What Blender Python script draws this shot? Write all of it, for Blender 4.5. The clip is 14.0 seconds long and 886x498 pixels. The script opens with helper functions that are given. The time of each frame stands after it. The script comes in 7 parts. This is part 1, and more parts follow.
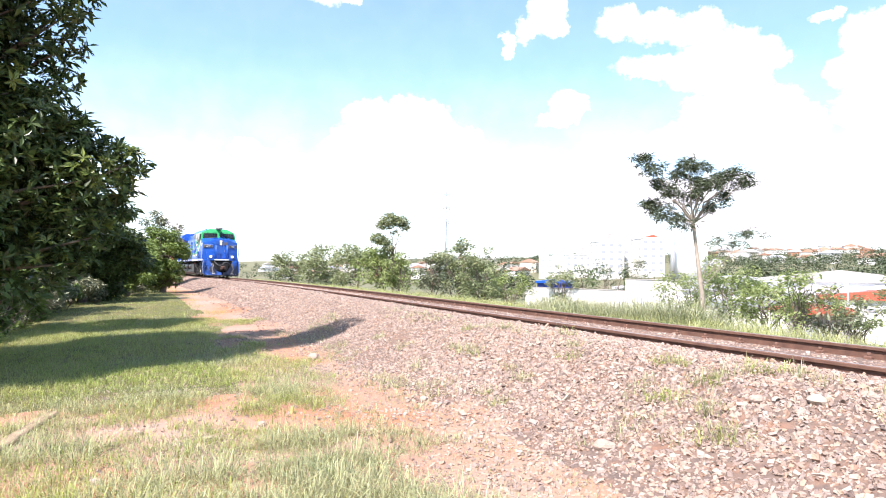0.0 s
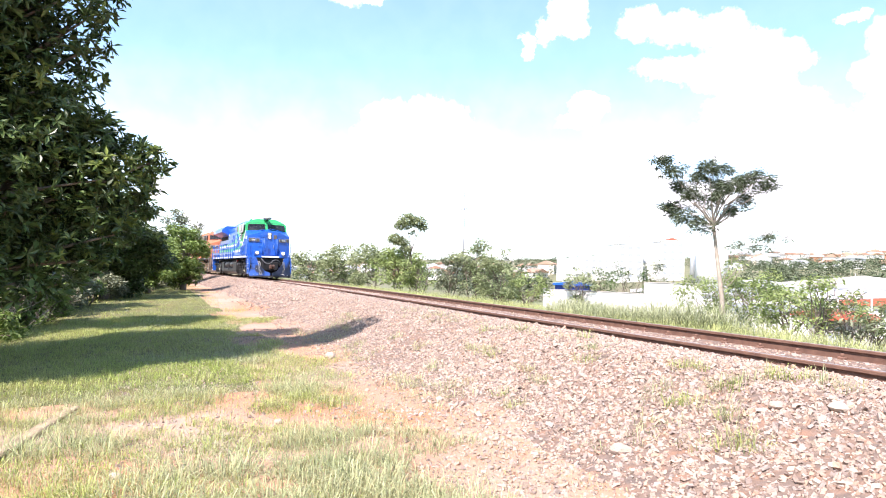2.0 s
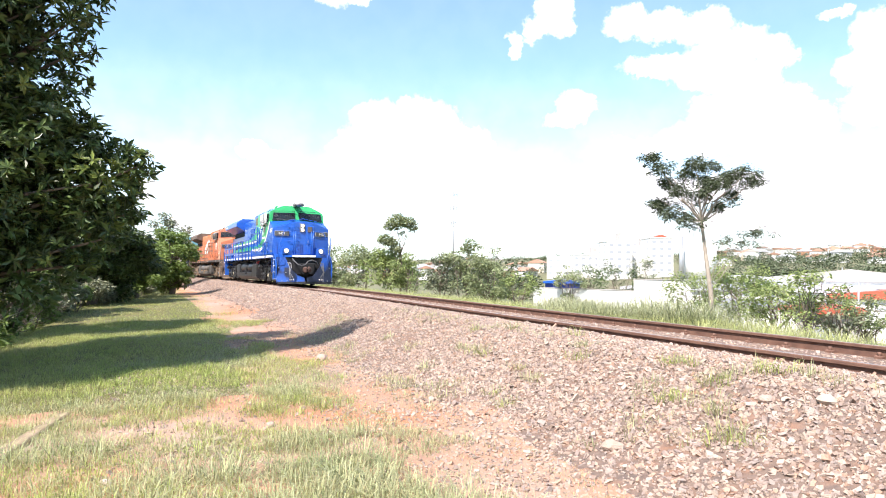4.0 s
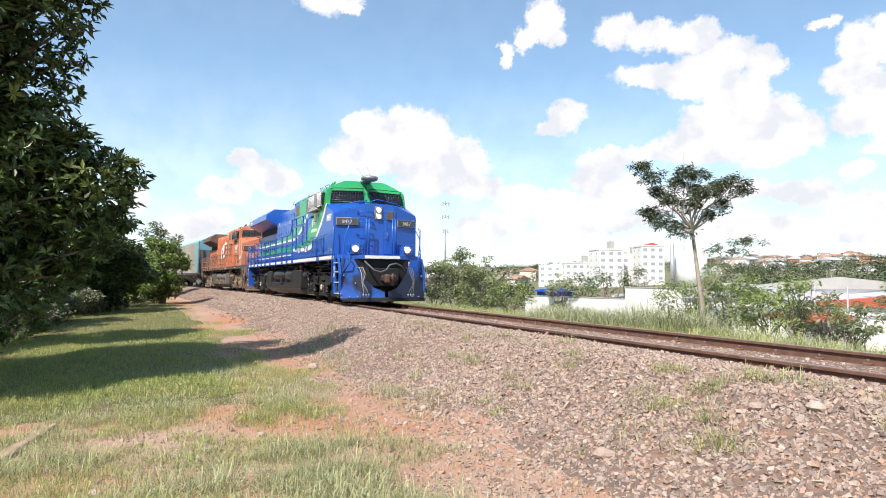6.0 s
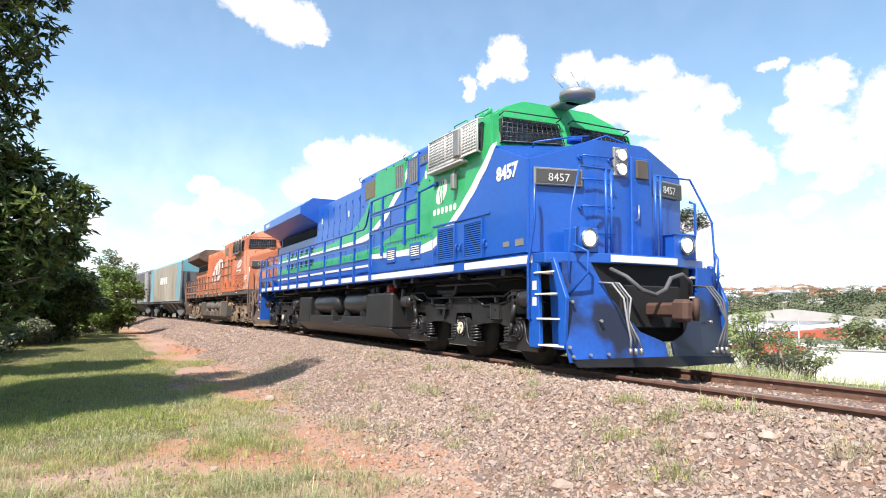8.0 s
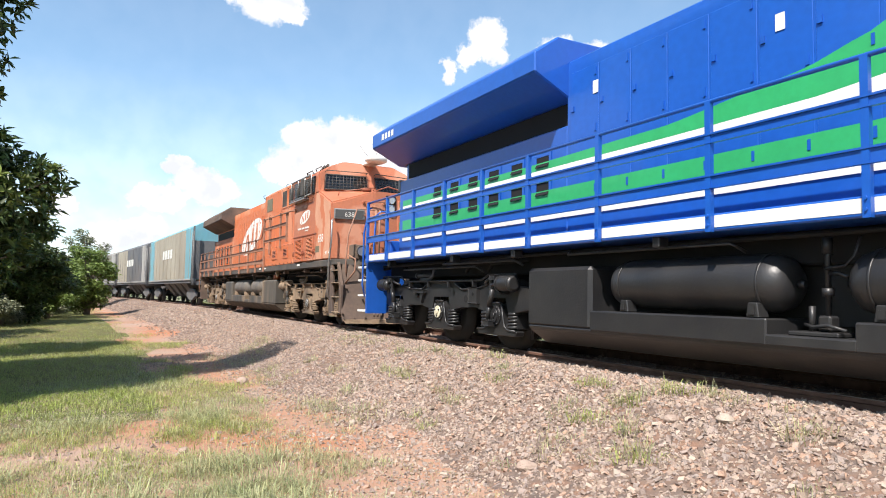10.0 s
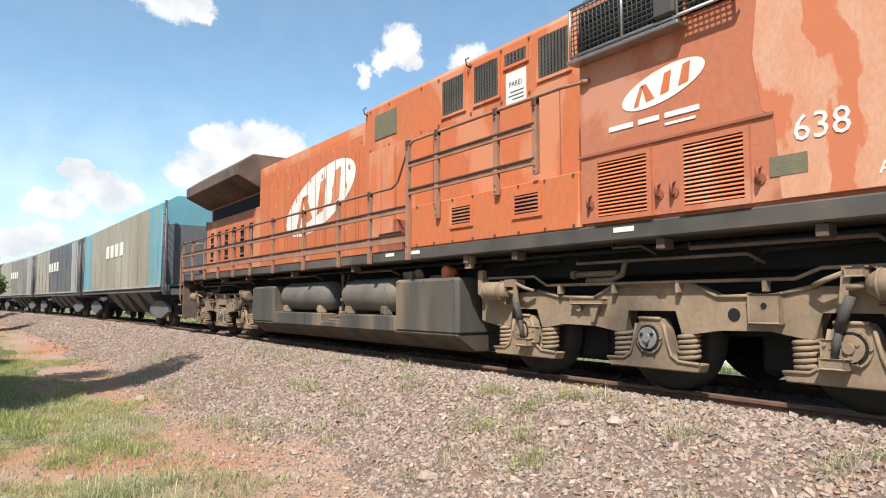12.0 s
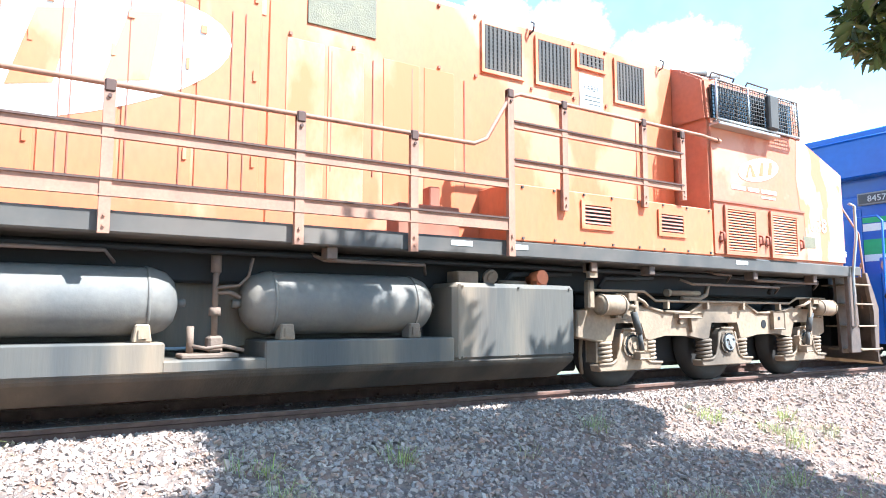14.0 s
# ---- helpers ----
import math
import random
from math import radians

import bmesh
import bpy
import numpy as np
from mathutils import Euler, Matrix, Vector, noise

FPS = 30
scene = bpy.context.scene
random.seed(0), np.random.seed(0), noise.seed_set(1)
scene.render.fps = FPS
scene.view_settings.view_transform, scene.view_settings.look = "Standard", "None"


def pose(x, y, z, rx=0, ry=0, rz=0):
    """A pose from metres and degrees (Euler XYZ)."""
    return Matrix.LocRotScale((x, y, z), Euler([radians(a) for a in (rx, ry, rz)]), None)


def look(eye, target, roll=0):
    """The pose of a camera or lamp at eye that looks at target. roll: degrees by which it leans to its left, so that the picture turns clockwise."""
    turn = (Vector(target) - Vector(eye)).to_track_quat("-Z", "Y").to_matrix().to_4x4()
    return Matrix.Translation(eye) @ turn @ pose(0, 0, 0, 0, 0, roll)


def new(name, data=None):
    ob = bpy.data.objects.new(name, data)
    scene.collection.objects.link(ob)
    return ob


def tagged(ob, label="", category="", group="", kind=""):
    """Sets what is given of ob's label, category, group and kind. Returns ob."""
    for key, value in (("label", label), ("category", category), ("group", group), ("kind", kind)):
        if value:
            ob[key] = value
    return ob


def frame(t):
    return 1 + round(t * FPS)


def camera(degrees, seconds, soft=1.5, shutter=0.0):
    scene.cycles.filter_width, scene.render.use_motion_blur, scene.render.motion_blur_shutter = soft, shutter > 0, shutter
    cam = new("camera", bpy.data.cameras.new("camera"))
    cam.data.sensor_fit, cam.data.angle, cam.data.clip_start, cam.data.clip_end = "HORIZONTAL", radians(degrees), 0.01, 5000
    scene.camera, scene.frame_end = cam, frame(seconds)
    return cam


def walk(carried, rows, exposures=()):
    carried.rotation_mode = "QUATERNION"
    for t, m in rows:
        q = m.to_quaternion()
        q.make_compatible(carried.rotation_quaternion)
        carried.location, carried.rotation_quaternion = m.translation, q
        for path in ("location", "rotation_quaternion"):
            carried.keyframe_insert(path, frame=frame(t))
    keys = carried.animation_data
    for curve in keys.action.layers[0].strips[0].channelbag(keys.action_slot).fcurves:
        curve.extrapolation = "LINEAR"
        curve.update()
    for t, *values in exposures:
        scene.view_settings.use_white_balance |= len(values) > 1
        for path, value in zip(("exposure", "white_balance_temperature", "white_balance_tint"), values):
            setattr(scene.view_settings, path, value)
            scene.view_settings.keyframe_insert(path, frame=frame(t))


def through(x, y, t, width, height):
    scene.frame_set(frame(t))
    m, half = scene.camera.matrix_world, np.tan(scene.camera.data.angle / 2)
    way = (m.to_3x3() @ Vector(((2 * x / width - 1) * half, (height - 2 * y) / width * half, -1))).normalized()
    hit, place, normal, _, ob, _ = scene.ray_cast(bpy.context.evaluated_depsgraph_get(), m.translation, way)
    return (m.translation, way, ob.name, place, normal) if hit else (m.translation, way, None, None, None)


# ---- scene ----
# x: across the track, away from the camera; y: along it; z = 0 at the rail tops
cam = camera(66.9, 14.0, soft=1.0, shutter=0.0)
PATH = [
    (0.0, 0.00, 0.00, 0.80, -22.87, 1.93, 0.82),
    (0.5, 0.00, 0.00, 0.80, -22.33, 1.76, 0.81),
    (1.0, 0.00, 0.00, 0.80, -21.35, 1.85, 0.76),
    (1.5, 0.00, 0.00, 0.80, -21.08, 1.80, 1.25),
    (2.0, 0.00, 0.00, 0.80, -21.37, 1.97, 1.48),
    (2.5, 0.00, 0.00, 0.80, -21.58, 1.93, 1.36),
    (3.0, 0.00, 0.00, 0.80, -21.75, 1.91, 0.89),
    (5.5, 0.00, -0.02, 0.80, -22.63, 2.46, 0.53),
    (6.0, 0.00, -0.02, 0.80, -22.90, 2.71, 0.47),
    (6.5, 0.00, -0.02, 0.80, -23.86, 2.69, 1.06),
    (7.0, 0.01, -0.03, 0.80, -25.01, 3.90, 1.58),
    (7.5, 0.01, -0.04, 0.80, -26.28, 5.23, 0.68),
    (8.0, 0.01, -0.04, 0.80, -26.10, 5.34, 0.69),
    (8.5, 0.01, -0.03, 0.80, -26.60, 6.28, 1.82),
    (9.0, 0.02, -0.05, 0.80, -27.13, 4.68, 1.92),
    (11.3, 0.11, -0.20, 0.85, -28.72, 3.53, 0.40),
    (11.5, 0.12, -0.21, 0.86, -29.23, 3.52, 0.46),
    (12.0, 0.15, -0.25, 0.88, -35.12, 4.44, -0.02),
    (12.5, 0.06, -0.25, 0.82, -48.95, 6.05, 1.30),
    (12.7, 0.06, -0.24, 0.77, -57.07, 7.40, 0.74),
    (13.0, 0.12, -0.24, 0.78, -75.90, 8.70, -1.10),
    (13.2, 0.14, -0.24, 0.81, -88.40, 7.85, -1.88),
    (13.5, 0.10, -0.24, 0.83, -102.18, 7.16, -1.90),
    (13.7, 0.03, -0.24, 0.84, -110.39, 7.10, -0.90),
    (14.0, -0.12, -0.24, 0.85, -121.85, 5.85, 0.0),
]
EXPOSURES = [(0.0, 1.16, 6400, 20), (1.0, 1.30, 6400, 20), (3.2, 1.32, 6400, 20), (4.6, 0.8, 6600, 14), (5.3, 0.55, 6600, 14), (7.0, 0.6, 6600, 14), (7.6, 0.74, 6600, 14), (9.2, 0.72, 6600, 14),
             (11.3, 0.55, 6500, 10), (12.5, 0.48, 6500, 9), (12.9, 0.62, 6400, 8), (13.4, 1.58, 5650, 4), (13.8, 1.96, 5400, 5), (14.0, 2.05, 5350, 5)]
walk(cam, [(t, pose(x, y, z, 90 + pitch, 0, yaw) @ pose(0, 0, 0, 0, 0, roll)) for t, x, y, z, yaw, pitch, roll in PATH], EXPOSURES)

# ---- sun, sky and clouds ----
SUN_WAY = Vector((1.4, 1.05, -2.35)).normalized()
sun = new("sun", bpy.data.lights.new("sun", "SUN"))
sun.data.energy, sun.data.angle, sun.data.color = 5.0, radians(0.55), (1.0, 0.95, 0.88)
sun.matrix_world = look((-30, -25, 60), Vector((-30, -25, 60)) + SUN_WAY)

# groups of cumulus heads: bearing (right of +y), height over the horizon, half width, half height, in degrees
CLOUDS = [
    (37.5, 20.2, 2.0, 1.5), (40.5, 19.5, 3.0, 1.4), (43.6, 19.1, 2.4, 1.6), (46.2, 17.6, 2.3, 1.8),
    (48.6, 16.7, 1.8, 1.5), (40.1, 16.6, 3.5, 1.1), (43.8, 16.3, 3.8, 1.8), (46.6, 14.8, 3.2, 1.7),
    (49.0, 12.7, 3.1, 2.0), (45.3, 12.9, 3.7, 1.8), (51.4, 11.6, 1.9, 1.7), (44.5, 11.0, 5.2, 2.0),
    (48.6, 10.3, 4.0, 1.7), (40.1, 10.5, 3.0, 1.1), (36.5, 9.9, 2.8, 1.5), (35.5, 8.1, 2.1, 1.6),
    (37.9, 7.4, 3.1, 1.8), (55.1, 16.7, 1.8, 2.3), (56.9, 17.2, 1.5, 2.0), (54.0, 14.8, 1.6, 1.4),
    (55.8, 13.8, 2.7, 2.1), (55.1, 12.1, 2.4, 1.6), (57.4, 11.3, 2.3, 1.8), (54.7, 8.3, 1.4, 0.9),
    (56.5, 9.8, 1.9, 0.7), (52.9, 18.8, 1.0, 0.5), (31.4, 21.3, 1.9, 2.0), (29.9, 20.0, 1.4, 1.2),
    (28.2, 18.7, 0.9, 1.2), (32.3, 20.2, 1.3, 1.1), (33.4, 13.7, 1.9, 1.6), (32.2, 12.8, 2.1, 1.0),
    (16.7, 12.8, 2.7, 1.9), (19.6, 12.9, 2.7, 2.0), (22.0, 12.3, 2.4, 2.2), (24.5, 10.4, 2.4, 2.2),
    (17.7, 10.7, 5.9, 2.2), (14.4, 10.1, 2.6, 1.3), (26.0, 8.1, 2.7, 1.4), (22.6, 9.4, 4.9, 2.7),
    (6.3, 9.9, 1.5, 0.9), (7.7, 8.8, 2.2, 1.3), (4.9, 7.3, 2.7, 1.4), (8.9, 8.0, 2.5, 1.5),
    (3.7, 4.7, 2.4, 1.3), (1.6, 4.1, 2.3, 1.3), (-1.7, 6.2, 1.1, 1.2), (29.4, 7.1, 3.2, 1.3),
    (32.3, 6.2, 4.2, 1.6), (36.5, 5.3, 4.6, 1.5), (42.3, 6.6, 3.9, 1.3), (46.6, 7.2, 3.2, 1.2),
    (51.3, 6.8, 3.4, 1.2), (55.0, 5.8, 3.6, 1.4), (27.0, 4.7, 4.3, 1.2), (13.1, 4.4, 6.3, 1.9),
    (47.4, 4.3, 6.8, 1.1), (55.0, 3.5, 4.8, 0.9), (60.2, 14.0, 2.8, 3.9), (61.6, 7.0, 4.1, 2.6),
    (9.1, 24.5, 3.0, 1.6), (12.5, 23.5, 3.3, 2.0), (14.5, 22.6, 1.6, 1.1), (132.4, 23.0, 4.7, 3.2),
    (141.6, 20.5, 5.8, 3.1), (149.7, 14.0, 5.1, 3.4), (126.5, 25.0, 3.2, 2.2),
    (-40.0, 14.0, 8.0, 3.0), (-80.0, 20.0, 9.0, 4.0), (-120.0, 12.0, 10.0, 4.0), (110.0, 7.0, 8.0, 3.0), (82.0, 9.0, 6.0, 3.0), (160.0, 10.0, 9.0, 3.5), (140.0, 12.0, 7.0, 2.2),
]


def sky_world():
    world = bpy.data.worlds.new("day_sky")
    scene.world = world
    world.use_nodes = True
    tree = world.node_tree
    nodes, links = tree.nodes, tree.links
    nodes.clear()

    def math_node(kind, a, b=None, c=None):
        n = nodes.new("ShaderNodeMath")
        n.operation = kind
        for slot, v in enumerate((a, b, c)):
            if v is None:
                continue
            if isinstance(v, (int, float)):
                n.inputs[slot].default_value = v
            else:
                links.new(v, n.inputs[slot])
        return n.outputs[0]

    def vec_node(kind, a, b):
        n = nodes.new("ShaderNodeVectorMath")
        n.operation = kind
        for slot, v in enumerate((a, b)):
            if isinstance(v, tuple):
                n.inputs[slot].default_value = v
            else:
                links.new(v, n.inputs[slot])
        return n.outputs["Value"] if kind == "LENGTH" else n.outputs[0]

    coord = nodes.new("ShaderNodeTexCoord").outputs["Generated"]
    split = nodes.new("ShaderNodeSeparateXYZ")
    links.new(coord, split.inputs[0])
    bearing = math_node("MULTIPLY", math_node("ARCTAN2", split.outputs[0], split.outputs[1]), 57.2958)
    height = math_node("MULTIPLY", math_node("ARCSINE", split.outputs[2]), 57.2958)
    flat = nodes.new("ShaderNodeCombineXYZ")
    links.new(bearing, flat.inputs[0])
    links.new(height, flat.inputs[1])
    # billows push the outlines in and out
    wob = nodes.new("ShaderNodeTexNoise")
    wob.inputs["Scale"].default_value, wob.inputs["Detail"].default_value, wob.inputs["Roughness"].default_value = 0.5, 9.0, 0.66
    links.new(flat.outputs[0], wob.inputs["Vector"])
    push = vec_node("MULTIPLY", vec_node("SUBTRACT", wob.outputs["Color"], (0.5, 0.5, 0.5)), (3.0, 2.4, 0.0))
    bent = vec_node("ADD", flat.outputs[0], push)
    fill = None
    for b, h, w, t in CLOUDS:
        off = vec_node("MULTIPLY", vec_node("SUBTRACT", bent, (b, h, 0.0)), (1 / w, 1 / t, 0.0))
        near = math_node("SUBTRACT", 1.0, vec_node("LENGTH", off, (0, 0, 0)))
        fill = near if fill is None else math_node("SMOOTH_MAX", fill, near, 0.15)
    puff = nodes.new("ShaderNodeTexNoise")
    puff.inputs["Scale"].default_value, puff.inputs["Detail"].default_value, puff.inputs["Roughness"].default_value = 1.3, 6.0, 0.6
    links.new(flat.outputs[0], puff.inputs["Vector"])
    fill = math_node("ADD", fill, math_node("MULTIPLY", math_node("SUBTRACT", puff.outputs["Fac"], 0.5), 0.55))
    cover = nodes.new("ShaderNodeMapRange")
    cover.interpolation_type = "SMOOTHSTEP"
    cover.inputs["From Min"].default_value, cover.inputs["From Max"].default_value = -0.06, 0.36
    links.new(fill, cover.inputs["Value"])
    # thin veil and haze towards the horizon
    haze = nodes.new("ShaderNodeMapRange")
    haze.inputs["From Min"].default_value, haze.inputs["From Max"].default_value = 17.0, 0.0
    haze.inputs["To Min"].default_value, haze.inputs["To Max"].default_value = 0.07, 0.58
    links.new(height, haze.inputs["Value"])
    mask = math_node("MAXIMUM", cover.outputs[0], haze.outputs[0])
    tone = nodes.new("ShaderNodeTexNoise")
    tone.inputs["Scale"].default_value, tone.inputs["Detail"].default_value = 0.34, 7.0
    links.new(vec_node("ADD", flat.outputs[0], (13.0, 7.0, 0.0)), tone.inputs["Vector"])
    shade = nodes.new("ShaderNodeMapRange")
    shade.inputs["From Min"].default_value, shade.inputs["From Max"].default_value = 0.38, 0.62
    links.new(tone.outputs["Fac"], shade.inputs["Value"])
    grey = nodes.new("ShaderNodeMix")
    grey.data_type = "RGBA"
    grey.inputs["A"].default_value, grey.inputs["B"].default_value = (0.72, 0.76, 0.81, 1), (1.0, 1.0, 1.0, 1)
    links.new(shade.outputs[0], grey.inputs["Factor"])
    air = nodes.new("ShaderNodeTexSky")
    air.sky_type, air.sun_disc = "NISHITA", False
    air.sun_elevation, air.sun_rotation = radians(53), radians(233)
    air.altitude, air.air_density, air.dust_density, air.ozone_density = 600, 0.9, 0.9, 1.0
    blue = nodes.new("ShaderNodeBackground")
    blue.inputs["Strength"].default_value = 0.15
    tint = nodes.new("ShaderNodeMix")
    tint.data_type, tint.blend_type = "RGBA", "MULTIPLY"
    tint.inputs["Factor"].default_value, tint.inputs["B"].default_value = 1.0, (0.88, 1.05, 1.0, 1)
    links.new(air.outputs[0], tint.inputs["A"])
    links.new(tint.outputs["Result"], blue.inputs["Color"])
    white = nodes.new("ShaderNodeBackground")
    white.inputs["Strength"].default_value = 0.80
    links.new(grey.outputs["Result"], white.inputs["Color"])
    mix = nodes.new("ShaderNodeMixShader")
    links.new(mask, mix.inputs[0])
    links.new(blue.outputs[0], mix.inputs[1])
    links.new(white.outputs[0], mix.inputs[2])
    out = nodes.new("ShaderNodeOutputWorld")
    links.new(mix.outputs[0], out.inputs["Surface"])


sky_world()


# ---- materials ----
def paint(name, colour, rough=0.5, metal=0.0, second=None, scale=6.0, amount=0.5, bump=0.0, bump_scale=60.0, detail=6.0,
          dirt=None, dirt_amount=0.0, islands=0.0, random_tone=0.0, glow=0.0, stretch=(1, 1, 1), through=0.0, coat=0.0, palette=(), dirt_edge=(0.45, 0.7)):
    """A surface with tone that varies at a large and a small scale, dirt in patches, fine relief."""
    m = bpy.data.materials.new(name)
    m.use_nodes = True
    nodes, links = m.node_tree.nodes, m.node_tree.links
    p = nodes["Principled BSDF"]
    p.inputs["Roughness"].default_value, p.inputs["Metallic"].default_value = rough, metal
    p.inputs["Coat Weight"].default_value = coat
    coord = nodes.new("ShaderNodeTexCoord")
    place = nodes.new("ShaderNodeMapping")
    place.inputs["Scale"].default_value = stretch
    links.new(coord.outputs["Object"], place.inputs["Vector"])

    def noise_at(s, d):
        n = nodes.new("ShaderNodeTexNoise")
        n.inputs["Scale"].default_value, n.inputs["Detail"].default_value = s, d
        links.new(place.outputs[0], n.inputs["Vector"])
        return n.outputs["Fac"]

    def ramp(fac, a, b, top=1.0):
        r = nodes.new("ShaderNodeMapRange")
        r.inputs["From Min"].default_value, r.inputs["From Max"].default_value, r.inputs["To Max"].default_value = a, b, top
        links.new(fac, r.inputs["Value"])
        return r.outputs[0]

    def mix(fac, a, b, kind="MIX"):
        x = nodes.new("ShaderNodeMix")
        x.data_type, x.blend_type = "RGBA", kind
        for slot, v in (("Factor", fac), ("A", a), ("B", b)):
            if isinstance(v, (int, float)):
                x.inputs[slot].default_value = v
            elif isinstance(v, tuple):
                x.inputs[slot].default_value = (*v, 1)
            else:
                links.new(v, x.inputs[slot])
        return x.outputs["Result"]

    second = second or tuple(c * 0.72 for c in colour)
    col = mix(ramp(noise_at(scale, detail), 0.35, 0.68, amount), tuple(colour), tuple(second))
    col = mix(ramp(noise_at(scale * 9, 3), 0.3, 0.75, amount * 0.4), col, tuple(c * 0.6 for c in second))
    if palette:
        tones = nodes.new("ShaderNodeValToRGB")
        tones.color_ramp.interpolation = "CONSTANT"
        while len(tones.color_ramp.elements) < len(palette):
            tones.color_ramp.elements.new(0.5)
        for k, c in enumerate(palette):
            tones.color_ramp.elements[k].position, tones.color_ramp.elements[k].color = k / len(palette), (*c, 1)
        links.new(nodes.new("ShaderNodeNewGeometry").outputs["Random Per Island"], tones.inputs[0])
        col = mix(0.72, col, tones.outputs[0])
    if dirt:
        col = mix(ramp(noise_at(scale * 0.45, 8), dirt_edge[0], dirt_edge[1], dirt_amount), col, tuple(dirt))
    if islands or random_tone:
        if islands:
            r = nodes.new("ShaderNodeNewGeometry").outputs["Random Per Island"]
        else:
            r = nodes.new("ShaderNodeObjectInfo").outputs["Random"]
        k = islands or random_tone
        t = nodes.new("ShaderNodeMapRange")
        t.inputs["To Min"].default_value, t.inputs["To Max"].default_value = 1 - k, 1 + k
        links.new(r, t.inputs["Value"])
        v = nodes.new("ShaderNodeCombineXYZ")
        for s in range(3):
            links.new(t.outputs[0], v.inputs[s])
        col = mix(1.0, col, v.outputs[0], "MULTIPLY")
    links.new(col, p.inputs["Base Color"])
    if bump:
        b = nodes.new("ShaderNodeBump")
        b.inputs["Strength"].default_value, b.inputs["Distance"].default_value = bump, 0.02
        links.new(noise_at(bump_scale, 4), b.inputs["Height"])
        links.new(b.outputs[0], p.inputs["Normal"])
    if glow:
        p.inputs["Emission Color"].default_value, p.inputs["Emission Strength"].default_value = (*colour, 1), glow
    if through:
        t = nodes.new("ShaderNodeBsdfTranslucent")
        links.new(col, t.inputs["Color"])
        x = nodes.new("ShaderNodeMixShader")
        x.inputs[0].default_value = through
        links.new(p.outputs[0], x.inputs[1])
        links.new(t.outputs[0], x.inputs[2])
        links.new(x.outputs[0], nodes["Material Output"].inputs["Surface"])
    return m


M = {}
M["rock"] = paint("ballast_stone", (0.35, 0.285, 0.24), 0.9, second=(0.23, 0.175, 0.145), scale=3.0, amount=0.9, bump=0.5, bump_scale=90, islands=0.2,
                  palette=((0.39, 0.285, 0.215), (0.30, 0.21, 0.16), (0.36, 0.29, 0.25), (0.45, 0.345, 0.265), (0.26, 0.195, 0.165), (0.40, 0.245, 0.165), (0.33, 0.255, 0.215), (0.41, 0.325, 0.255), (0.31, 0.225, 0.175)))
M["soil"] = paint("red_soil", (0.42, 0.165, 0.075), 0.95, second=(0.35, 0.245, 0.18), scale=0.55, amount=0.9, bump=0.8, bump_scale=45, dirt=(0.36, 0.29, 0.24), dirt_amount=0.8)
M["far_ground"] = paint("far_scrub", (0.12, 0.14, 0.06), 0.95, second=(0.20, 0.17, 0.10), scale=0.05, amount=0.9, bump=0.4, bump_scale=3)
M["grass"] = paint("grass_blade", (0.34, 0.41, 0.10), 0.55, second=(0.42, 0.43, 0.15), scale=0.5, amount=0.9, islands=0.4, through=0.35)
M["grass_grey"] = paint("grey_grass_blade", (0.36, 0.40, 0.20), 0.6, second=(0.45, 0.45, 0.25), scale=0.7, amount=0.9, islands=0.4, through=0.35)
M["verge"] = paint("verge_blade", (0.38, 0.43, 0.14), 0.6, second=(0.45, 0.45, 0.2), scale=0.5, amount=0.9, islands=0.4, through=0.35)
M["dry"] = paint("dry_grass", (0.50, 0.44, 0.25), 0.7, second=(0.34, 0.34, 0.15), scale=0.8, amount=0.9, islands=0.35, through=0.3)
# dark brown: rust on coupler and sockets, painted shade on the rail edges
M["rust_dark"] = paint("rusty_shaded_edge", (0.065, 0.034, 0.025), 0.75, second=(0.10, 0.05, 0.035), scale=4, amount=0.8)
# oil on the belly, darkened further for the shade of its downward slope
M["belly"] = paint("oily_shaded_belly", (0.045, 0.036, 0.028), 0.85, second=(0.11, 0.08, 0.055), scale=1.5, amount=0.9, bump=0.15, bump_scale=25, stretch=(1, 2, 0.4))
M["rail_side"] = paint("rusty_rail", (0.12, 0.06, 0.042), 0.8, second=(0.20, 0.105, 0.07), scale=8, amount=0.8, bump=0.3, bump_scale=150)
M["rail_top"] = paint("worn_rail_top", (0.34, 0.27, 0.23), 0.38, metal=0.7, second=(0.26, 0.18, 0.14), scale=5, amount=0.6)
M["sleeper"] = paint("weathered_sleeper", (0.20, 0.15, 0.12), 0.9, second=(0.13, 0.095, 0.075), scale=4, amount=0.9, bump=0.6, bump_scale=40, random_tone=0.2)
M["bark"] = paint("bark", (0.20, 0.16, 0.125), 0.95, second=(0.11, 0.085, 0.065), scale=5, amount=0.9, bump=0.9, bump_scale=25)
M["pale_bark"] = paint("pale_bark", (0.42, 0.36, 0.29), 0.9, second=(0.27, 0.22, 0.17), scale=4, amount=0.9, bump=0.6, bump_scale=30)
M["leaf_dark"] = paint("dark_leaf", (0.062, 0.10, 0.030), 0.38, second=(0.10, 0.145, 0.042), scale=0.6, amount=0.9, islands=0.5, through=0.25)
M["leaf_new"] = paint("young_leaf", (0.21, 0.25, 0.06), 0.42, second=(0.14, 0.19, 0.045), scale=0.8, amount=0.9, islands=0.35, through=0.3)
M["leaf_mid"] = paint("shrub_leaf", (0.24, 0.29, 0.13), 0.6, second=(0.31, 0.33, 0.18), scale=0.5, amount=0.9, islands=0.4, through=0.42)
M["leaf_grey"] = paint("grey_leaf", (0.19, 0.22, 0.13), 0.6, second=(0.24, 0.25, 0.16), scale=0.5, amount=0.9, islands=0.4, through=0.3)
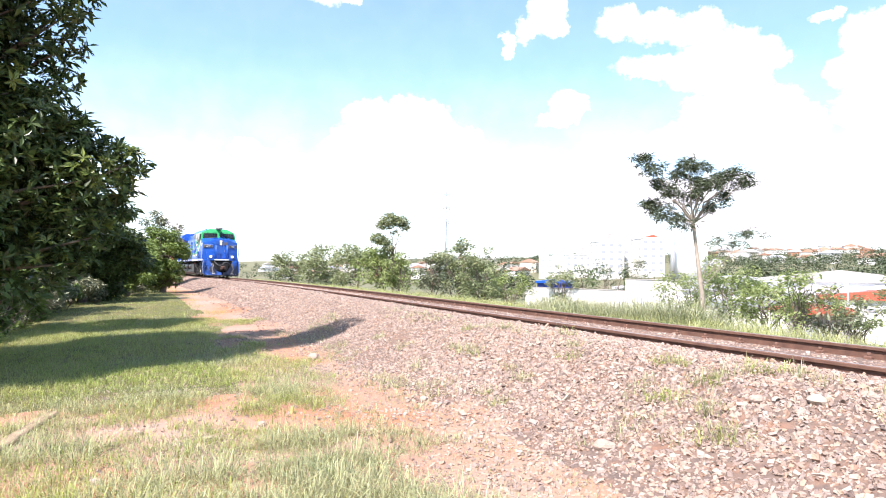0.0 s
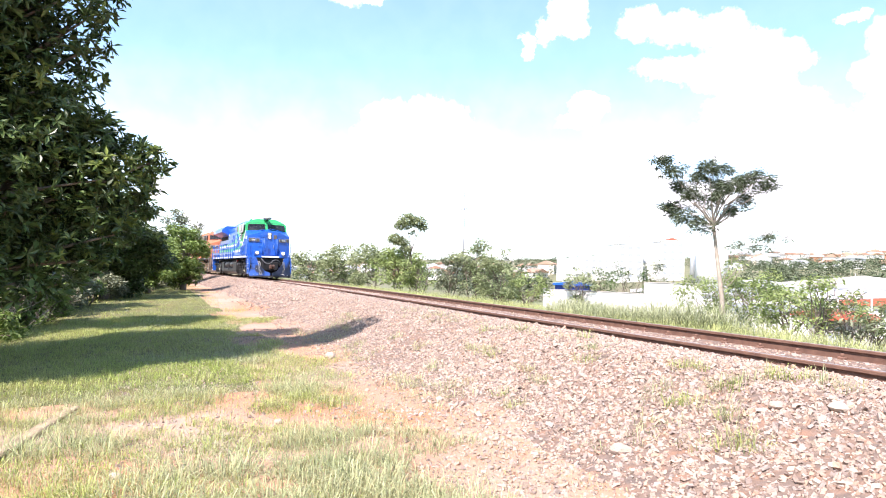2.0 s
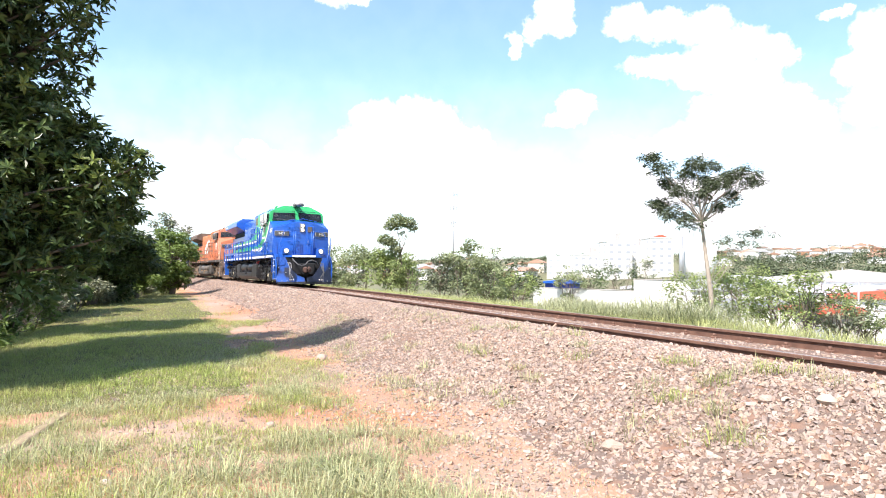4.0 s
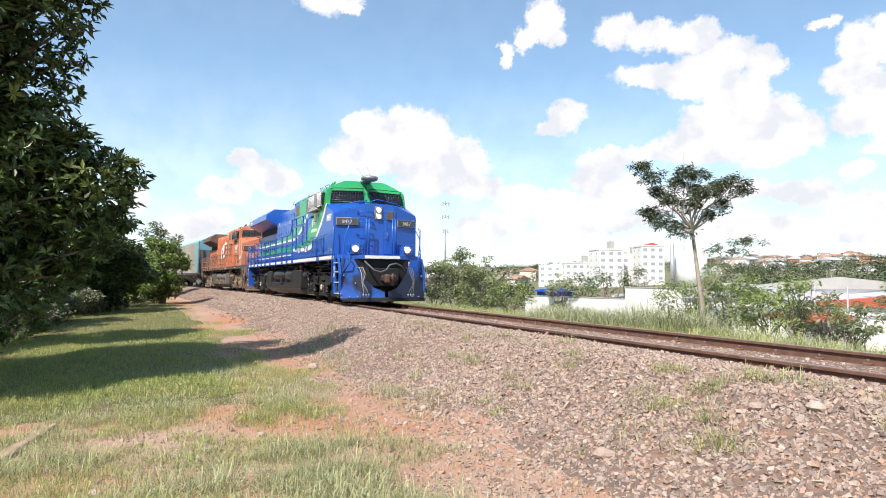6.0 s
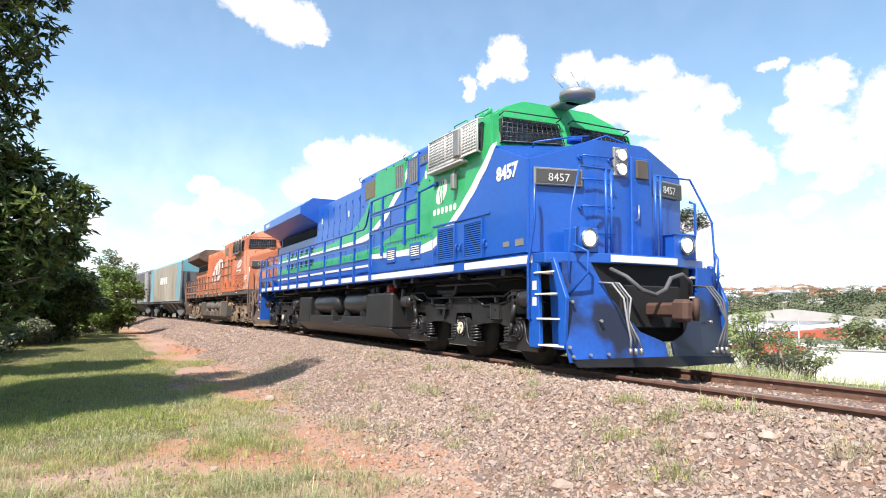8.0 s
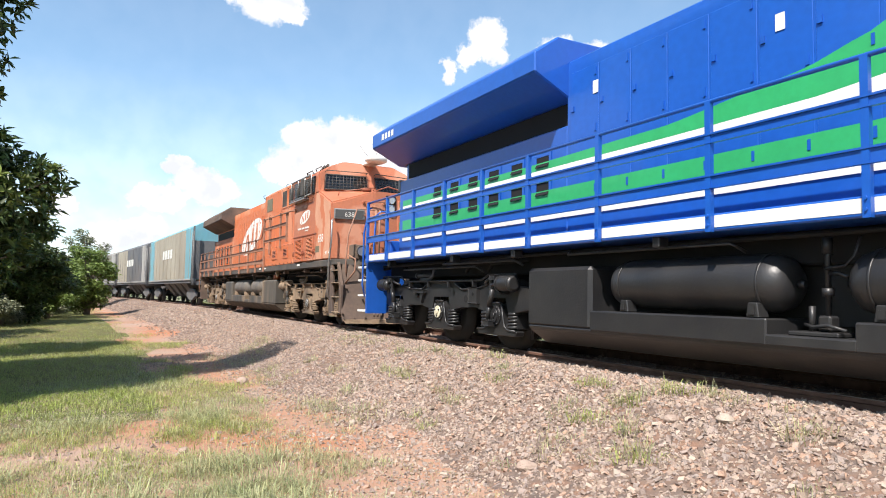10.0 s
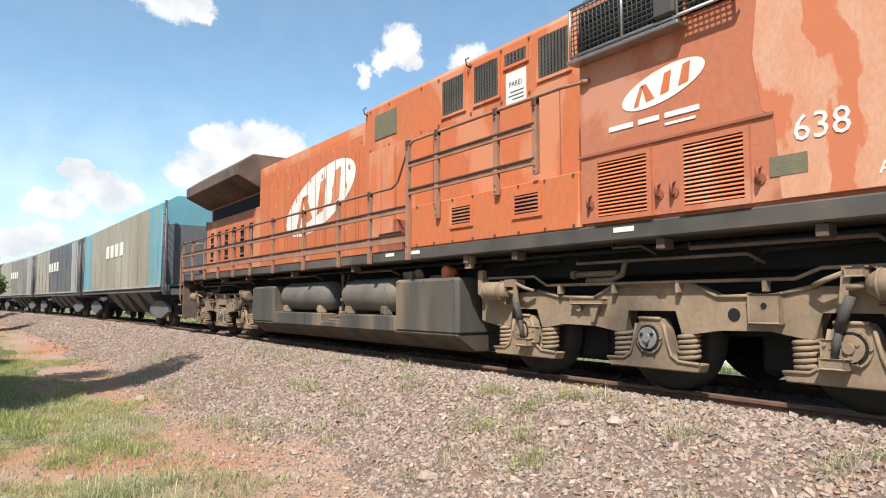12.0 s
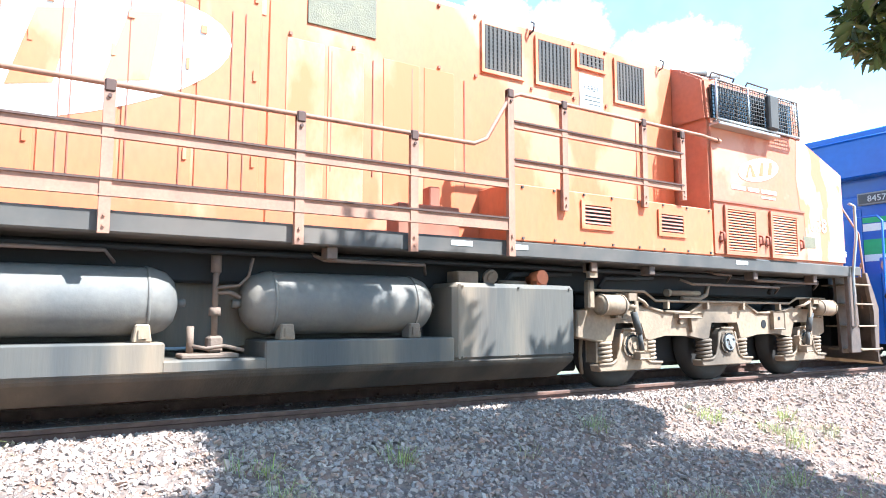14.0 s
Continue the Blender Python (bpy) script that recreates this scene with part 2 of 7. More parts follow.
M["timber"] = paint("grey_timber", (0.48, 0.37, 0.24), 0.85, second=(0.2, 0.14, 0.09), scale=3, amount=0.9, bump=0.6, bump_scale=20, stretch=(6, 1, 6))
M["blue"] = paint("blue_enamel", (0.010, 0.10, 0.46), 0.33, second=(0.009, 0.085, 0.40), scale=1.2, amount=0.7, coat=0.25, dirt=(0.03, 0.09, 0.36), dirt_amount=0.35)
M["grimy_blue"] = paint("grimy_blue_enamel", (0.010, 0.085, 0.40), 0.45, second=(0.009, 0.06, 0.28), scale=2.4, amount=0.9, dirt=(0.012, 0.012, 0.014), dirt_amount=0.92, dirt_edge=(0.42, 0.52))
M["green"] = paint("green_enamel", (0.03, 0.40, 0.135), 0.36, second=(0.028, 0.35, 0.115), scale=1.2, amount=0.7, coat=0.2)
M["white"] = paint("white_enamel", (0.80, 0.79, 0.74), 0.45, second=(0.70, 0.68, 0.62), scale=2, amount=0.6)
M["black"] = paint("black_enamel", (0.017, 0.017, 0.019), 0.42, second=(0.035, 0.034, 0.033), scale=2.5, amount=0.8, bump=0.1, bump_scale=30)
M["rail_brown"] = paint("worn_brown_rail", (0.40, 0.20, 0.125), 0.7, second=(0.24, 0.135, 0.09), scale=4, amount=0.8)
M["alu"] = paint("silver_mesh", (0.62, 0.62, 0.60), 0.45, second=(0.5, 0.5, 0.48), scale=6)
M["cable"] = paint("dark_cable", (0.09, 0.09, 0.095), 0.6)
# near-black: shade of gaps and underframe as colour, also plain black parts
M["dark"] = paint("shade_and_black", (0.008, 0.008, 0.009), 0.8)
M["orange"] = paint("faded_orange", (0.60, 0.16, 0.055), 0.6, second=(0.53, 0.17, 0.072), scale=1.9, amount=0.85, bump=0.06, bump_scale=14, dirt=(0.62, 0.30, 0.17), dirt_amount=0.55, stretch=(1, 1, 0.55), dirt_edge=(0.53, 0.57))
M["orange_dull"] = paint("dull_dusty_orange", (0.50, 0.155, 0.07), 0.66, second=(0.44, 0.165, 0.095), scale=1.7, amount=0.9, bump=0.06, bump_scale=14, dirt=(0.56, 0.28, 0.18), dirt_amount=0.6, dirt_edge=(0.54, 0.58))
M["air_grey"] = paint("dusty_grey_reservoir", (0.17, 0.15, 0.125), 0.7, second=(0.10, 0.095, 0.088), scale=2.0, amount=0.9, bump=0.08, bump_scale=30, dirt=(0.25, 0.19, 0.13), dirt_amount=0.6)
M["faded"] = paint("chalky_pale_orange", (0.60, 0.30, 0.18), 0.75, second=(0.60, 0.20, 0.08), scale=2.6, amount=0.9, bump=0.05, bump_scale=20, dirt=(0.58, 0.155, 0.055), dirt_amount=1.0, dirt_edge=(0.44, 0.54), stretch=(1, 1, 0.5))
M["peeled"] = paint("peeling_pale_coat", (0.62, 0.34, 0.22), 0.75, second=(0.58, 0.25, 0.14), scale=4.2, amount=0.8, bump=0.05, bump_scale=20, dirt=(0.52, 0.15, 0.062), dirt_amount=0.9, dirt_edge=(0.525, 0.545), stretch=(1, 1, 0.5))
M["rust_red"] = paint("dusty_red_brown", (0.27, 0.075, 0.04), 0.7, second=(0.36, 0.15, 0.09), scale=2, amount=0.9)
M["dust"] = paint("dusty_steel", (0.33, 0.235, 0.15), 0.85, second=(0.20, 0.145, 0.10), scale=2.0, amount=0.95, bump=0.12, bump_scale=40, dirt=(0.07, 0.055, 0.042), dirt_amount=0.75, dirt_edge=(0.52, 0.68))
M["dust_dark"] = paint("dark_dusty_steel", (0.15, 0.10, 0.074), 0.85, second=(0.08, 0.06, 0.05), scale=1.6, amount=0.95, bump=0.25, bump_scale=40, dirt=(0.25, 0.17, 0.115), dirt_amount=0.7)
M["tank_dust"] = paint("streaked_tank", (0.055, 0.053, 0.05), 0.7, second=(0.11, 0.095, 0.075), scale=1.5, amount=0.95, bump=0.1, bump_scale=20, dirt=(0.25, 0.18, 0.115), dirt_amount=0.85, stretch=(1.0, 2.0, 0.22), dirt_edge=(0.5, 0.66))
M["sill"] = paint("grey_black_sill", (0.05, 0.048, 0.046), 0.8, second=(0.10, 0.088, 0.074), scale=2, amount=0.9, dirt=(0.20, 0.15, 0.11), dirt_amount=0.4)
M["grille"] = paint("grey_grille", (0.30, 0.30, 0.29), 0.5, metal=0.4, second=(0.22, 0.2, 0.18), scale=5)
M["steel"] = paint("bare_steel", (0.45, 0.44, 0.42), 0.4, metal=0.8, second=(0.3, 0.28, 0.26), scale=6)
M["chrome"] = paint("bright_chrome", (0.75, 0.75, 0.73), 0.2, metal=1.0)
M["lamp"] = paint("headlight_lens", (1.0, 0.90, 0.72), 0.3, glow=0.5)
M["lamp_off"] = paint("unlit_lens", (0.5, 0.52, 0.55), 0.12, metal=0.6)
M["hose"] = paint("grey_hose", (0.30, 0.30, 0.30), 0.6, second=(0.2, 0.2, 0.2), scale=8)
M["glass"] = paint("cab_glass", (0.02, 0.025, 0.028), 0.08, coat=0.5)
# wheel steel, darkened for the shade under the deck
M["wheel"] = paint("wheel_steel", (0.02, 0.018, 0.016), 0.75, second=(0.04, 0.033, 0.028), scale=5)
M["board"] = paint("number_board", (0.075, 0.075, 0.072), 0.5)
M["digit"] = paint("worn_white_digit", (0.62, 0.62, 0.58), 0.5)
M["cream"] = paint("cream_hub", (0.72, 0.66, 0.48), 0.5)
M["red"] = paint("signal_red", (0.5, 0.04, 0.03), 0.4)
M["wagon_grey"] = paint("wagon_grey", (0.30, 0.285, 0.26), 0.7, second=(0.20, 0.185, 0.165), scale=0.8, amount=0.9, bump=0.05, bump_scale=10, dirt=(0.16, 0.13, 0.11), dirt_amount=0.5, stretch=(1, 1, 0.4))
M["wagon_beige"] = paint("wagon_beige", (0.40, 0.36, 0.28), 0.8, second=(0.30, 0.27, 0.21), scale=0.7, amount=0.9, dirt=(0.24, 0.20, 0.15), dirt_amount=0.5, stretch=(1, 1, 0.35))
M["wagon_blue"] = paint("wagon_teal", (0.14, 0.36, 0.43), 0.65, second=(0.19, 0.40, 0.45), scale=0.8, amount=0.9, dirt=(0.16, 0.15, 0.13), dirt_amount=0.5, stretch=(1, 1, 0.4))
M["wagon_brown"] = paint("wagon_brown", (0.22, 0.13, 0.09), 0.75, second=(0.15, 0.09, 0.065), scale=0.8, amount=0.9)
M["plaster"] = paint("white_plaster", (0.78, 0.77, 0.74), 0.85, second=(0.64, 0.62, 0.58), scale=0.6, amount=0.6)
# clay tone paled to carry the distant haze in its colour
M["roof_tile"] = paint("hazy_clay_roof", (0.44, 0.25, 0.17), 0.9, second=(0.36, 0.22, 0.16), scale=0.4, amount=0.9, random_tone=0.25)
# window panes lightened the same way, haze mixed into the grey
M["window"] = paint("hazy_far_window", (0.36, 0.38, 0.40), 0.4)
M["concrete"] = paint("grey_concrete", (0.40, 0.38, 0.35), 0.9, second=(0.3, 0.28, 0.25), scale=0.8)
M["red_roof"] = paint("red_metal_roof", (0.48, 0.10, 0.05), 0.6, second=(0.36, 0.08, 0.05), scale=1)
M["mast"] = paint("galvanised_mast", (0.45, 0.46, 0.47), 0.5, metal=0.5)
M["blue_far"] = paint("blue_plaster", (0.03, 0.06, 0.30), 0.7)
M["sheet"] = paint("pale_sheet_roof", (0.55, 0.56, 0.60), 0.5, second=(0.45, 0.44, 0.5), scale=0.5)


# ---- mesh helpers ----
def joined(bm, name, material):
    mesh = bpy.data.meshes.new(name)
    bm.to_mesh(mesh)
    bm.free()
    for m in material if isinstance(material, (list, tuple)) else [material]:
        mesh.materials.append(M[m])
    return mesh


def part(name, bm, material, parent=None, label="", at=None):
    """Links a bmesh as one mesh object, under a thing or a part if one is given."""
    ob = new(name, joined(bm, name, material))
    if parent is not None:
        ob.parent = parent
    if at is not None:
        ob.matrix_basis = at
    return tagged(ob, label=label)


def thing(name, label, category, at=None, group="", kind=""):
    ob = new(name)
    if at is not None:
        ob.matrix_basis = at
    return tagged(ob, label, category, group, kind)


def box(bm, x0, x1, y0, y1, z0, z1, bevel=0.0, mat=0, m=None):
    r = bmesh.ops.create_cube(bm, size=1.0)
    vs = r["verts"]
    for v in vs:
        v.co = Vector(((x0 + x1) / 2 + v.co.x * (x1 - x0), (y0 + y1) / 2 + v.co.y * (y1 - y0), (z0 + z1) / 2 + v.co.z * (z1 - z0)))
        if m is not None:
            v.co = m @ v.co
    faces = {f for v in vs for f in v.link_faces}
    for f in faces:
        f.material_index = mat
    if bevel:
        es = list({e for v in vs for e in v.link_edges})
        bmesh.ops.bevel(bm, geom=es, offset=bevel, segments=1, affect="EDGES", material=-1)
    return bm


def tube(bm, points, r, sides=8, mat=0, caps=True, radii=None):
    """A round bar along points."""
    rings = []
    pts = [Vector(p) for p in points]
    for i, p in enumerate(pts):
        a = pts[max(0, i - 1)]
        b = pts[min(len(pts) - 1, i + 1)]
        d = (b - a).normalized()
        u = d.orthogonal().normalized() if i == 0 else (u - d * u.dot(d)).normalized()
        w = d.cross(u)
        rr = radii[i] if radii else r
        rings.append([bm.verts.new(p + (u * math.cos(2 * math.pi * k / sides) + w * math.sin(2 * math.pi * k / sides)) * rr) for k in range(sides)])
    for a, b in zip(rings, rings[1:]):
        for k in range(sides):
            f = bm.faces.new((a[k], a[(k + 1) % sides], b[(k + 1) % sides], b[k]))
            f.material_index, f.smooth = mat, True
    if caps:
        for ring, flip in ((rings[0], True), (rings[-1], False)):
            f = bm.faces.new(ring[::-1] if flip else ring)
            f.material_index = mat
    return bm


def prism(bm, outline, a, b, axis="y", mat=0, bevel=0.0):
    """An outline of (u, v) pushed from a to b along an axis: x (u=y, v=z), y (u=x, v=z) or z (u=x, v=y)."""
    def spot(u, v, w):
        return {"x": (w, u, v), "y": (u, w, v), "z": (u, v, w)}[axis]
    lo = [bm.verts.new(spot(u, v, a)) for u, v in outline]
    hi = [bm.verts.new(spot(u, v, b)) for u, v in outline]
    n = len(outline)
    fs = [bm.faces.new((lo[k], lo[(k + 1) % n], hi[(k + 1) % n], hi[k])) for k in range(n)]
    fs += [bm.faces.new(lo[::-1]), bm.faces.new(hi)]
    for f in fs:
        f.material_index = mat
    if bevel:
        bmesh.ops.bevel(bm, geom=list({e for f in fs for e in f.edges}), offset=bevel, segments=1, affect="EDGES", material=-1)
    bmesh.ops.recalc_face_normals(bm, faces=bm.faces[:])
    return bm


def disc(bm, centre, axis, r, depth, sides=20, mat=0, r2=None):
    a = Vector(axis).normalized()
    c = Vector(centre)
    return tube(bm, [c - a * depth / 2, c + a * depth / 2], r, sides, mat, True, [r, r2 if r2 is not None else r])


def sheet_mesh(name, verts, faces, material, smooth=False):
    mesh = bpy.data.meshes.new(name)
    mesh.from_pydata(verts, [], faces)
    for m in material if isinstance(material, (list, tuple)) else [material]:
        mesh.materials.append(M[m])
    if smooth:
        mesh.polygons.foreach_set("use_smooth", [True] * len(mesh.polygons))
    return mesh


def letters(name, text, size, material, parent, at, depth=0.004, bold=0.0):
    """Writing in the built-in font, turned to a mesh."""
    curve = bpy.data.curves.new(name, "FONT")
    curve.body, curve.size, curve.extrude, curve.align_x, curve.offset = text, size, depth, "CENTER", bold
    curve.resolution_u = 2
    tmp = bpy.data.objects.new(name, curve)
    mesh = bpy.data.meshes.new_from_object(tmp)
    bpy.data.objects.remove(tmp)
    mesh.materials.clear()
    mesh.materials.append(M[material])
    ob = new(name, mesh)
    ob.parent = parent
    ob.matrix_basis = at
    return ob


# ---- the lie of the land ----
CENTRE, BEND_FROM, BEND = 6.82, 19.0, 0.00096


def track_x(y):
    """The track's centre line: straight past the camera, bending to the camera's side in the distance."""
    if y <= BEND_FROM:
        return CENTRE
    d = min(y, 120.0) - BEND_FROM
    return CENTRE - BEND * d * d - max(0.0, y - 120.0) * 2 * BEND * d


def stretch_of(points, u):
    for (a, za), (b, zb) in zip(points, points[1:]):
        if u <= b:
            k = min(1, max(0, (u - a) / (b - a)))
            return za + (zb - za) * k
    return points[-1][1]


CROSS = [(-400, -9.0), (-60, -5.0), (-24, -2.2), (-13, -1.15), (-9, -0.86), (-6.4, -0.78), (-4.6, -0.77), (-3.8, -0.71), (-3.3, -0.60), (-1.95, -0.15), (-1.6, -0.085), (-1.0, -0.08), (-0.88, -0.15), (1.3, -0.14),
         (1.75, -0.2), (2.9, -0.42), (6.5, -0.55), (9.5, -1.3), (16, -3.4), (30, -4.2), (120, -4.4), (180, -2.4), (260, 2.5), (420, 11.0), (700, 25.0), (1200, 31.0), (3500, 25.0)]


def ground_z(x, y):
    u = x - track_x(y)
    z = stretch_of(CROSS, u)
    if abs(u) > 2.2:
        far = min(1.0, (abs(u) - 2.2) / 3)
        z += far * 0.05 * noise.noise((x * 0.35, y * 0.35, 0.0)) + far * 0.02 * noise.noise((x * 1.7, y * 1.7, 3.0))
    if abs(u) > 60:
        z += min(1.0, (abs(u) - 60) / 200) * 5.0 * noise.noise((x * 0.006, y * 0.006, 9.0))
    return z


def steps(*runs):
    out = []
    for a, b, n in runs:
        out += [a + (b - a) * k / n for k in range(n)]
    return out + [runs[-1][1]]


def build_ground():
    us = steps((-1500, -100, 8), (-100, -24, 8), (-24, -10, 10), (-10, -1.6, 34), (-1.6, -0.8, 5), (-0.8, 1.2, 3), (1.2, 9.5, 24), (9.5, 30, 12), (30, 240, 12), (240, 1200, 14), (1200, 3500, 6))
    ys = steps((-1800, -200, 8), (-200, -40, 10), (-40, -15, 16), (-15, 40, 120), (40, 100, 50), (100, 300, 20), (300, 1000, 14), (1000, 3500, 8))
    verts, faces, mats = [], [], []
    for y in ys:
        for u in us:
            x = track_x(y) + u
            verts.append((x, y, ground_z(x, y)))
    n = len(us)
    for j in range(len(ys) - 1):
        for i in range(n - 1):
            a = j * n + i
            faces.append((a, a + 1, a + n + 1, a + n))
            um = (us[i] + us[i + 1]) / 2
            edge = 0.5 * noise.noise((ys[j] * 0.25, 5.0, 1.0))
            mats.append(1 if -3.9 + edge < um < 2.7 else 0 if -5.6 + edge < um < 2.9 or (ys[j] < 9 + 2 * edge and -26 < um < 0) else 3 if -26 < um < 0 else 2)
    mesh = sheet_mesh("ground", verts, faces, ["soil", "bed", "far_ground", "turf"], True)
    mesh.polygons.foreach_set("material_index", mats)
    tagged(new("ground", mesh), "red soil ground with a stony track bed and scrub beyond", "ground", kind="structure")


M["bed"] = paint("stony_bed", (0.21, 0.145, 0.11), 0.95, second=(0.12, 0.09, 0.075), scale=14.0, amount=0.95, bump=1.0, bump_scale=40, dirt=(0.30, 0.15, 0.085), dirt_amount=0.5)
M["turf"] = paint("short_turf", (0.085, 0.105, 0.028), 0.95, second=(0.16, 0.12, 0.05), scale=1.2, amount=0.9, bump=1.0, bump_scale=50)
build_ground()

# ---- track ----
RAIL = [(-0.075, -0.185), (0.075, -0.185), (0.075, -0.172), (0.012, -0.150), (0.010, -0.048), (0.036, -0.036), (0.036, -0.008), (0.028, 0.0),
        (-0.028, 0.0), (-0.036, -0.008), (-0.036, -0.036), (-0.010, -0.048), (-0.012, -0.150), (-0.075, -0.172)]


def build_rail(side, label):
    ys = steps((-70, 19, 30), (19, 170, 60))
    verts, faces, mats = [], [], []
    for y in ys:
        for u, v in RAIL:
            verts.append((track_x(y) + side * 0.836 + u, y, v))
    n = len(RAIL)
    for j in range(len(ys) - 1):
        for k in range(n):
            a, b = j * n + k, j * n + (k + 1) % n
            faces.append((a, b, b + n, a + n))
            mats.append(1 if k == 7 else 0)
    mesh = sheet_mesh("rail", verts, faces, ["rail_side", "rail_top"])
    mesh.polygons.foreach_set("material_index", mats)
    return tagged(new("rail", mesh), label, "rail", group="rails of the track")


build_rail(-1, "rusty steel rail with a worn top on wooden sleepers")
build_rail(1, "rusty steel rail with a worn top beside the grass verge")


def build_sleepers():
    bm = bmesh.new()
    box(bm, -1.38, 1.38, -0.12, 0.12, -0.36, -0.185, 0.012)
    mesh = joined(bm, "sleeper", "sleeper")
    clip = bmesh.new()
    box(clip, -0.035, 0.035, -0.05, 0.05, -0.18, -0.105, 0.012)
    disc(clip, (0.0, 0, -0.09), (0, 0, 1), 0.022, 0.05, 6)
    fast = joined(clip, "rail_fastening", "rail_side")
    y = -40.0
    while y < 120:
        rng = random.Random(int(y * 100))
        ob = new("sleeper", mesh)
        ob.matrix_basis = pose(track_x(y) + rng.uniform(-0.03, 0.03), y, rng.uniform(-0.012, 0.0), 0, 0, rng.uniform(-1, 1) + (math.degrees(2 * BEND * max(0, y - BEND_FROM))))
        tagged(ob, "dark weathered wooden sleeper bedded in ballast", "sleeper", group="sleepers of the track")
        for side in (-0.93, -0.745, 0.745, 0.93) if -9 < y < 34 else ():
            f = new("rail_fastening", fast)
            f.parent = ob
            f.location = (side, 0, 0)
        y += 0.62


build_sleepers()


def scatter(name, places, shape_verts, shape_faces, material, label, category, smooth=False, squash=(0.5, 1.0)):
    """Many small pieces in one mesh: places are rows of x, y, z, size."""
    places = np.array(places)
    n, k = len(places), len(shape_verts)
    rng = np.random.RandomState(7)
    q = rng.normal(size=(n, 4))
    q[:, 1:3] *= 0.5
    q /= np.linalg.norm(q, axis=1)[:, None]
    w, x, y, z = q.T
    rot = np.stack([1 - 2 * (y * y + z * z), 2 * (x * y - z * w), 2 * (x * z + y * w), 2 * (x * y + z * w), 1 - 2 * (x * x + z * z), 2 * (y * z - x * w),
                    2 * (x * z - y * w), 2 * (y * z + x * w), 1 - 2 * (x * x + y * y)], -1).reshape(n, 3, 3)
    base = np.array(shape_verts)[None] * (1 + rng.uniform(-0.42, 0.3, (n, k, 3))) * rng.uniform(squash[0], squash[1], (n, 1, 3)) * (1.1, 1.1, 0.85)
    co = np.einsum("nij,nkj->nki", rot, base) * places[:, None, 3:4] + places[:, None, :3]
    faces = np.array(shape_faces)
    idx = (faces[None] + (np.arange(n) * k)[:, None, None]).reshape(-1, faces.shape[1])
    mesh = bpy.data.meshes.new(name)
    mesh.vertices.add(n * k)
    mesh.vertices.foreach_set("co", co.ravel())
    mesh.loops.add(idx.size)
    mesh.loops.foreach_set("vertex_index", idx.ravel())
    mesh.polygons.add(len(idx))
    mesh.polygons.foreach_set("loop_start", np.arange(len(idx)) * faces.shape[1])
    mesh.polygons.foreach_set("loop_total", np.full(len(idx), faces.shape[1]))
    mesh.materials.append(M[material])
    mesh.update(calc_edges=True)
    mesh.shade_flat()
    return tagged(new(name, mesh), label, category, kind="stuff")


CHIP = [(x, y, z) for x in (-0.8, 0.8) for y in (-0.62, 0.62) for z in (-0.5, 0.5)]
CHIP_FACES = [(0, 1, 3), (0, 3, 2), (4, 6, 7), (4, 7, 5), (0, 4, 5), (0, 5, 1), (2, 3, 7), (2, 7, 6), (0, 2, 6), (0, 6, 4), (1, 5, 7), (1, 7, 3)]


def build_ballast():
    rng = random.Random(3)
    spots = []
    runs = [(-12, -7, 430), (-7, 11, 860), (11, 24, 520), (24, 45, 130), (45, 95, 40), (-26, -12, 110)]
    for y0, y1, density in runs:
        for k in range(int(density * (y1 - y0) * 7.4)):
            y = rng.uniform(y0, y1)
            u = rng.uniform(-5.0, 1.3)
            if u < -3.3 and rng.random() < 0.35 + (-3.3 - u) / 2.0 + 0.25 * noise.noise((u * 0.8, y * 0.5, 2.0)):
                continue
            if abs(u + 0.836) < 0.075 or abs(u - 0.836) < 0.10:
                continue
            x = track_x(y) + u
            earth = noise.noise((x * 0.55, y * 0.4, 21.0)) + 0.5 * noise.noise((x * 1.6, y * 1.6, 23.0)) + 0.34 * (-3.0 - u)
            if u < -2.2 and rng.random() < 1.3 * (earth - 0.34):
                continue
            s = (0.012 + 0.017 * rng.random() ** 1.4) * (1.35 if rng.random() < 0.05 else 1) * (1.0 if y < 24 else 1.7)
            spots.append((x, y, ground_z(x, y) + s * rng.uniform(-0.25, 0.42) - (0.02 if abs(u) < 0.8 else 0), s))
    scatter("ballast_stones", spots, CHIP, CHIP_FACES, "rock", "loose angular brown-grey ballast stones", "ballast", squash=(0.5, 1.35))
    spots = []
    for k in range(34000):
        y = 1.8 + 16 * rng.random() ** 1.6
        u = rng.uniform(-7.6, -3.2)
        x = track_x(y) + u
        if rng.random() < 0.65 and noise.noise((x * 0.7, y * 0.7, 12.0)) < 0.05 - 0.25 * (u + 5):
            continue
        s = rng.uniform(0.005, 0.018) * (1.8 if rng.random() < 0.06 else 1)
        spots.append((x, y, ground_z(x, y) + s * 0.2, s))
    scatter("pebbles", spots, CHIP, CHIP_FACES, "rock", "small pebbles and stone chips on the red soil", "pebbles", squash=(0.7, 1.25))


build_ballast()


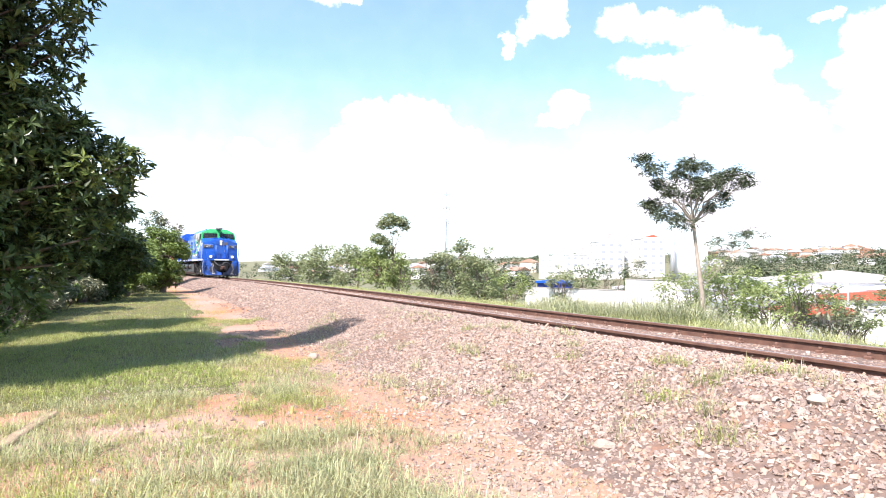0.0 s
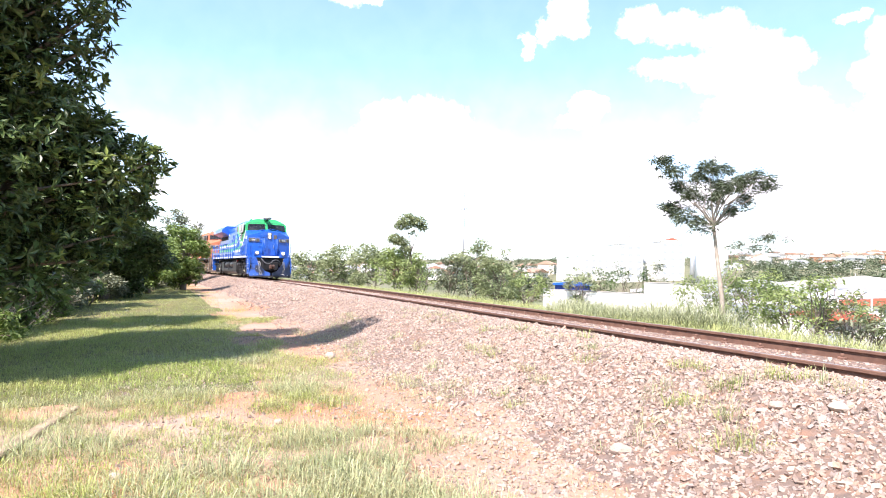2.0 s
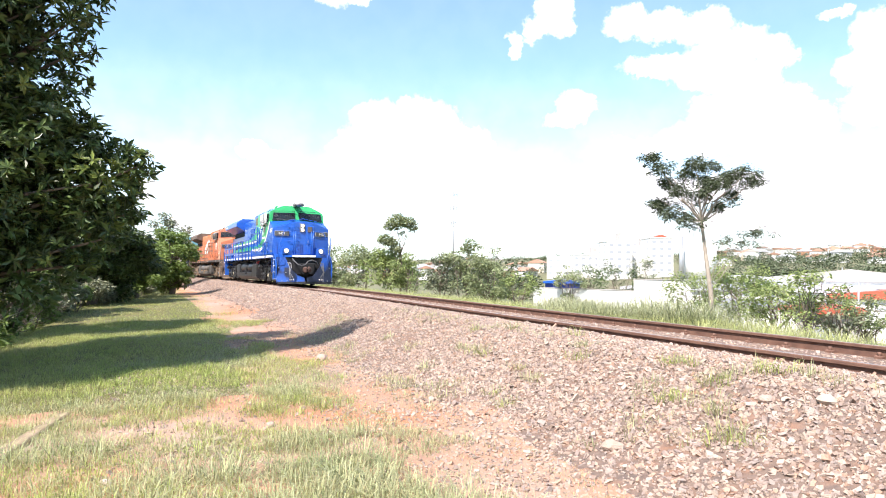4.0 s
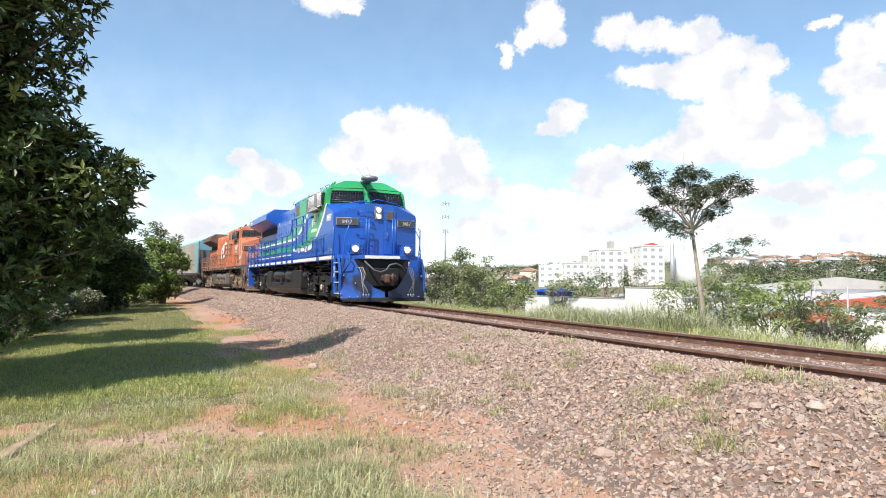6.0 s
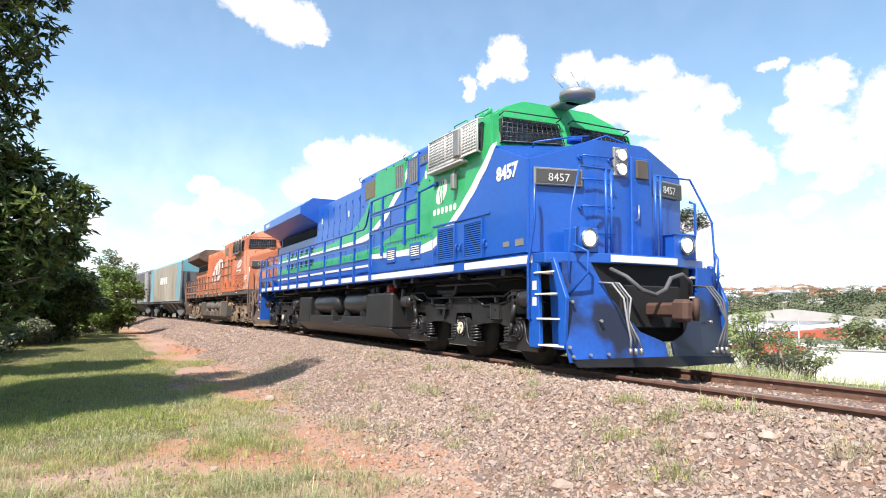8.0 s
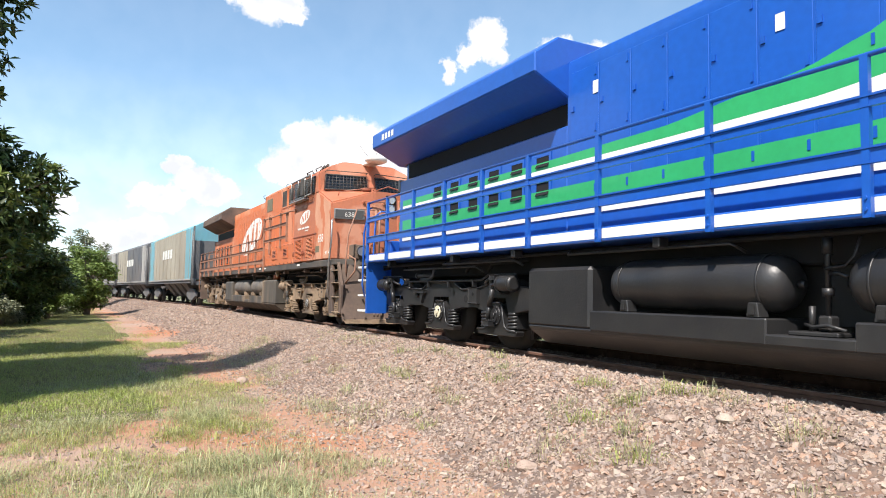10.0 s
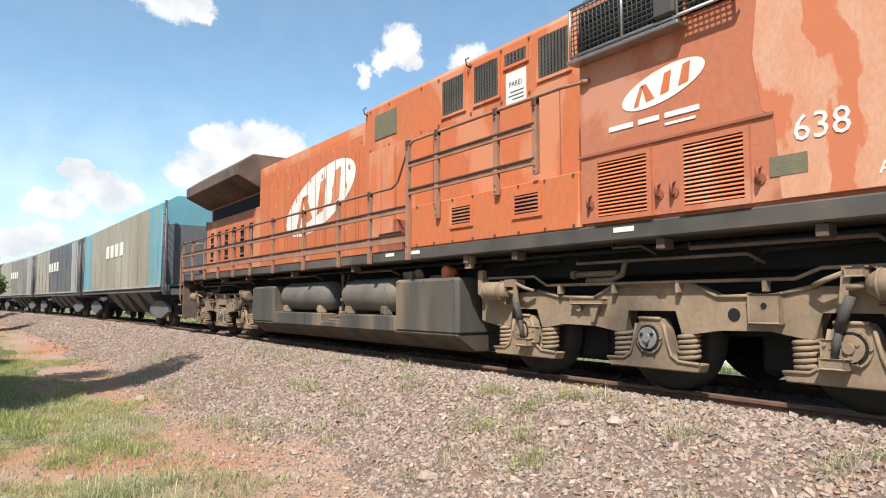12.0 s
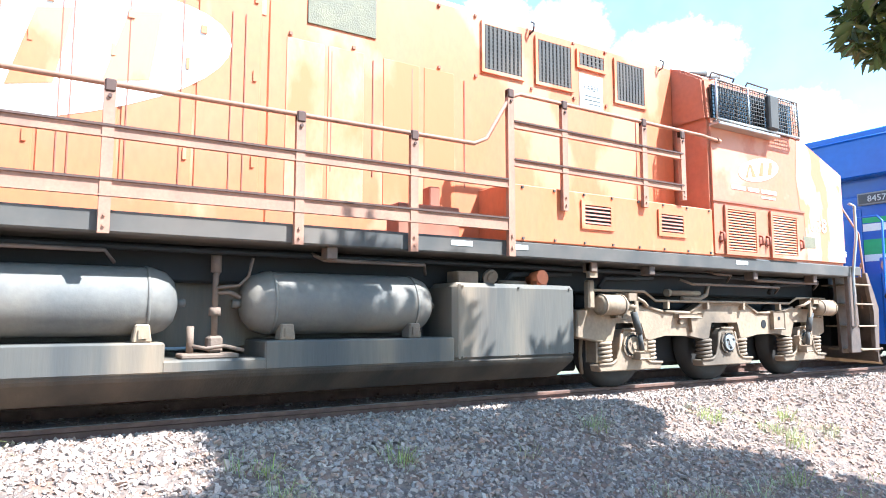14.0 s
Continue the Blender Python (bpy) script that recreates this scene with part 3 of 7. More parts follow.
def build_loose_stones():
    """The larger single stones that lie on the slope."""
    for x, y, s, light in ((4.77, 3.73, 0.065, True), (4.6, 4.15, 0.06, False), (2.5, 11.6, 0.10, False), (3.4, 4.6, 0.075, False), (5.05, 3.5, 0.045, False), (2.9, 7.4, 0.05, True), (1.0, 7.0, 0.05, False), (-0.4, 5.6, 0.04, True)):
        bm = bmesh.new()
        bmesh.ops.create_icosphere(bm, subdivisions=2, radius=s)
        for v in bm.verts:
            v.co = Vector((v.co.x * 1.3, v.co.y, v.co.z * 0.7)) * (1 + 0.35 * noise.noise(v.co * 14 + Vector((x, y, 0))))
        ob = part("stone", bm, "pale_stone" if light else "rock", None, "", pose(x, y, ground_z(x, y) + s * 0.3, 0, 0, x * 90))
        tagged(ob, "pale weathered stone lying on the ballast slope" if light else "brown weathered stone lying on the slope", "stone", group="larger stones on the slope")


M["pale_stone"] = paint("pale_stone", (0.44, 0.36, 0.29), 0.9, second=(0.42, 0.34, 0.27), scale=12, amount=0.8, bump=0.5, bump_scale=40)
build_loose_stones()


def blades(name, tufts, material, label, category="grass"):
    """Grass: tufts are rows of x, y, height, blades, spread. Each blade bends over in three pieces."""
    rng = np.random.RandomState(11)
    verts, faces = [], []
    for x, y, h, n, spread in tufts:
        z = ground_z(x, y)
        a = rng.uniform(0, 6.283, n)
        r = spread * np.sqrt(rng.uniform(0, 1, n))
        hh = h * rng.uniform(0.35, 1.2, n)
        lean = rng.uniform(0.2, 1.9, n) ** 1.2 * hh
        turn = a + rng.uniform(-1.3, 1.3, n)
        w = rng.uniform(0.0012, 0.0030, n) * (1 + 2.0 * h)
        for k in range(n):
            bx, by = x + r[k] * math.cos(a[k]), y + r[k] * math.sin(a[k])
            dx, dy = math.cos(turn[k]), math.sin(turn[k])
            sx, sy = -dy * w[k], dx * w[k]
            i = len(verts)
            m, t, top = lean[k] * 0.38, lean[k], hh[k] * max(0.25, 1.0 - 0.36 * lean[k] / hh[k])
            verts += [(bx - sx, by - sy, z - 0.02), (bx + sx, by + sy, z - 0.02),
                      (bx + dx * m + sx * 0.8, by + dy * m + sy * 0.8, z + hh[k] * 0.62), (bx + dx * m - sx * 0.8, by + dy * m - sy * 0.8, z + hh[k] * 0.62),
                      (bx + dx * t, by + dy * t, z + top)]
            faces += [(i, i + 1, i + 2, i + 3), (i + 3, i + 2, i + 4)]
    ob = new(name, sheet_mesh(name, verts, faces, material))
    return tagged(ob, label, category, kind="stuff")


def build_grass():
    rng = random.Random(5)
    lawn, dry, far, grey = [], [], [], []
    # the bank on the camera's side
    for y0, y1, n in ((1.5, 9, 14000), (9, 22, 17000), (22, 60, 10000)):
        for k in range(n):
            y = rng.uniform(y0, y1)
            u = rng.uniform(-12.5, -3.9)
            x = track_x(y) + u
            patch = noise.noise((x * 0.42, y * 0.42, 4.0)) + 0.5 * noise.noise((x * 1.3, y * 1.3, 6.0))
            bare = max(-0.5, (u + 5.1) / 1.3) if y < 14 else max(-1.2, (u + 5.3) / 1.0)
            clear = noise.noise((x * 0.9, y * 0.9, 41.0)) + 0.4 * noise.noise((x * 2.6, y * 2.6, 43.0))
            if patch < (-0.12 if y < 9 else -0.25) + 0.75 * bare or (y < 9.5 and clear > 0.13 and rng.random() < 0.88):
                continue
            h = rng.uniform(0.05, 0.13) * (1.35 if patch > 0.4 else 1) * (1.0 if y < 9 else 0.95)
            if y < 9 and patch < 0.25 and rng.random() < 0.6:
                h *= 0.5
            row = (x, y, h, 15 if y < 9 else 11 if y < 22 else 7, 0.11 if y < 22 else 0.24)
            tone = noise.noise((x * 0.6, y * 0.6, 31.0)) + 0.14 * (u + 7) - (0.45 if y > 9 else 0)
            (dry if rng.random() < (0.34 if y < 9 else 0.12) else grey if rng.random() < 0.5 + tone else lawn).append(row)
    # tussocks of long arching grass at the edge of the soil
    for x, y, r, m in ((1.25, 5.2, 0.5, 90), (1.0, 4.6, 0.4, 50), (1.75, 4.1, 0.35, 46), (0.5, 4.2, 0.45, 60), (1.4, 4.5, 0.35, 44), (1.1, 6.1, 0.3, 26), (-0.1, 4.4, 0.5, 50), (-0.9, 6.6, 0.5, 40), (0.2, 5.4, 0.4, 34), (2.0, 3.6, 0.25, 26), (1.75, 6.2, 0.16, 10)):
        for k in range(m):
            ang, rad = rng.uniform(0, 6.283), r * math.sqrt(rng.random())
            (dry if rng.random() < 0.2 else grey).append((x + rad * math.cos(ang), y + rad * math.sin(ang), rng.uniform(0.12, 0.24), 14, 0.09))
    # litter of dead grass on the bare soil
    for k in range(6500):
        y = 1.8 + 15 * rng.random() ** 1.5
        u = rng.uniform(-9.0, -3.8)
        dry.append((track_x(y) + u, y, rng.uniform(0.02, 0.055), 5, 0.12))
    # tufts in the ballast
    for k in range(700):
        y, u = rng.uniform(-10, 18), rng.uniform(-4.2, -1.6)
        if noise.noise((u * 0.9, y * 0.35, 8.0)) < 0.12:
            continue
        for j in range(2):
            (dry if rng.random() < 0.6 else grey).append((track_x(y) + u + rng.uniform(-.1, .1), y + rng.uniform(-.1, .1), rng.uniform(0.06, 0.17), 14, 0.11))
    # single tussocks on the slope of stones
    for k in range(46):
        y, u = rng.uniform(-8, 13), -1.5 - 2.0 * rng.random()
        for j in range(4):
            (dry if rng.random() < 0.4 else grey if rng.random() < 0.5 else lawn).append((track_x(y) + u + rng.uniform(-.09, .09), y + rng.uniform(-.12, .12), rng.uniform(0.10, 0.20), 18, 0.09))
    # behind the camera, where it looks in the end
    for k in range(500):
        y, u = rng.uniform(-16, -5), rng.uniform(-9, -3.6)
        lawn.append((track_x(y) + u, y, rng.uniform(0.06, 0.14), 6, 0.12))
    for k in range(3000):
        y, x = rng.uniform(-14, 2), rng.uniform(-14, 1.5)
        if noise.noise((x * 0.42, y * 0.42, 4.0)) > -0.05 + 0.3 * max(0.0, x + 1):
            (dry if rng.random() < 0.3 else lawn).append((x, y, rng.uniform(0.06, 0.15), 7, 0.14))
    # the verge across the track
    for k in range(7000):
        y = rng.uniform(-6, 75)
        u = rng.uniform(2.2, 7.5)
        h = rng.uniform(0.16, 0.34) + max(0, 0.3 * noise.noise((u, y * 0.3, 1.0)))
        far.append((track_x(y) + u, y, h, 6, 0.22))
    blades("meadow_grass", lawn, "grass", "tufts of green meadow grass on red soil")
    blades("dry_grass", dry, "dry", "dry straw-coloured grass among soil and stones")
    blades("pale_grass", grey, "grass_grey", "tufts of pale grey-green grass on red soil")
    blades("verge_grass", far, "verge", "tall green grass along the far side of the track")


build_grass()


# ---- trees and shrubs ----
def leaf_mass(name, clumps, per, size, material, parent, label="", long=2.0, seed=1):
    """Leaves round clumps (centre, radius): each leaf is two folded blades with its own lie."""
    rng = np.random.RandomState(seed)
    shape = np.array([(0, 0, 0), (0.55, 0.36, 0.12), (1, 0, -0.08), (0.55, -0.36, 0.12)]) * (long, 1, 1)
    cs = []
    for c, r in clumps:
        n = max(3, int(per * r * r))
        d = rng.normal(size=(n, 3))
        d /= np.linalg.norm(d, axis=1)[:, None]
        d *= (rng.uniform(0.25, 1.0, (n, 1)) ** 0.45) * r
        d[:, 2] *= 0.72
        cs.append(np.array(c) + d)
    cs = np.concatenate(cs)
    n = len(cs)
    yaw, pitch, roll = rng.uniform(0, 6.283, n), rng.uniform(-0.9, 0.5, n), rng.uniform(-0.9, 0.9, n)
    cy, sy, cp, sp, cr, sr = np.cos(yaw), np.sin(yaw), np.cos(pitch), np.sin(pitch), np.cos(roll), np.sin(roll)
    ax = np.stack([cy * cp, sy * cp, sp], -1)
    side = np.stack([-sy, cy, 0 * cy], -1)
    up = np.cross(ax, side)
    b = side * cr[:, None] + up * sr[:, None]
    c = np.cross(ax, b)
    s = size * rng.uniform(0.6, 1.25, n)
    co = cs[:, None] + s[:, None, None] * (shape[None, :, 0:1] * ax[:, None] + shape[None, :, 1:2] * b[:, None] + shape[None, :, 2:3] * c[:, None])
    i = np.arange(n) * 4
    idx = np.stack([i, i + 1, i + 2, i, i + 2, i + 3], -1).reshape(-1, 3)
    mesh = bpy.data.meshes.new(name)
    mesh.vertices.add(n * 4)
    mesh.vertices.foreach_set("co", co.ravel())
    mesh.loops.add(idx.size)
    mesh.loops.foreach_set("vertex_index", idx.ravel())
    mesh.polygons.add(len(idx))
    mesh.polygons.foreach_set("loop_start", np.arange(len(idx)) * 3)
    mesh.polygons.foreach_set("loop_total", np.full(len(idx), 3))
    mesh.materials.append(M[material])
    mesh.update(calc_edges=True)
    ob = new(name, mesh)
    ob.parent = parent
    return tagged(ob, label=label)


def rosettes(name, clumps, count, size, material, parent, label="", seed=1, leaves=10):
    """Whorls of long leaves at the twig ends, set over the outside of the clumps."""
    rng = np.random.RandomState(seed)
    area = np.array([r * r for c, r in clumps])
    pick = rng.choice(len(clumps), count, p=area / area.sum())
    mid = np.array([tuple(c) for c, r in clumps])[pick]
    rad = np.array([r for c, r in clumps])[pick]
    d = rng.normal(size=(count, 3))
    d[:, 2] += 0.35
    d /= np.linalg.norm(d, axis=1)[:, None]
    at = mid + d * (rad * rng.uniform(0.55, 1.05, count))[:, None] * (1, 1, 0.8)
    axis = d + rng.normal(scale=0.35, size=(count, 3)) + (0, 0, 0.45)
    axis /= np.linalg.norm(axis, axis=1)[:, None]
    side = np.cross(axis, rng.normal(size=(count, 3)))
    side /= np.linalg.norm(side, axis=1)[:, None]
    other = np.cross(axis, side)
    n = count * leaves
    ang = (np.arange(leaves)[None] * 2.4 + rng.uniform(-0.4, 0.4, (count, leaves)))[..., None]
    tilt = rng.uniform(0.55, 1.75, (count, leaves))[..., None]
    out = np.cos(ang) * side[:, None] + np.sin(ang) * other[:, None]
    way = np.cos(tilt) * axis[:, None] + np.sin(tilt) * out
    across = np.cross(way, axis[:, None] + 0.001)
    across /= np.linalg.norm(across, axis=2)[..., None]
    up = np.cross(across, way)
    ln = size * rng.uniform(0.6, 1.2, (count, leaves, 1))
    p0 = np.repeat(at[:, None], leaves, 1)
    co = np.stack([p0, p0 + way * ln * 0.5 + across * ln * 0.17 + up * ln * 0.05, p0 + way * ln - up * ln * 0.14, p0 + way * ln * 0.5 - across * ln * 0.17 + up * ln * 0.05], 2).reshape(-1, 3)
    i = np.arange(n) * 4
    idx = np.stack([i, i + 1, i + 2, i, i + 2, i + 3], -1).reshape(-1, 3)
    mesh = bpy.data.meshes.new(name)
    mesh.vertices.add(n * 4)
    mesh.vertices.foreach_set("co", co.ravel())
    mesh.loops.add(idx.size)
    mesh.loops.foreach_set("vertex_index", idx.ravel())
    mesh.polygons.add(len(idx))
    mesh.polygons.foreach_set("loop_start", np.arange(len(idx)) * 3)
    mesh.polygons.foreach_set("loop_total", np.full(len(idx), 3))
    mesh.materials.append(M[material])
    mesh.update(calc_edges=True)
    mesh.shade_flat()
    ob = new(name, mesh)
    ob.parent = parent
    return tagged(ob, label=label)


def limb(bm, a, b, r0, r1, rng, bend=0.12, n=5):
    a, b = Vector(a), Vector(b)
    length = (b - a).length
    pts, rad = [], []
    for k in range(n + 1):
        f = k / n
        off = Vector((rng.uniform(-1, 1), rng.uniform(-1, 1), rng.uniform(-0.4, 0.6))) * bend * length * math.sin(math.pi * f) * 0.6
        pts.append(a.lerp(b, f) + off)
        rad.append(r0 + (r1 - r0) * f)
    tube(bm, pts, r0, 7, 0, False, rad)


def broad_tree(name, at, height, crown_r, crown_low, leaves, leaf_size, material, label, category="tree", bark="bark", seed=1, trunk_r=0.25, clumps=40,
               new_leaf=None, lobes=None, whorls=0, stems=1):
    """A tapered trunk, limbs that reach the clumps, and leaf clumps over an uneven outline."""
    rng = random.Random(seed)
    x, y = at
    z = ground_z(x, y) - 0.1
    root = thing(name, label, category, pose(x, y, z))
    centres = []
    mid, half = (height + crown_low) / 2, (height - crown_low) / 2
    for k in range(clumps):
        while True:
            p = Vector((rng.uniform(-1, 1), rng.uniform(-1, 1), rng.uniform(-1, 1)))
            if 0.35 < p.length < 1:
                break
        swell = 1 + 0.25 * noise.noise((p.x * 1.5 + seed, p.y * 1.5, p.z * 1.5))
        c = Vector((p.x * crown_r * swell, p.y * crown_r * swell, mid + p.z * half * swell))
        centres.append((c, crown_r * rng.uniform(0.18, 0.34)))
    for lx, ly, lz, lr in lobes or []:
        centres.append((Vector((lx - x, ly - y, lz - z)), lr))
    bm = bmesh.new()
    for s in range(stems):
        off = Vector((rng.uniform(-.3, .3), rng.uniform(-.3, .3), 0)) * (stems > 1)
        top = Vector((rng.uniform(-.1, .1) * height, rng.uniform(-.1, .1) * height, height * 0.72))
        limb(bm, off, top + off * 3, trunk_r / math.sqrt(stems), trunk_r * 0.3, rng, 0.05, 7)
    part("trunk", bm, bark, root)
    bm = bmesh.new()
    for c, r in centres:
        start = min(c.z * 0.75, height * 0.66) * rng.uniform(0.55, 1.0)
        limb(bm, (0, 0, max(0.4, start)), c, max(0.02, trunk_r * 0.28), 0.012, rng, 0.16, 4)
    part("limb", bm, bark, root)
    total = sum(r * r for c, r in centres)
    leaf_mass("crown", centres, leaves / total, leaf_size, material, root, "", 2.0, seed)
    if whorls:
        rosettes("leaf_whorl", centres, whorls, leaf_size * 1.75, material, root, "whorls of long glossy leaves", seed + 20)
        tips = [(c + Vector((0, 0, r * 0.3)), r * 0.85) for c, r in centres if rng.random() < 0.35]
        rosettes("young_leaves", tips, whorls // 6, leaf_size * 1.6, new_leaf, root, "light green young leaves", seed + 50)
    elif new_leaf:
        tips = [(c + Vector((0, 0, r * 0.5)), r * 0.8) for c, r in centres if rng.random() < 0.4]
        leaf_mass("young_leaves", tips, leaves / total * 0.35, leaf_size * 0.9, new_leaf, root, "light green young leaves", 2.0, seed + 50)
    return root


M["leaf_fresh"] = paint("fresh_leaf", (0.23, 0.31, 0.075), 0.5, second=(0.12, 0.18, 0.05), scale=0.6, amount=0.9, islands=0.4, through=0.35)


def build_trees():
    edge = [(5.5, -0.95), (4.95, -1.0), (4.5, -1.15), (4.05, -1.2), (3.6, -1.25), (3.2, -1.4), (2.9, -1.1), (2.62, -0.65), (2.36, -0.28), (2.02, -0.45), (1.64, -0.5), (1.25, -0.7), (0.85, -1.0), (0.5, -1.5)]
    lobes = []
    for k, (z, x) in enumerate(edge):
        x += 0.14
        lobes += [(x - 0.30, 11.3 + 0.25 * math.sin(k * 2.1), z, 0.30), (x - 0.75, 11.1 + 0.3 * math.cos(k * 1.7), z, 0.45), (x - 1.3, 11.3, z + 0.1, 0.6), (x - 1.9, 11.0, z, 0.75)]
    lobes += [(-1.75, 11.2, z, 0.9) for z in (6.3, 7.3, 8.4)]
    broad_tree("tree", (-4.75, 11.2), 11.5, 2.45, 0.6, 52000, 0.09, "leaf_dark", "large dense dark green tree with glossy leaves beside the grass bank", seed=4, trunk_r=0.32, clumps=170, new_leaf="leaf_new",
               lobes=lobes, whorls=11000)
    broad_tree("tree", (-6.6, 16.5), 13.5, 1.5, 6.0, 12000, 0.14, "leaf_dark", "tall dark green tree at the wood's edge", seed=6, trunk_r=0.3, clumps=70)
    broad_tree("tree", (-12.5, 9.5), 11.0, 3.6, 0.5, 14000, 0.16, "leaf_dark", "dark green tree at the wood's edge near the bank", seed=7, trunk_r=0.3, clumps=50)
    broad_tree("tree", (-6.0, 26.5), 7.0, 2.7, 0.3, 16000, 0.15, "leaf_dark", "dark green tree at the edge of the grass bank", seed=9, trunk_r=0.25, clumps=50)
    broad_tree("tree", (-3.3, 35.5), 5.8, 2.5, 0.2, 16000, 0.16, "leaf_dark", "dense green tree at the edge of the grass bank", seed=10, trunk_r=0.25, clumps=50)
    broad_tree("tree", (0.2, 45), 4.1, 1.75, 0.2, 9000, 0.13, "leaf_fresh", "rounded light green tree beside the track", seed=12, trunk_r=0.2, clumps=45)
    broad_tree("tree", (-1.6, 41), 3.9, 1.5, 0.2, 8000, 0.13, "leaf_fresh", "leafy green tree at the end of the wood", seed=17, trunk_r=0.15, clumps=40)
    broad_tree("tree", (0.2, 62), 6.3, 1.9, 2.0, 4000, 0.17, "leaf_grey", "pale grey-green tree beyond the wood", seed=13, trunk_r=0.2, clumps=40)
    broad_tree("tree", (-5.0, 74), 6.0, 4.0, 0.3, 7000, 0.22, "leaf_mid", "rounded green tree along the distant track", seed=14, trunk_r=0.2, clumps=40)
    broad_tree("tree", (-0.3, -6.55), 8.4, 2.6, 3.2, 34000, 0.12, "leaf_dark", "dark leafy tree overhanging the track bank", seed=15, trunk_r=0.22, clumps=55, new_leaf="leaf_new", whorls=2500,
               lobes=[(2.6, -7.0, 4.3, 0.6), (2.9, -7.2, 3.7, 0.45), (2.1, -5.6, 5.2, 0.8), (2.3, -4.6, 5.6, 0.6)])
    # added row, mostly out of view, that blocks light and darkens the wood
    for k, (x, y, h, r) in enumerate(((-12.5, 18, 10, 3.6), (-12.0, 25, 9, 3.6), (-11.5, 32, 9, 3.4), (-11.0, 41, 8, 3.6), (-9.5, 52, 7, 3.4), (-9.0, 64, 7, 3.4))):
        broad_tree("tree", (x, y), h, r, 0.2, 9000, 0.24, "leaf_dark", "dark green tree added to darken the wood", seed=70 + k, trunk_r=0.25, clumps=50)
    # undergrowth along the wood's edge
    rng = random.Random(21)
    foot = [(8, -5.0), (14, -4.1), (21, -3.6), (28, -3.5), (37, -2.9), (43, -1.8), (49, -1.1), (62, -0.8), (76, -0.2)]
    for k in range(46):
        y = 9.5 + k * 1.4 + rng.uniform(-0.5, 0.5)
        x = stretch_of(foot, y) - (0.0 if k % 2 else 1.3) - rng.uniform(0.0, 0.5)
        leaf = rng.choice(["leaf_grey", "leaf_grey", "leaf_fresh"]) if k % 2 else "leaf_dark"
        broad_tree("shrub", (x, y), rng.uniform(1.3, 2.1) * (1.0 if k % 2 else 1.5), rng.uniform(0.7, 1.1), 0.0, 2600, 0.085, leaf,
                   {"leaf_dark": "dark tangled shrub in the shade of the wood", "leaf_grey": "thin grey-green shrub at the wood's edge", "leaf_fresh": "light green shrub at the wood's edge"}[leaf], "shrub", seed=100 + k, trunk_r=0.05, clumps=16, stems=4)


build_trees()


def dry_brush(at, seed):
    """Bare grey twigs standing in the undergrowth."""
    rng = random.Random(seed)
    bm = bmesh.new()
    for k in range(46):
        a = rng.uniform(0, 6.28)
        r = rng.uniform(0.3, 1.3)
        p0 = Vector((rng.uniform(-0.3, 0.3), rng.uniform(-0.3, 0.3), 0))
        p1 = Vector((r * math.cos(a), r * math.sin(a), rng.uniform(0.5, 1.9)))
        limb(bm, p0, p1, 0.012, 0.004, rng, 0.2, 4)
    ob = part("dry_brush", bm, "pale_bark", None, "", pose(at[0], at[1], ground_z(*at) - 0.05))
    tagged(ob, "bare grey dead twigs in the undergrowth", "shrub", kind="stuff")


for k, at in enumerate(((-4.3, 14.0), (-4.2, 16.0), (-3.9, 17.6), (-3.9, 19.6), (-4.9, 12.6), (-3.8, 22.0), (-3.8, 25.0))):
    dry_brush(at, 300 + k)


def build_plank():
    bm = bmesh.new()
    box(bm, -0.06, 0.06, -1.1, 1.1, 0.0, 0.11, 0.012)
    for v in bm.verts:
        v.co += Vector((0.012 * noise.noise(v.co * 3), 0, 0.012 * noise.noise(v.co * 4)))
    x, y = -1.2, 7.35
    ob = part("timber_beam", bm, "timber", None, "", pose(x, y, ground_z(x, y) - 0.055, 0, 0, -9))
    tagged(ob, "weathered squared timber lying in the grass", "timber")


build_plank()


# ---- the locomotives ----
# local: y = 0 at the front corner of the deck, +y to the rear, x = -1.5 the side beside the bank
BLUE = dict(body="blue", cab="green", nose="blue", sill="blue", strip="white", rail="blue", truck="black", tank="black", air="black", pilot="blue", step="blue", tread="white",
            screen="grille", louvre="blue", wing="blue", rear_louvre="dark", hub="cream", lamp="lamp", hose="hose", guard="alu")
ORANGE = dict(body="orange", cab="orange_dull", nose="orange_dull", sill="sill", strip="sill", rail="rail_brown", truck="dust", tank="tank_dust", air="air_grey", pilot="dust_dark", step="dust_dark", tread="dust",
              screen="dark", louvre="orange", wing="dust_dark", rear_louvre="tank_dust", hub="grille", lamp="lamp_off", hose="dust", guard="steel")


def strip(bm, x, rows, mat=0, thick=0.004):
    """A thin painted band on a side: rows of y, low z, high z."""
    lo = [bm.verts.new((x, y, a)) for y, a, b in rows]
    hi = [bm.verts.new((x, y, max(b, a + 0.0005))) for y, a, b in rows]
    for k in range(len(rows) - 1):
        f = bm.faces.new((lo[k], hi[k], hi[k + 1], lo[k + 1]))
        f.material_index = mat


def along(curve, y):
    for (a, va), (b, vb) in zip(curve, curve[1:]):
        if y <= b:
            k = min(1, max(0, (y - a) / (b - a)))
            k = k * k * (3 - 2 * k) * 0.3 + k * 0.7
            return va + (vb - va) * k
    return curve[-1][1]


def oval(bm, x, cy, cz, ry, rz, slant=0.0, n=36):
    bm.faces.new([bm.verts.new((x, cy + ry * math.cos(6.2832 * k / n) - slant * rz * math.sin(6.2832 * k / n), cz + rz * math.sin(6.2832 * k / n) - 0.0)) for k in range(n)])


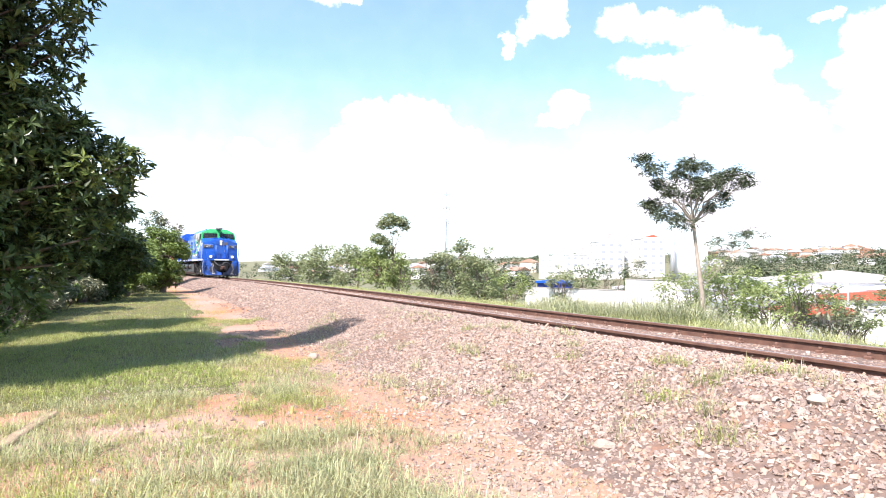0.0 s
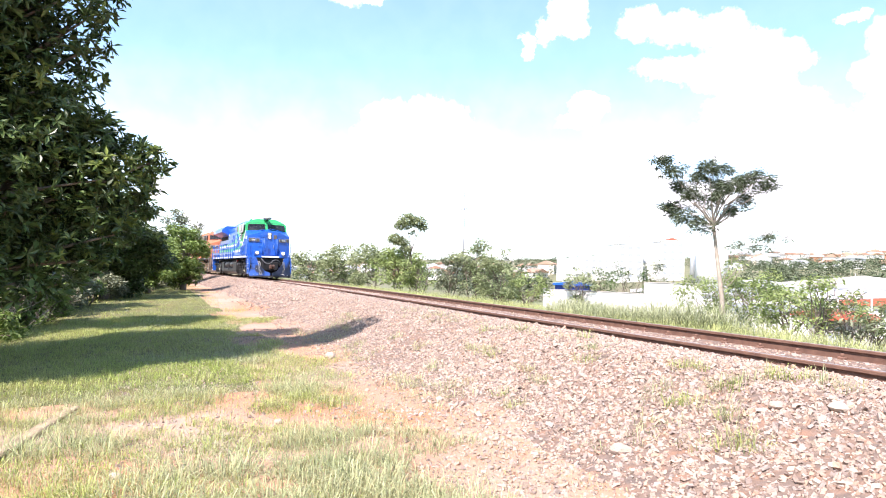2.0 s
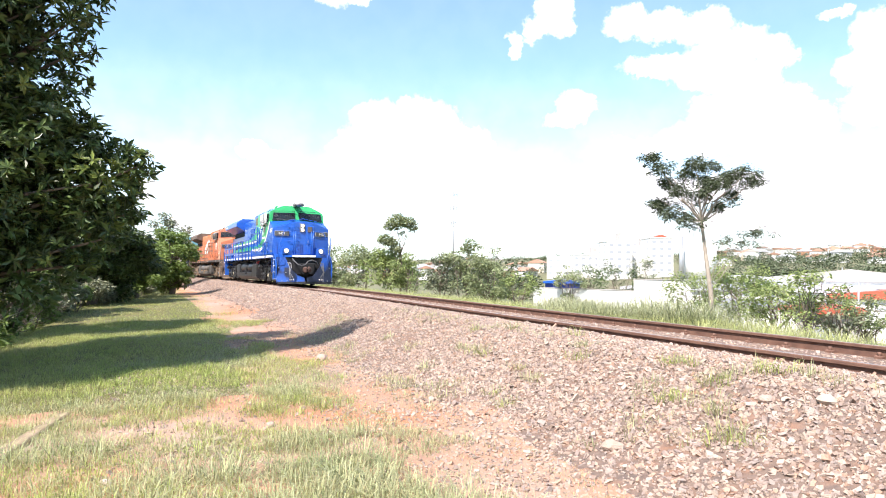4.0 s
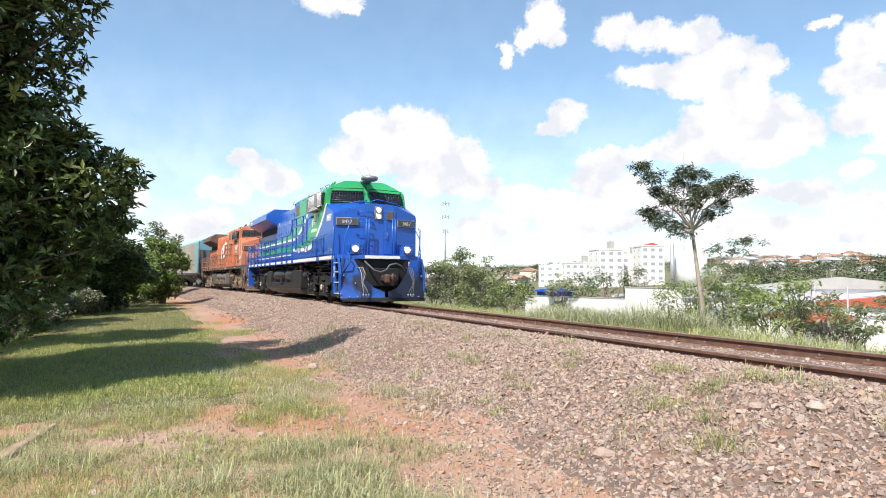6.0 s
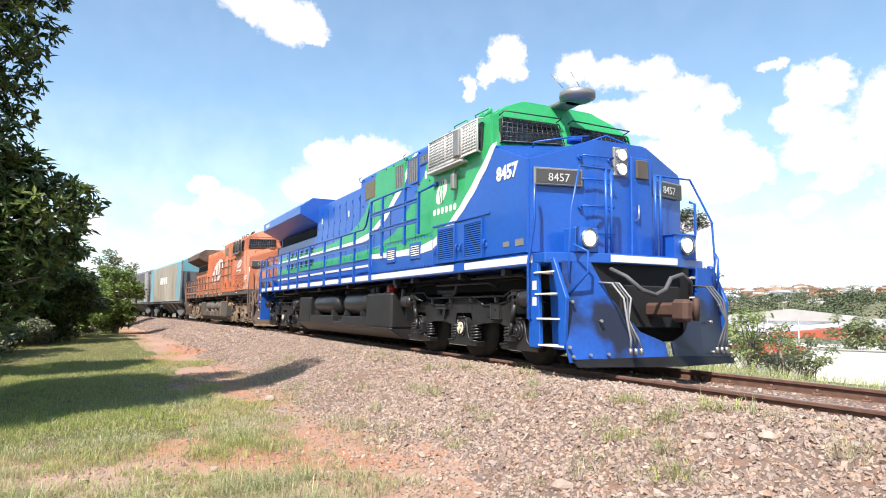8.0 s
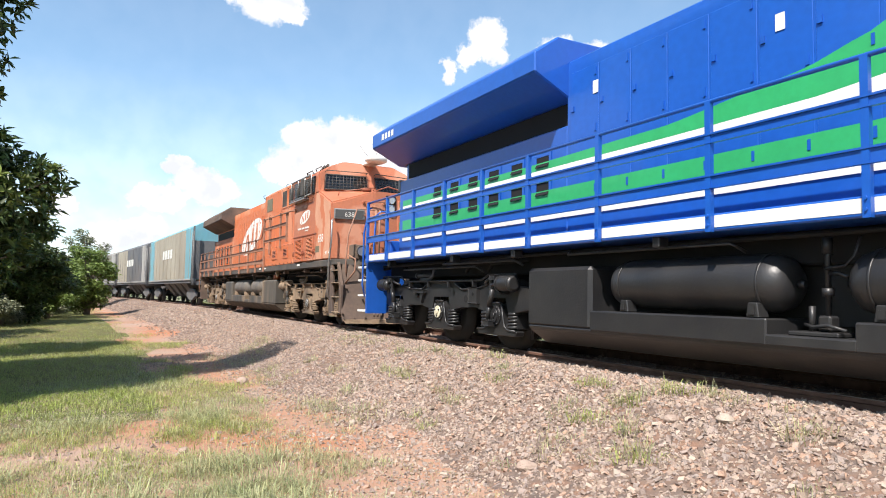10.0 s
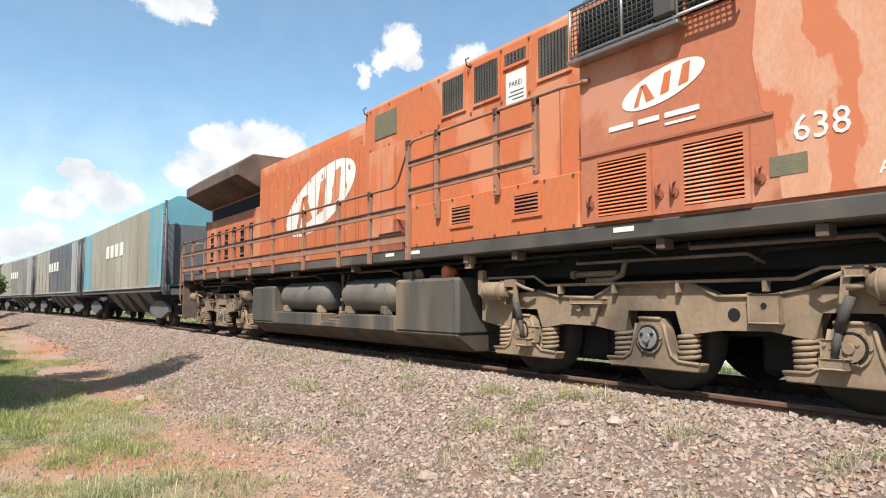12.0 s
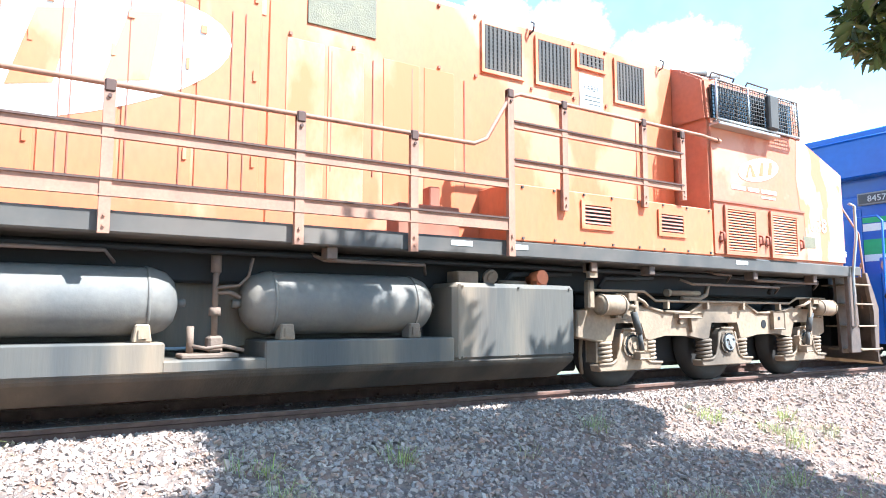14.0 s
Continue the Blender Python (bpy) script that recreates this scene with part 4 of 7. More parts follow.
def louvre_panel(name, root, x, y0, y1, z0, z1, n, frame_mat, blade_mat, proud=0.03):
    """A framed panel of slanting blades over a near-black sheet that paints the shaded depth, facing -x."""
    bm = bmesh.new()
    box(bm, x - proud, x, y0 - 0.05, y1 + 0.05, z0 - 0.05, z0)
    box(bm, x - proud, x, y0 - 0.05, y1 + 0.05, z1, z1 + 0.05)
    box(bm, x - proud, x, y0 - 0.05, y0, z0, z1)
    box(bm, x - proud, x, y1, y1 + 0.05, z0, z1)
    panel = part(name, bm, frame_mat, root)
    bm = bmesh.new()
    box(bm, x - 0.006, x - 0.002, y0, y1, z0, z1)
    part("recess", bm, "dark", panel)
    bm = bmesh.new()
    h = (z1 - z0) / n
    box(bm, -0.004, 0.004, (y0 + y1) / 2 - (y1 - y0) / 2, y1, -h * 0.27, h * 0.27)
    blade = joined(bm, "slat", blade_mat)
    for k in range(n):
        ob = new("slat", blade)
        ob.parent = panel
        ob.matrix_basis = pose(x - proud * 0.62, 0, z0 + h * (k + 0.5), 0, 28, 0)
    return panel


def mesh_panel(name, root, x, y0, y1, z0, z1, frame_mat, bar_mat, bars, back="dark", across=0):
    bm = bmesh.new()
    for a, b, c, d in ((y0 - 0.04, y1 + 0.04, z0 - 0.04, z0), (y0 - 0.04, y1 + 0.04, z1, z1 + 0.04), (y0 - 0.04, y0, z0, z1), (y1, y1 + 0.04, z0, z1)):
        box(bm, x - 0.025, x, a, b, c, d)
    panel = part(name, bm, frame_mat, root)
    # flat sheet behind the bars; near-black paints the shaded depth
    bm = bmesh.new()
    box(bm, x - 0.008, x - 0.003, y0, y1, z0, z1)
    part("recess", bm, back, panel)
    bm = bmesh.new()
    for k in range(bars):
        y = y0 + (y1 - y0) * (k + 0.5) / bars
        box(bm, x - 0.022, x - 0.010, y - 0.3 * (y1 - y0) / bars, y + 0.3 * (y1 - y0) / bars, z0, z1)
    for k in range(across):
        z = z0 + (z1 - z0) * (k + 0.5) / across
        box(bm, x - 0.024, x - 0.012, y0, y1, z - 0.006, z + 0.006)
    tagged(part("screen", bm, bar_mat, panel), kind="stuff")
    return panel


def build_truck(root, c, s, flip, wheels):
    """A three-axle truck: side frames with pedestals, springs, brake cylinders, dampers and wheelsets."""
    a, b = (2.45, 2.69) if flip > 0 else (2.69, 2.45)
    half = [(2.3, 0.97), (1.6, 1.0), (1.24, 0.92), (0.73, 0.91), (0.48, 1.03)]
    under = [(2.25, 0.55), (2.12, 0.56), (2.08, 0.80), (1.62, 0.80), (1.56, 0.56), (1.45, 0.58), (1.2, 0.64), (0.72, 0.63), (0.45, 0.57), (0.33, 0.56), (0.29, 0.80)]
    out = [(-a, 0.62), (-a, 0.94)] + [(-y, z) for y, z in half] + half[::-1] + [(b, 0.94), (b, 0.62)] + under + [(-y, z) for y, z in under[::-1]]
    bm = bmesh.new()
    for side in (-1, 1):
        prism(bm, [(c + y, z) for y, z in out], side * 1.02, side * 1.17, "x", 0, 0.015)
    for y in (-0.95, 0.95):
        box(bm, -1.05, 1.05, c + y - 0.16, c + y + 0.16, 0.66, 0.9, 0.02)
    frame_ob = part("truck_frame", bm, s["truck"], root)
    # motors and a filler box block the view; near-black colour holds the shade
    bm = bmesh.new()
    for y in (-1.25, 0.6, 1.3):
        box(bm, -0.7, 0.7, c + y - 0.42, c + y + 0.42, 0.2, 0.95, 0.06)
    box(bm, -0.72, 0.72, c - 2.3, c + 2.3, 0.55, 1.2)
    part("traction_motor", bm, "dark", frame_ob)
    for side in (-1, 1):
        # flange along the upper edge of the side frame
        bm = bmesh.new()
        rim = [(-1.6, 1.0), (-1.24, 0.925), (-0.73, 0.915), (-0.48, 1.035), (0.48, 1.035), (0.73, 0.915), (1.24, 0.925), (1.6, 1.0)]
        for (y0, z0), (y1, z1) in zip(rim, rim[1:]):
            tube(bm, [(side * 1.175, c + y0, z0), (side * 1.175, c + y1, z1)], 0.02, 6)
        part("frame_flange", bm, s["truck"], frame_ob)
        bm = bmesh.new()
        tube(bm, [(side * 1.22, c + 2.5, 1.1), (side * 1.22, c + 2.48, 1.17), (side * 1.22, c + 1.62, 1.17), (side * 1.22, c + 1.42, 1.06), (side * 1.22, c + 0.45, 1.06), (side * 1.22, c - 1.45, 1.06),
                  (side * 1.22, c - 1.66, 1.14), (side * 1.22, c - 2.4, 1.14), (side * 1.22, c - 2.45, 1.04)], 0.017, 7)
        for y in (0.42, -0.35, -1.2, 1.2):
            box(bm, side * 1.17, side * 1.24, c + y - 0.02, c + y + 0.02, 0.96, 1.075)
        part("brake_pipe", bm, s["truck"], frame_ob)
        bm = bmesh.new()
        tube(bm, [(side * 1.12, c + 1.05, 1.17), (side * 1.12, c + 0.45, 1.17)], 0.035, 8)
        tube(bm, [(side * 1.16, c + 0.85, 1.1), (side * 1.16, c + 0.5, 1.1), (side * 1.16, c + 0.36, 1.15), (side * 1.16, c + 0.31, 1.3)], 0.03, 8)
        disc(bm, (side * 1.12, c + 1.07, 1.17), (0, 1, 0), 0.05, 0.05, 10)
        part("sand_hose", bm, "cable" if s is BLUE else s["truck"], frame_ob)
        bm = bmesh.new()
        box(bm, side * 1.15, side * 1.24, c + 0.56, c + 1.02, 0.85, 0.90, 0.01)
        prism(bm, [(c + 0.62, 0.86), (c + 0.76, 0.86), (c + 0.74, 0.66), (c + 0.70, 0.66)], side * 1.165, side * 1.225, "x")
        disc(bm, (side * 1.19, c + 0.93, 0.80), (1, 0, 0), 0.035, 0.05, 8)
        part("bracket", bm, s["truck"], frame_ob)
        bm = bmesh.new()
        box(bm, side * 1.15, side * 1.22, c - 1.32, c - 1.04, 0.69, 0.94, 0.012)
        part("stop_block", bm, s["truck"], frame_ob)
        # holes drawn as near-black discs, their inner shade as colour
        for y, z, r in ((-0.88, 0.76, 0.058), (-1.18, 0.84, 0.026)):
            bm = bmesh.new()
            disc(bm, (side * (1.173 if y > -1 else 1.223), c + y, z), (1, 0, 0), r, 0.008, 14)
            part("lightening_hole", bm, "dark", frame_ob)
        for y in (-1.85, 0.0, 1.85):
            bm = bmesh.new()
            prism(bm, [(c + y - 0.52, 0.22), (c + y + 0.52, 0.22), (c + y + 0.55, 0.30), (c + y + 0.30, 0.31), (c + y + 0.21, 0.37), (c + y + 0.17, 0.62), (c + y + 0.12, 0.71), (c + y - 0.12, 0.71), (c + y - 0.17, 0.62), (c + y - 0.21, 0.37), (c + y - 0.30, 0.31), (c + y - 0.55, 0.30)],
                  side * 1.04, side * 1.2, "x", 0, 0.012)
            part("journal_box", bm, s["truck"], frame_ob)
            bm = bmesh.new()
            for e in (-1, 1):
                tube(bm, [(side * 1.2, c + y + e * 0.54, 0.30), (side * 1.2, c + y + e * 0.32, 0.31), (side * 1.2, c + y + e * 0.24, 0.36), (side * 1.2, c + y + e * 0.20, 0.48), (side * 1.2, c + y + e * 0.16, 0.66)], 0.018, 6)
            tube(bm, [(side * 1.2, c + y - 0.13, 0.71), (side * 1.2, c + y + 0.13, 0.71)], 0.018, 6)
            part("journal_flange", bm, s["truck"], frame_ob)
            bm = bmesh.new()
            disc(bm, (side * 1.21, c + y, 0.52), (1, 0, 0), 0.15, 0.03, 22, 0)
            disc(bm, (side * 1.226, c + y, 0.52), (1, 0, 0), 0.128, 0.012, 22, 2)
            disc(bm, (side * 1.235, c + y, 0.52), (1, 0, 0), 0.105, 0.03, 18, 1 if y == 0 else 0)
            disc(bm, (side * 1.255, c + y, 0.52), (1, 0, 0), 0.042, 0.03, 10, 1 if y == 0 else 0)
            for k in range(3):
                disc(bm, (side * 1.25, c + y + 0.07 * math.cos(2.09 * k + 0.5), 0.52 + 0.07 * math.sin(2.09 * k + 0.5)), (1, 0, 0), 0.018, 0.024, 6, 2 if y == 0 else 0)
            for k in range(6):
                disc(bm, (side * 1.225, c + y + 0.142 * math.cos(1.047 * k), 0.52 + 0.142 * math.sin(1.047 * k)), (1, 0, 0), 0.012, 0.03, 6, 0)
            part("axle_cap", bm, [s["truck"], s["hub"], "dark"], frame_ob)
            for e in (-1, 1):
                bm = bmesh.new()
                pts = [(side * 1.11 + 0.085 * math.cos(k * 0.8), c + y + e * 0.38 + 0.095 * math.sin(k * 0.8), 0.325 + k * 0.0063) for k in range(41)]
                tube(bm, pts, 0.023, 6)
                part("coil_spring", bm, s["truck"], frame_ob)
        for y in (-2.22, 2.22):
            e = 1 if y < 0 else -1
            bm = bmesh.new()
            tube(bm, [(side * 1.28, c + y - e * 0.24, 1.0), (side * 1.28, c + y - e * 0.21, 1.0), (side * 1.28, c + y + e * 0.12, 1.0), (side * 1.28, c + y + e * 0.2, 1.0)], 0.12, 16, 0, True, [0.085, 0.118, 0.118, 0.07])
            for yy in (-0.2, 0.11):
                tube(bm, [(side * 1.28, c + y + e * yy - 0.012, 1.0), (side * 1.28, c + y + e * yy + 0.012, 1.0)], 0.126, 16)
            box(bm, side * 1.08, side * 1.28, c + y + e * 0.06, c + y + e * 0.14, 0.86, 1.12, 0.015)
            box(bm, side * 1.14, side * 1.34, c + y + e * 0.2, c + y + e * 0.34, 1.06, 1.13, 0.01)
            tube(bm, [(side * 1.28, c + y + e * 0.2, 1.0), (side * 1.3, c + y + e * 0.34, 0.98)], 0.03, 8)
            part("brake_cylinder", bm, s["truck"], frame_ob)
            bm = bmesh.new()
            prism(bm, [(c + y + e * 0.30, 1.14), (c + y + e * 0.37, 1.14), (c + y + e * 0.40, 0.86), (c + y + e * 0.34, 0.86)], side * 1.29, side * 1.32, "x")
            tube(bm, [(side * 1.3, c + y + e * 0.34, 1.1), (side * 1.3, c + y + e * 0.5, 1.04), (side * 1.24, c + y + e * 0.62, 1.0)], 0.022, 6)
            part("brake_lever", bm, s["truck"], frame_ob)
            bm = bmesh.new()
            tube(bm, [(side * 1.29, c + y + e * 0.33, 0.92), (side * 1.29, c + y + e * 0.42, 0.66)], 0.042, 10)
            tube(bm, [(side * 1.29, c + y + e * 0.42, 0.66), (side * 1.29, c + y + e * 0.46, 0.46)], 0.03, 10)
            part("damper", bm, "black" if s["truck"] == "black" else "sill", frame_ob)
            bm = bmesh.new()
            box(bm, side * 1.18, side * 1.32, c + y + e * 0.47 - 0.09, c + y + e * 0.47 + 0.09, 0.36, 0.44, 0.012)
            box(bm, side * 1.18, side * 1.23, c + y + e * 0.47 - 0.15, c + y + e * 0.47 + 0.12, 0.40, 0.58, 0.012)
            for k in range(4):
                disc(bm, (side * 1.235, c + y + e * 0.47 + (-0.11, -0.11, 0.09, 0.09)[k], (0.45, 0.54)[k % 2]), (1, 0, 0), 0.014, 0.02, 6)
            part("damper_bracket", bm, s["truck"], frame_ob)
            bm = bmesh.new()
            box(bm, side * 0.95, side * 1.12, c + y - e * 0.12, c + y - e * 0.02, 0.34, 0.66, 0.02)
            tube(bm, [(side * 0.92, c + y - e * 0.16, 0.9), (side * 0.92, c + y - e * 0.2, 0.4), (side * 0.86, c + y - e * 0.12, 0.18)], 0.022, 6)
            part("sanding_nozzle", bm, s["truck"], frame_ob)
    for y in (-1.85, 0.0, 1.85):
        bm = bmesh.new()
        for side in (-1, 1):
            tube(bm, [(side * 0.92, 0, 0), (side * 0.90, 0, 0), (side * 0.80, 0, 0), (side * 0.765, 0, 0), (side * 0.74, 0, 0)], 0.5, 32, 0, True, [0.44, 0.53, 0.535, 0.56, 0.55])
            for k in range(6):
                disc(bm, (side * 0.925, 0.3 * math.cos(k * 1.047), 0.3 * math.sin(k * 1.047)), (1, 0, 0), 0.05, 0.012, 8)
        tube(bm, [(-1.05, 0, 0), (1.05, 0, 0)], 0.09, 12)
        ob = part("wheelset", bm, "wheel", frame_ob, "", pose(0, c + y, 0.53))
        wheels.append((ob, c + y))
    return frame_ob


def locomotive(s, label, number, wheels):
    back = 13.2 if s is BLUE else 14.35  # where the engine hood ends
    root = thing("locomotive", label, "locomotive", group="locomotives of the train")
    P = lambda name, bm, mat, lab="": part(name, bm, mat, root, lab)
    # underframe and deck
    bm = bmesh.new()
    box(bm, -1.5, 1.5, -0.05, 19.25, 1.47, 1.64, 0.015)
    sill = P("deck_frame", bm, s["sill"])
    # near-black sill: the shade below the deck is in its colour
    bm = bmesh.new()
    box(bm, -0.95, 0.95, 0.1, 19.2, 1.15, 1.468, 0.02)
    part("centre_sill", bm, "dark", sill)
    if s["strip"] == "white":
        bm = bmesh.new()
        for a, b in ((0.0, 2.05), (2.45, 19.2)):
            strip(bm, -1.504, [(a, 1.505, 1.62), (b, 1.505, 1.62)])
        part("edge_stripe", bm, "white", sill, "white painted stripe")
    # pipes coloured near-black for the shade they hang in
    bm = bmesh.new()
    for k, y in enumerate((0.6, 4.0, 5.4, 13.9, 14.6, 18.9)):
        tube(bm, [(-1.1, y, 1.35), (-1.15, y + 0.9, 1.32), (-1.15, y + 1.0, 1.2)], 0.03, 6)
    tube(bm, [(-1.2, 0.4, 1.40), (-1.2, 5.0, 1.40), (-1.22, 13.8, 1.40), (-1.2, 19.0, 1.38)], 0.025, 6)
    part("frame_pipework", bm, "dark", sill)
    gear = "black" if s is BLUE else "dust_dark"
    for y0, y1, z, r in ((0.5, 2.2, 1.36, 0.02), (2.6, 3.1, 1.42, 0.014), (1.5, 3.6, 1.28, 0.016), (13.9, 16.2, 1.34, 0.02), (15.0, 17.8, 1.28, 0.016), (7.4, 8.6, 1.36, 0.018), (10.2, 12.8, 1.36, 0.016)):
        bm = bmesh.new()
        tube(bm, [(-1.18, y0, z - 0.08), (-1.3, y0 + 0.08, z), (-1.32, y1 - 0.08, z), (-1.2, y1, z + 0.06)], r, 6)
        part("pipe_run", bm, gear, sill)
    for y in (0.9, 2.35, 4.4, 5.35, 8.5, 11.1, 13.8, 15.6, 18.2):
        bm = bmesh.new()
        box(bm, -1.45, -1.3, y - 0.05, y + 0.05, 1.36, 1.47, 0.01)
        part("sill_bracket", bm, gear, sill)
    # nose and lower cab
    bm = bmesh.new()
    low = [(-1.5, 3.3), (-1.5, 0.12), (-0.45, -0.12), (0.55, -0.12), (1.5, 0.12), (1.5, 3.3)]
    hi = [3.5, 3.06, 3.40, 3.40, 3.06, 3.5]
    a = [bm.verts.new((x, y, 1.64)) for x, y in low]
    b = [bm.verts.new((x, y, z)) for (x, y), z in zip(low, hi)]
    w1, w2, w3 = bm.verts.new((-1.5, 1.15, 3.47)), bm.verts.new((0.0, 1.02, 3.58)), bm.verts.new((1.5, 1.15, 3.47))
    bm.faces.new((a[0], a[1], b[1], w1, b[0]))
    bm.faces.new((a[4], a[5], b[5], w3, b[4]))
    for k in (1, 2, 3):
        bm.faces.new((a[k], a[k + 1], b[k + 1], b[k]))
    for f in ((b[1], b[2], w2, w1), (b[2], b[3], w2), (b[3], b[4], w3, w2), (b[0], w1, w2, w3, b[5]), (a[5], a[0], b[0], b[5]), a[::-1]):
        bm.faces.new(f)
    bmesh.ops.recalc_face_normals(bm, faces=bm.faces[:])
    bmesh.ops.bevel(bm, geom=bm.edges[:], offset=0.035, segments=2, affect="EDGES")
    P("nose", bm, s["nose"])
    # upper cab: windscreen wall, eaves and faceted roof
    bm = bmesh.new()
    prof0 = [(-1.5, 3.46), (-1.46, 4.0), (-1.12, 4.22), (-0.72, 4.38), (0.72, 4.38), (1.12, 4.22), (1.46, 4.0), (1.5, 3.46)]
    ys0 = [1.14, 1.26, 1.40, 1.42, 1.42, 1.40, 1.26, 1.14]
    f0 = [bm.verts.new((x, y, z)) for (x, z), y in zip(prof0, ys0)]
    f1 = [bm.verts.new((x, 3.34, z)) for x, z in prof0]
    for k in range(7):
        bm.faces.new((f0[k], f0[k + 1], f1[k + 1], f1[k]))
    bm.faces.new(f0[::-1])
    bm.faces.new(f1)
    bmesh.ops.recalc_face_normals(bm, faces=bm.faces[:])
    bmesh.ops.bevel(bm, geom=bm.edges[:], offset=0.03, segments=2, affect="EDGES")
    P("cab", bm, s["cab"])
    # windscreens with wire guards
    for sx in (-1, 1):
        bm = bmesh.new()
        quad = [(sx * 1.36, 1.145, 3.53), (sx * 0.12, 1.16, 3.62), (sx * 0.12, 1.32, 4.0), (sx * 1.3, 1.235, 3.95)]
        vs = [bm.verts.new(Vector(q) + Vector((0, -0.03, 0))) for q in quad]
        vb = [bm.verts.new(Vector(q) + Vector((0, 0.05, 0))) for q in quad]
        for k in range(4):
            bm.faces.new((vs[k], vs[(k + 1) % 4], vb[(k + 1) % 4], vb[k]))
        bm.faces.new(vs)
        bm.faces.new(vb[::-1])
        bmesh.ops.recalc_face_normals(bm, faces=bm.faces[:])
        pane = P("windscreen", bm, "glass", "dark cab windscreen")
        bm = bmesh.new()
        q = [Vector(v) + Vector((0, -0.07, 0)) for v in quad]
        for k in range(13):
            f = k / 12
            tube(bm, [q[0].lerp(q[1], f), q[3].lerp(q[2], f)], 0.006, 4)
        for k in range(6):
            f = k / 5
            tube(bm, [q[0].lerp(q[3], f), q[1].lerp(q[2], f)], 0.006, 4)
        tube(bm, [q[0], q[1], q[2], q[3], q[0]], 0.014, 5)
        tube(bm, [q[3] + Vector((0, 0.1, 0.06)), q[3] + Vector((0, -0.06, 0.09)), q[2] + Vector((0, -0.06, 0.09)), q[2] + Vector((0, 0.1, 0.06))], 0.012, 5)
        part("wire_guard", bm, "black" if s is BLUE else "sill", pane)
    # side windows with guard frames
    bm = bmesh.new()
    for y0, y1 in ((1.45, 1.95), (2.0, 3.25)):
        box(bm, -1.53, -1.48, y0, y1, 3.46, 3.92, 0.01)
    P("side_window", bm, "glass", "dark sliding cab window")
    bm = bmesh.new()
    for y in (1.42, 1.98, 2.02, 2.6, 3.28):
        tube(bm, [(-1.56, y, 3.40), (-1.62, y, 3.42), (-1.62, y, 3.95), (-1.52, y, 3.97)], 0.016, 5)
    for z in (3.42, 3.94):
        tube(bm, [(-1.62, 1.42, z), (-1.62, 3.28, z)], 0.016, 5)
    box(bm, -1.66, -1.5, 1.95, 3.3, 3.34, 3.38, 0.008)
    guard = P("window_guard", bm, s["guard"])
    bm = bmesh.new()
    for k in range(34):
        y = 1.43 + k * 0.0545
        tube(bm, [(-1.615, y, 3.42), (-1.615, y + 0.02, 3.94)], 0.006 if s is ORANGE else 0.013, 4)
    for k in range(10):
        z = 3.44 + k * 0.052
        tube(bm, [(-1.617, 1.43, z), (-1.617, 3.28, z)], 0.006 if s is ORANGE else 0.012, 4)
    part("wire_screen", bm, s["guard"] if s is BLUE else "sill", guard)
    bm = bmesh.new()
    box(bm, -1.68, -1.6, 1.98, 2.2, 3.44, 3.92, 0.02)
    P("rear_mirror", bm, "grille" if s is BLUE else "sill")
    bm = bmesh.new()
    tube(bm, [(-1.52, 2.35, 3.3), (-1.58, 2.35, 3.2)], 0.02, 6)
    box(bm, -1.62, -1.53, 2.28, 2.4, 2.92, 3.2, 0.02)
    if s is BLUE:
        P("side_lamp", bm, "grille")
    else:
        bm.free()
    # grilled panels in the upper hood
    bm = bmesh.new()
    prism(bm, [(-0.97, 1.64), (-0.97, 4.28), (-0.75, 4.44), (0.75, 4.44), (0.97, 4.28), (0.97, 1.64)], 3.34, 8.98, "y", 0, 0.02)
    P("control_hood", bm, s["body"])
    bm = bmesh.new()
    prism(bm, [(-0.96, 1.64), (-0.96, 3.98), (-0.95, 4.1), (0.95, 4.1), (0.96, 3.98), (0.96, 1.64)], 8.96, back, "y", 0, 0.02)
    hood = P("engine_hood", bm, s["body"])
    bm = bmesh.new()
    prism(bm, [(-0.96, 1.64), (-0.96, 3.2), (0.96, 3.2), (0.96, 1.64)], back, 18.8, "y", 0, 0.02)
    prism(bm, [(-0.85, 3.15), (-0.85, 3.75), (0.85, 3.75), (0.85, 3.15)], back, 18.7, "y", 0, 0.0)
    rear = P("radiator_hood", bm, s["body"])
    bm = bmesh.new()
    prism(bm, [(-0.9, 3.55), (-1.54, 3.86), (-1.54, 4.14), (-1.15, 4.42), (1.15, 4.42), (1.54, 4.14), (1.54, 3.86), (0.9, 3.55)], back - 0.02, 19.0, "y", 0, 0.02)
    if s is ORANGE:
        for v in bm.verts:
            v.co.z += 0.06
    wing = P("radiator_wing", bm, s["wing"])
    # near-black strip: the shade under the wing is put into the core's colour
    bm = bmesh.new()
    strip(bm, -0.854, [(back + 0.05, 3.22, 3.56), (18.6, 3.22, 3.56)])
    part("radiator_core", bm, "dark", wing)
    bm = bmesh.new()
    disc(bm, (0, 10.6, 4.16), (0, 0, 1), 0.28, 0.12, 16)
    disc(bm, (-0.3, 12.2, 4.14), (0, 0, 1), 0.2, 0.10, 14)
    P("exhaust_stack", bm, "dark" if s is BLUE else "sill")
    # doors of the engine hood: seams, hinges and latches
    door = bmesh.new()
    box(door, -0.012, 0.0, 0, 0.56, 0, 1.95, 0.006)
    door_mesh = joined(door, "hood_door", s["body"])
    for k in range(9):
        if 9.04 + k * 0.585 + 0.56 < back:
            ob = new("hood_door", door_mesh)
            ob.parent = hood
            ob.matrix_basis = pose(-0.96, 9.04 + k * 0.585, 1.95)
    bm = bmesh.new()
    for k in range(7 if s is BLUE else 9):
        y = 9.08 + k * 0.585
